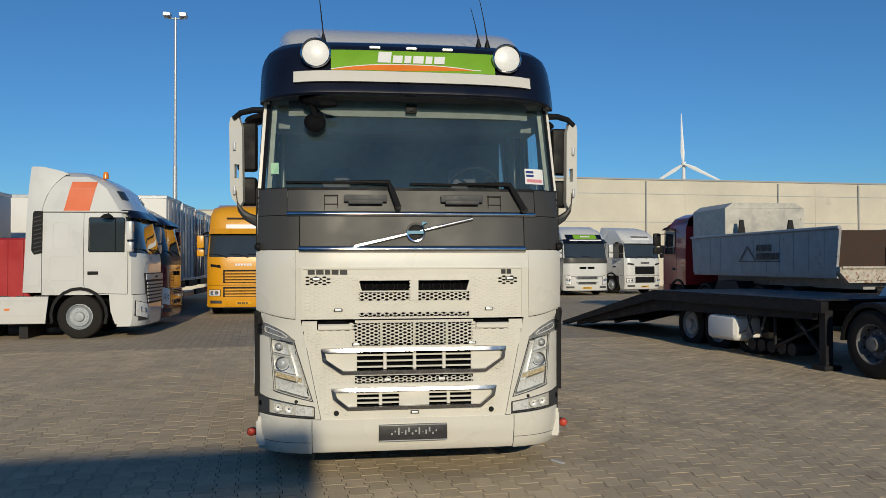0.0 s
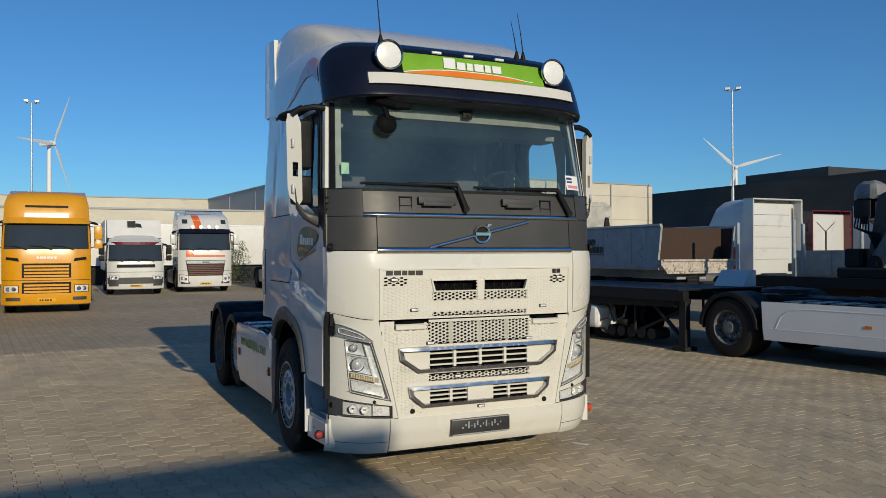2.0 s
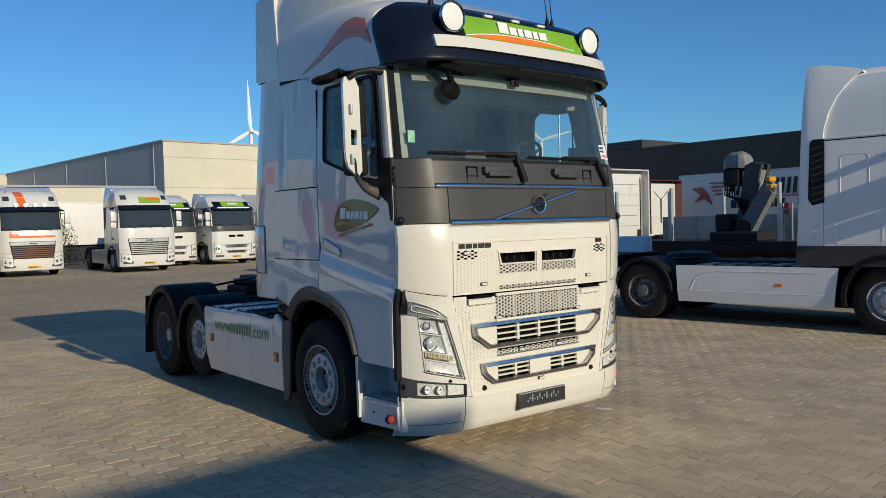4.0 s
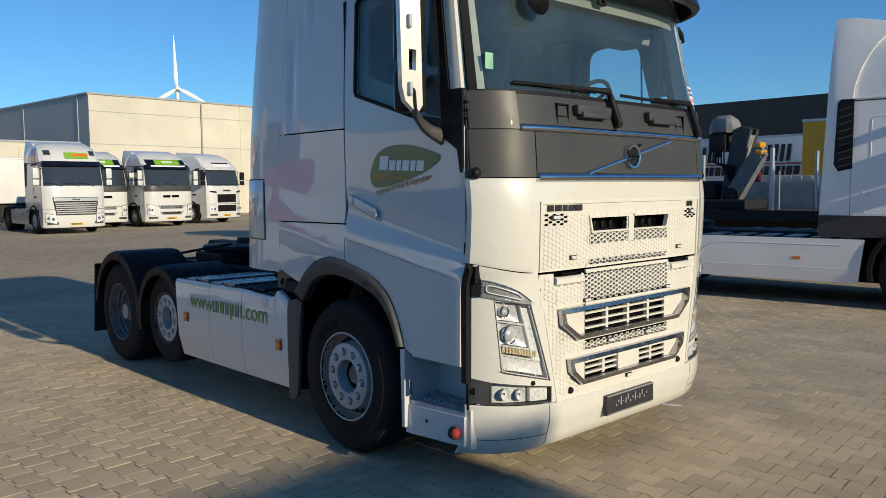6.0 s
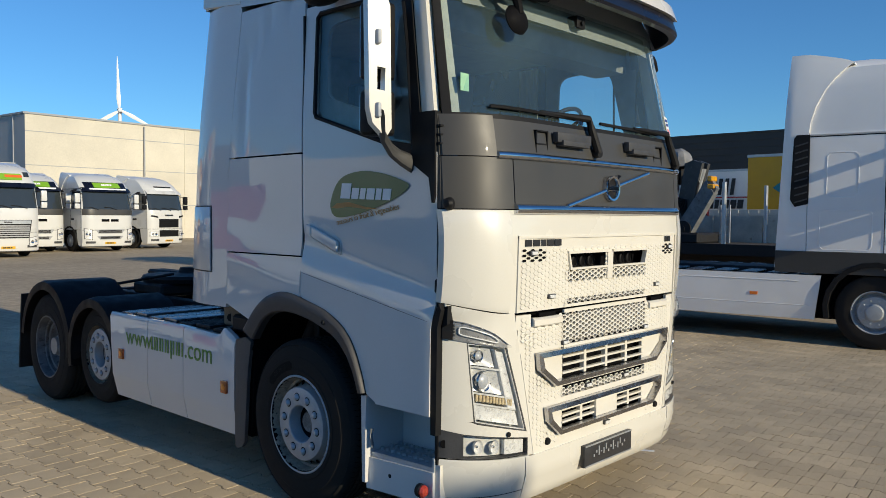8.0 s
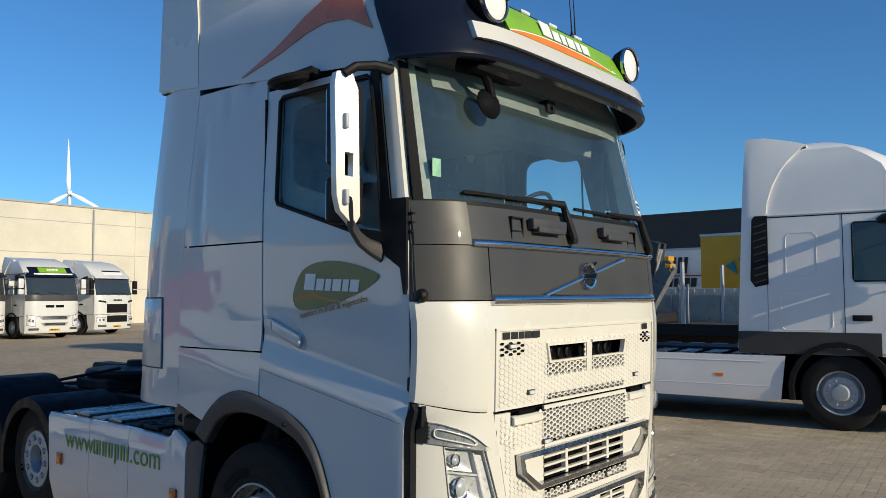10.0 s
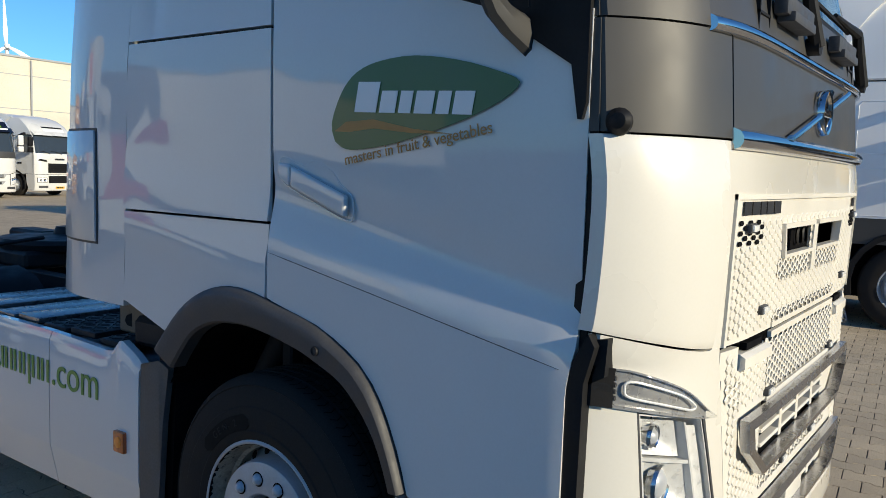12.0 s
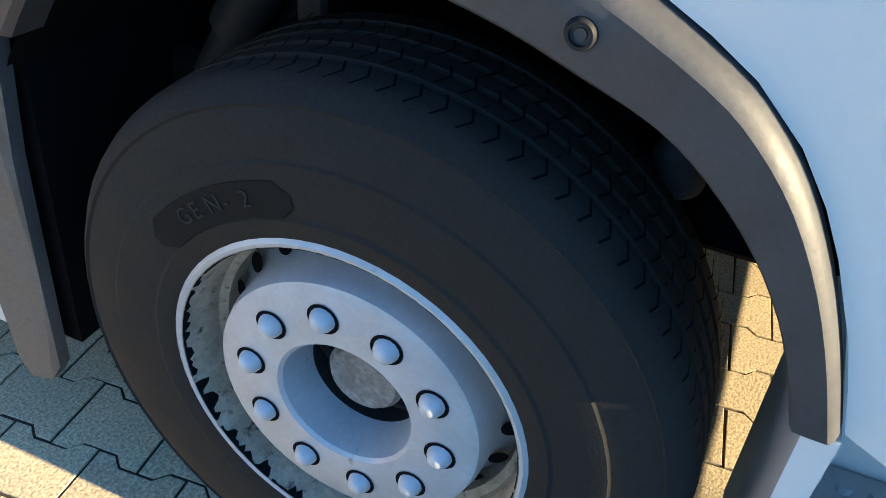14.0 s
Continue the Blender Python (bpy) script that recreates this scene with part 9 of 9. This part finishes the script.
bare_cab("tractor_unit", "white tractor unit with red flash seen from behind", 19.8, 15.0, FAR_WHITE, FAR_WHITE, 3.72, flash=RED)
bare_cab("tractor_unit", "dark red tractor unit with white rear panel", 26.7, 18.3, MAROON, FAR_WHITE, 3.6)
bare_cab("tractor_unit", "silver tractor unit seen from behind", 29.8, 21.5, FAR_GREY, FAR_GREY, 3.4)


def box_trailer(label, x0, x1, y0, y1, z0, z1, skin, category="trailer"):
    root = thing("box_trailer", label, category)
    bm = B()
    box(bm, x0, x1, y0, y1, z0, z1, 0.03, 2)
    part("load_box", bm, skin, root)
    bm = B()
    for z in (z0 - 0.02, z1 - 0.08):
        box(bm, x0 - 0.015, x1 + 0.015, y0 - 0.015, y1 + 0.015, z, z + 0.10, 0.01)
    part("edge_rail", bm, GALV, root)
    bm = B()
    box(bm, x0 + 0.3, x1 - 0.3, y0 + 0.3, y1 - 0.3, z0 - 0.32, z0 - 0.02)
    part("subframe", bm, IRON, root)
    along_y = (y1 - y0) > (x1 - x0)
    for k in range(3):
        for s in SIDES:
            if along_y:
                far_wheel(root, s, (x0 if s < 0 else x1, y0 + 1.6 + 1.31 * k, 0.5), 0.5, W=0.36)
            else:
                bm = B()
                lathe(bm, [(0.0, 0.0), (0.28, 0.02), (0.49, 0.0), (0.5, -0.3), (0, -0.3)], (x0 + 1.6 + 1.31 * k, y0 if s < 0 else y1, 0.5), (0, s, 0), 28)
                part("tyre", bm, RUBBER, root)
    return root


vh = box_trailer("white curtain-side trailer with black and red lettering shapes", 31.2, 33.7, 6.0, 20.4, 1.15, 4.0, TARP_WHITE)
MV = Matrix(((0, 0, -1, 31.17), (-1, 0, 0, 19.0), (0, 1, 0, 2.85), (0, 0, 0, 1)))
bm = B()
bars(bm, [0.17, 0.17, -0.02, 0.17, -0.02, 0.17, 0.17, -0.5, 0.17, 0.17, -0.02, 0.17, -0.02, 0.17, 0.17, -0.02, 0.17, 0.17, -0.02, 0.17, 0.17, 0.17], 0.75, 0.12, MV @ Matrix.Translation((1.9, 0, 0)), 0.02, 0.12)
bars(bm, [0.3, 0.22, 0.25, 0.25, 0.22, 0.28, 0.28, 0.2, 0.2, -0.6, 0.28, 0.12, 0.22, 0.18, 0.2, 0.14, 0.26, 0.26], 0.40, 0.07, MV @ Matrix.Translation((1.6, -0.62, 0)), 0.02, 0.12)
part("lettering", bm, LETTER_BLACK, vh, smooth=False)
bm = B()
for k in range(4):
    bars(bm, [1.3 - 0.15 * k], 0.09, 0.0, MV @ Matrix.Translation((0.4 + 0.1 * k, 0.62 - 0.19 * k, 0)), 0.02, 0.3)
prism(bm, [MV @ Vector(p) for p in ((-0.6, 0.45, 0), (0.0, 0.5, 0), (0.35, 0.1, 0), (0.6, -0.45, 0), (0.1, -0.1, 0), (-0.5, -0.3, 0), (-0.1, 0.1, 0))], MV.to_3x3() @ Vector((0, 0, 0.02)))
prism(bm, [MV @ Vector(p) for p in ((1.6, -0.14, 0), (8.6, -0.14, 0), (8.6, -0.08, 0), (1.6, -0.08, 0))], MV.to_3x3() @ Vector((0, 0, 0.02)))
part("emblem", bm, RED, vh, smooth=False)
yt = box_trailer("yellow curtain-side trailer with teal emblem", 23.6, 26.1, -4.0, 8.6, 1.15, 4.0, TARP_YELLOW)
MY = Matrix(((0, 0, -1, 23.57), (-1, 0, 0, 7.7), (0, 1, 0, 2.5), (0, 0, 0, 1)))
bm = B()
for poly in (((0.0, 0.35), (0.42, 0.05), (0.28, 0.55)), ((0.45, 0.62), (1.15, 0.62), (0.80, -0.05)), ((1.3, 0.55), (1.6, 0.35), (1.2, 0.05))):
    prism(bm, [MY @ Vector((a, b, 0)) for a, b in poly], MY.to_3x3() @ Vector((0, 0, 0.02)))
bars(bm, [0.3, 0.3, 0.3, 0.3, 0.3, 0.12], 0.34, 0.08, MY @ Matrix.Translation((0.75, -0.62, 0)), 0.02, 0.0)
part("emblem", bm, TEAL, yt, smooth=False)
ds = thing("drop_side_trailer", "red drop-side trailer with pale aluminium boards", "trailer")
for k in range(4):
    bm = B()
    box(bm, 19.0, 19.06, -3.6 + 2.9 * k, -0.78 + 2.9 * k, 1.35, 2.05, 0.01)
    board = part("drop_side", bm, TIP_BARE, ds)
    for j in range(9):
        bm = B()
        box(bm, 18.975, 19.0, -3.5 + 2.9 * k + 0.3 * j, -3.46 + 2.9 * k + 0.3 * j, 1.37, 2.03)
        part("rib", bm, TIP_BARE, board)
bm = B()
box(bm, 19.0, 21.5, -3.7, 8.1, 1.12, 1.34)
box(bm, 18.95, 19.1, 7.95, 8.1, 1.1, 2.2)
part("trailer_frame", bm, MAROON, ds)
for k in range(3):
    for x, s in ((19.0, -1), (21.5, 1)):
        far_wheel(ds, s, (x, -2.2 + 1.31 * k, 0.5), 0.5, W=0.36)
for k, skin in enumerate((TARP_WHITE, TARP_WHITE, MAROON, TARP_WHITE, TARP_WHITE)):
    bt = box_trailer("maroon box trailer in a close parked row" if skin is MAROON else "white box trailer in a close parked row", -17.5, -6.15 - 0.1 * k, 20.7 + 3.3 * k, 23.2 + 3.3 * k, 1.15, 3.98, skin)
    for j in range(4):
        bm = B()
        cyl(bm, (-6.13 - 0.1 * k, 20.95 + 3.3 * k + 0.65 * j, 1.25), (-6.13 - 0.1 * k, 20.95 + 3.3 * k + 0.65 * j, 3.85), 0.02, 6)
        part("lock_bar", bm, GALV, bt)
    bm = B()
    box(bm, -6.3 - 0.1 * k, -6.14 - 0.1 * k, 20.8 + 3.3 * k, 23.1 + 3.3 * k, 0.5, 0.72, 0.02)
    part("underrun_bar", bm, RED if k % 2 else IRON, bt)
box_trailer("long white box trailer parked across the yard", -4.5, 12.3, 45.0, 47.5, 1.15, 3.62, TARP_WHITE)
box_trailer("white box trailer with red lower container", -21.0, -9.8, 15.2, 17.7, 1.2, 3.72, TARP_WHITE)
bm = B()
container = thing("steel_container", "red ribbed steel container on trestles", "container")
box(bm, -9.0, -7.7, 13.3, 14.9, 0.95, 2.35, 0.04)
part("container_body", bm, RED, container, smooth=False)
for k in range(4):
    bm = B()
    box(bm, -8.95 + 0.34 * k, -8.85 + 0.34 * k, 13.27, 13.3, 1.0, 2.3)
    part("rib", bm, RED, container, smooth=False)
for k in range(2):
    bm = B()
    box(bm, -8.9 + 0.9 * k, -8.7 + 0.9 * k, 13.5, 14.7, 0.0, 0.95)
    part("trestle", bm, IRON, container, smooth=False)

# masts and turbines
mast = thing("floodlight_mast", "tall galvanised floodlight mast with twin lamps", "lamp", "floodlight masts")
bm = B()
lathe(bm, [(0.16, 0.0), (0.15, 0.6), (0.11, 7.0), (0.11, 7.05), (0.085, 7.1), (0.06, 15.2), (0, 15.2)], (0, 0, 0), (0, 0, 1), 14)
part("pole", bm, GALV, mast)
bm = B()
tube(bm, [(-0.42, 0, 15.15), (0.42, 0, 15.15)], 0.04, 6)
part("cross_arm", bm, GALV, mast)
for s in SIDES:
    bm = B()
    box(bm, s * 0.42 - 0.2, s * 0.42 + 0.2, -0.32, 0.22, 15.2, 15.42, 0.06, 2)
    hd = part("lamp_head", bm, GALV, mast)
    bm = B()
    box(bm, s * 0.42 - 0.16, s * 0.42 + 0.16, -0.335, -0.32, 15.22, 15.40, 0.01)
    part("lamp_glass", bm, REFLECTOR, hd)
mast.matrix_basis = pose(-9.3, 38.2, 0)
copy_thing(mast, pose(-6.2, 72.5, 0))
copy_thing(mast, pose(46.4, 43.1, 0, 0, 0, -40))


def turbine(x, y, hub, R, spin, yaw=0.0):
    root = thing("wind_turbine", "white three-bladed wind turbine in the distance", "turbine", "wind turbines")
    a = math.degrees(math.atan2(x + 2, y + 5))
    bm = B()
    lathe(bm, [(2.3, 0.0), (1.3, hub), (0, hub)], (0, 0, 0), (0, 0, 1), 16)
    part("tower", bm, TURBINE, root)
    bm = B()
    box(bm, -1.8, 1.8, -3.2, 6.5, hub - 1.7, hub + 1.9, 0.6, 2)
    lathe(bm, [(0, -2.2), (1.3, -1.4), (1.7, 0), (1.7, 1.0)], (0, -3.2, hub), (0, 1, 0), 16)
    part("nacelle", bm, TURBINE, root)
    for k in range(3):
        t = radians(spin + 120 * k)
        d = Vector((math.cos(t), 0, math.sin(t)))
        n = Vector((-math.sin(t), 0, math.cos(t)))
        bm = B()
        o = Vector((0, -3.8, hub))
        rows = []
        for q, w in ((0.03, 0.9), (0.12, 1.5), (0.22, 1.9), (0.5, 1.25), (0.8, 0.75), (1.0, 0.2)):
            c = o + d * (R * q)
            rows.append([bm.verts.new(c + n * w), bm.verts.new(c + Vector((0, 0.35 * (1.1 - q), 0))), bm.verts.new(c - n * w * 0.6), bm.verts.new(c - Vector((0, 0.35 * (1.1 - q), 0)))])
        for a_, b_ in zip(rows, rows[1:]):
            for j in range(4):
                bm.faces.new((a_[j], a_[(j + 1) % 4], b_[(j + 1) % 4], b_[j]))
        bm.faces.new(rows[0])
        bm.faces.new(rows[-1])
        part("blade", bm, TURBINE, root)
    root.matrix_basis = pose(x, y, 0, 0, 0, -a + yaw)
    return root


turbine(272, 588, 80, 40, 92)
turbine(-17, 615, 80, 42, 62, 58)
turbine(553, 540, 80, 40, 135)

# shrub between the parked trucks
sh = thing("shrub", "straggly olive shrub beside the parked trucks", "shrub")
bm = B()
rng = random.Random(4)
for k in range(14):
    a = rng.uniform(0, 6.28)
    tube(bm, [(5.5, 42, 0), (5.5 + 0.3 * math.cos(a), 42 + 0.3 * math.sin(a), 0.6), (5.5 + rng.uniform(0.5, 1.0) * math.cos(a), 42 + rng.uniform(0.5, 1.0) * math.sin(a), rng.uniform(1.2, 2.5))], [0.03, 0.02, 0.008], 5)
part("twigs", bm, BARK, sh)
vs, fs = [], []
for k in range(2600):
    a, r, z = rng.uniform(0, 6.28), rng.uniform(0, 1.25) ** 0.7, rng.uniform(0.1, 2.6)
    r *= (1.2 - 0.3 * z) + 0.3
    c = Vector((5.5 + r * math.cos(a), 42 + r * math.sin(a), z))
    d = Vector((rng.gauss(0, 1), rng.gauss(0, 1), rng.gauss(0, 1))).normalized() * 0.06
    e = d.orthogonal().normalized() * 0.028
    i = len(vs)
    vs += [c - d, c + e, c + d, c - e]
    fs.append((i, i + 1, i + 2, i + 3))
tagged(part("leaves", (vs, fs), LEAF, sh, smooth=False), kind="stuff")


# ---- near paving: interlocking blocks ----
# strips along the grid's y, bounded by stepped joints; straight joints across, staggered by half a block
PX, PY, STEP, GAP = 0.164, 0.216, 0.0125, 0.0034
GRID = Matrix.Rotation(radians(5.5), 4, "Z")


def paver_points(shrink=0.0):
    """Outline of one waisted block: wide at both ends, narrow in the middle."""
    e, m, h = PX / 2 + STEP - GAP - shrink, PX / 2 - STEP - GAP - shrink, PY / 2 - GAP - shrink
    q0, q1 = PY / 4 - 0.013 - shrink * 0.4, PY / 4 + 0.013 - shrink * 0.4
    side_ = [(e, -h), (e, -q1), (m, -q0), (m, q0), (e, q1), (e, h)]
    return side_ + [(-x, y) for x, y in reversed(side_)]


ring0, ring1 = paver_points(0.0008), paver_points()
NP = len(ring0)
PV = [(x, y, 0.0) for x, y in ring0] + [(x, y, -0.0012) for x, y in ring1] + [(x, y, -0.03) for x, y in ring1]
PF = [(1, 2, 3, 4, 7, 8, 9, 10), (0, 1, 10, 11), (4, 5, 6, 7)]
PF += [(NP * r + k, NP * r + NP + k, NP * r + NP + (k + 1) % NP, NP * r + (k + 1) % NP) for r in (0, 1) for k in range(NP)]

X0, X1, Y0, Y1 = -7.6, 8.6, -6.0, 11.0
XE, YA, YE = X0 + PX * int((X1 - X0) / PX), Y0 + PY * 0.5, Y0 + PY * int((Y1 - Y0) / PY)
patch = [GRID @ Vector(p) for p in ((X0, YA, -0.0055), (XE, YA, -0.0055), (XE, YE, -0.0055), (X0, YE, -0.0055))]
paving = part("pavement", ([tuple(p) for p in patch], [(0, 1, 2, 3)]), JOINT, smooth=False)
tagged(paving, "interlocking sand-grey concrete paving blocks with dark joints", "paving", kind="structure")
rng = random.Random(11)
base = np.array(PV)
faces = [np.array(f) for f in PF]
paver_mesh = bpy.data.meshes.new("paving_block")
paver_mesh.from_pydata(PV, [], PF)
paver_mesh.materials.append(PAVER)
singles = 0
chunks_v, allf = [], []
for c in range(int((X1 - X0) / PX)):
    gx = X0 + PX * (c + 0.5)
    for r in range(int((Y1 - Y0) / PY)):
        gy = Y0 + PY * (r + (0.5 if c % 2 == 0 else 1.0))
        at = GRID @ Vector((gx, gy, 0))
        dz, ax, ay, az = rng.gauss(0, 0.0007) - 0.0008, rng.gauss(0, 0.0035), rng.gauss(0, 0.0035), radians(5.5) + rng.gauss(0, 0.006)
        at += Vector((rng.gauss(0, 0.0006), rng.gauss(0, 0.0006), dz))
        if -3.05 < at.x < -1.35 and 0.05 < at.y < 2.95 and singles < 300 and not (at.x > -1.7 and at.y < 0.6):
            ob = new("paving_block", paver_mesh)
            ob.parent = paving
            ob.matrix_basis = Matrix.Translation(at) @ Euler((ax, ay, az)).to_matrix().to_4x4()
            singles += 1
        else:
            k = np.array(Euler((ax, ay, az)).to_matrix())
            vi = len(chunks_v) * len(PV)
            chunks_v.append(base @ k.T + np.array(at))
            allf += [(f + vi).tolist() for f in faces]
far_blocks = part("paving_blocks", (np.concatenate(chunks_v).tolist(), allf), PAVER, paving, smooth=False)
tagged(far_blocks, "sand-grey concrete paving blocks", kind="stuff")
bm = B()
box(bm, -0.075, 0.075, -0.018, 0.018, 0.0, 0.0035)
mark = part("paint_mark", bm, SIGN_WHITE, smooth=False)
mark.matrix_basis = pose(1.28, 0.42, 0.001, 0, 0, -62)
tagged(mark, "short white paint dash on the paving", "road marking", kind="structure")
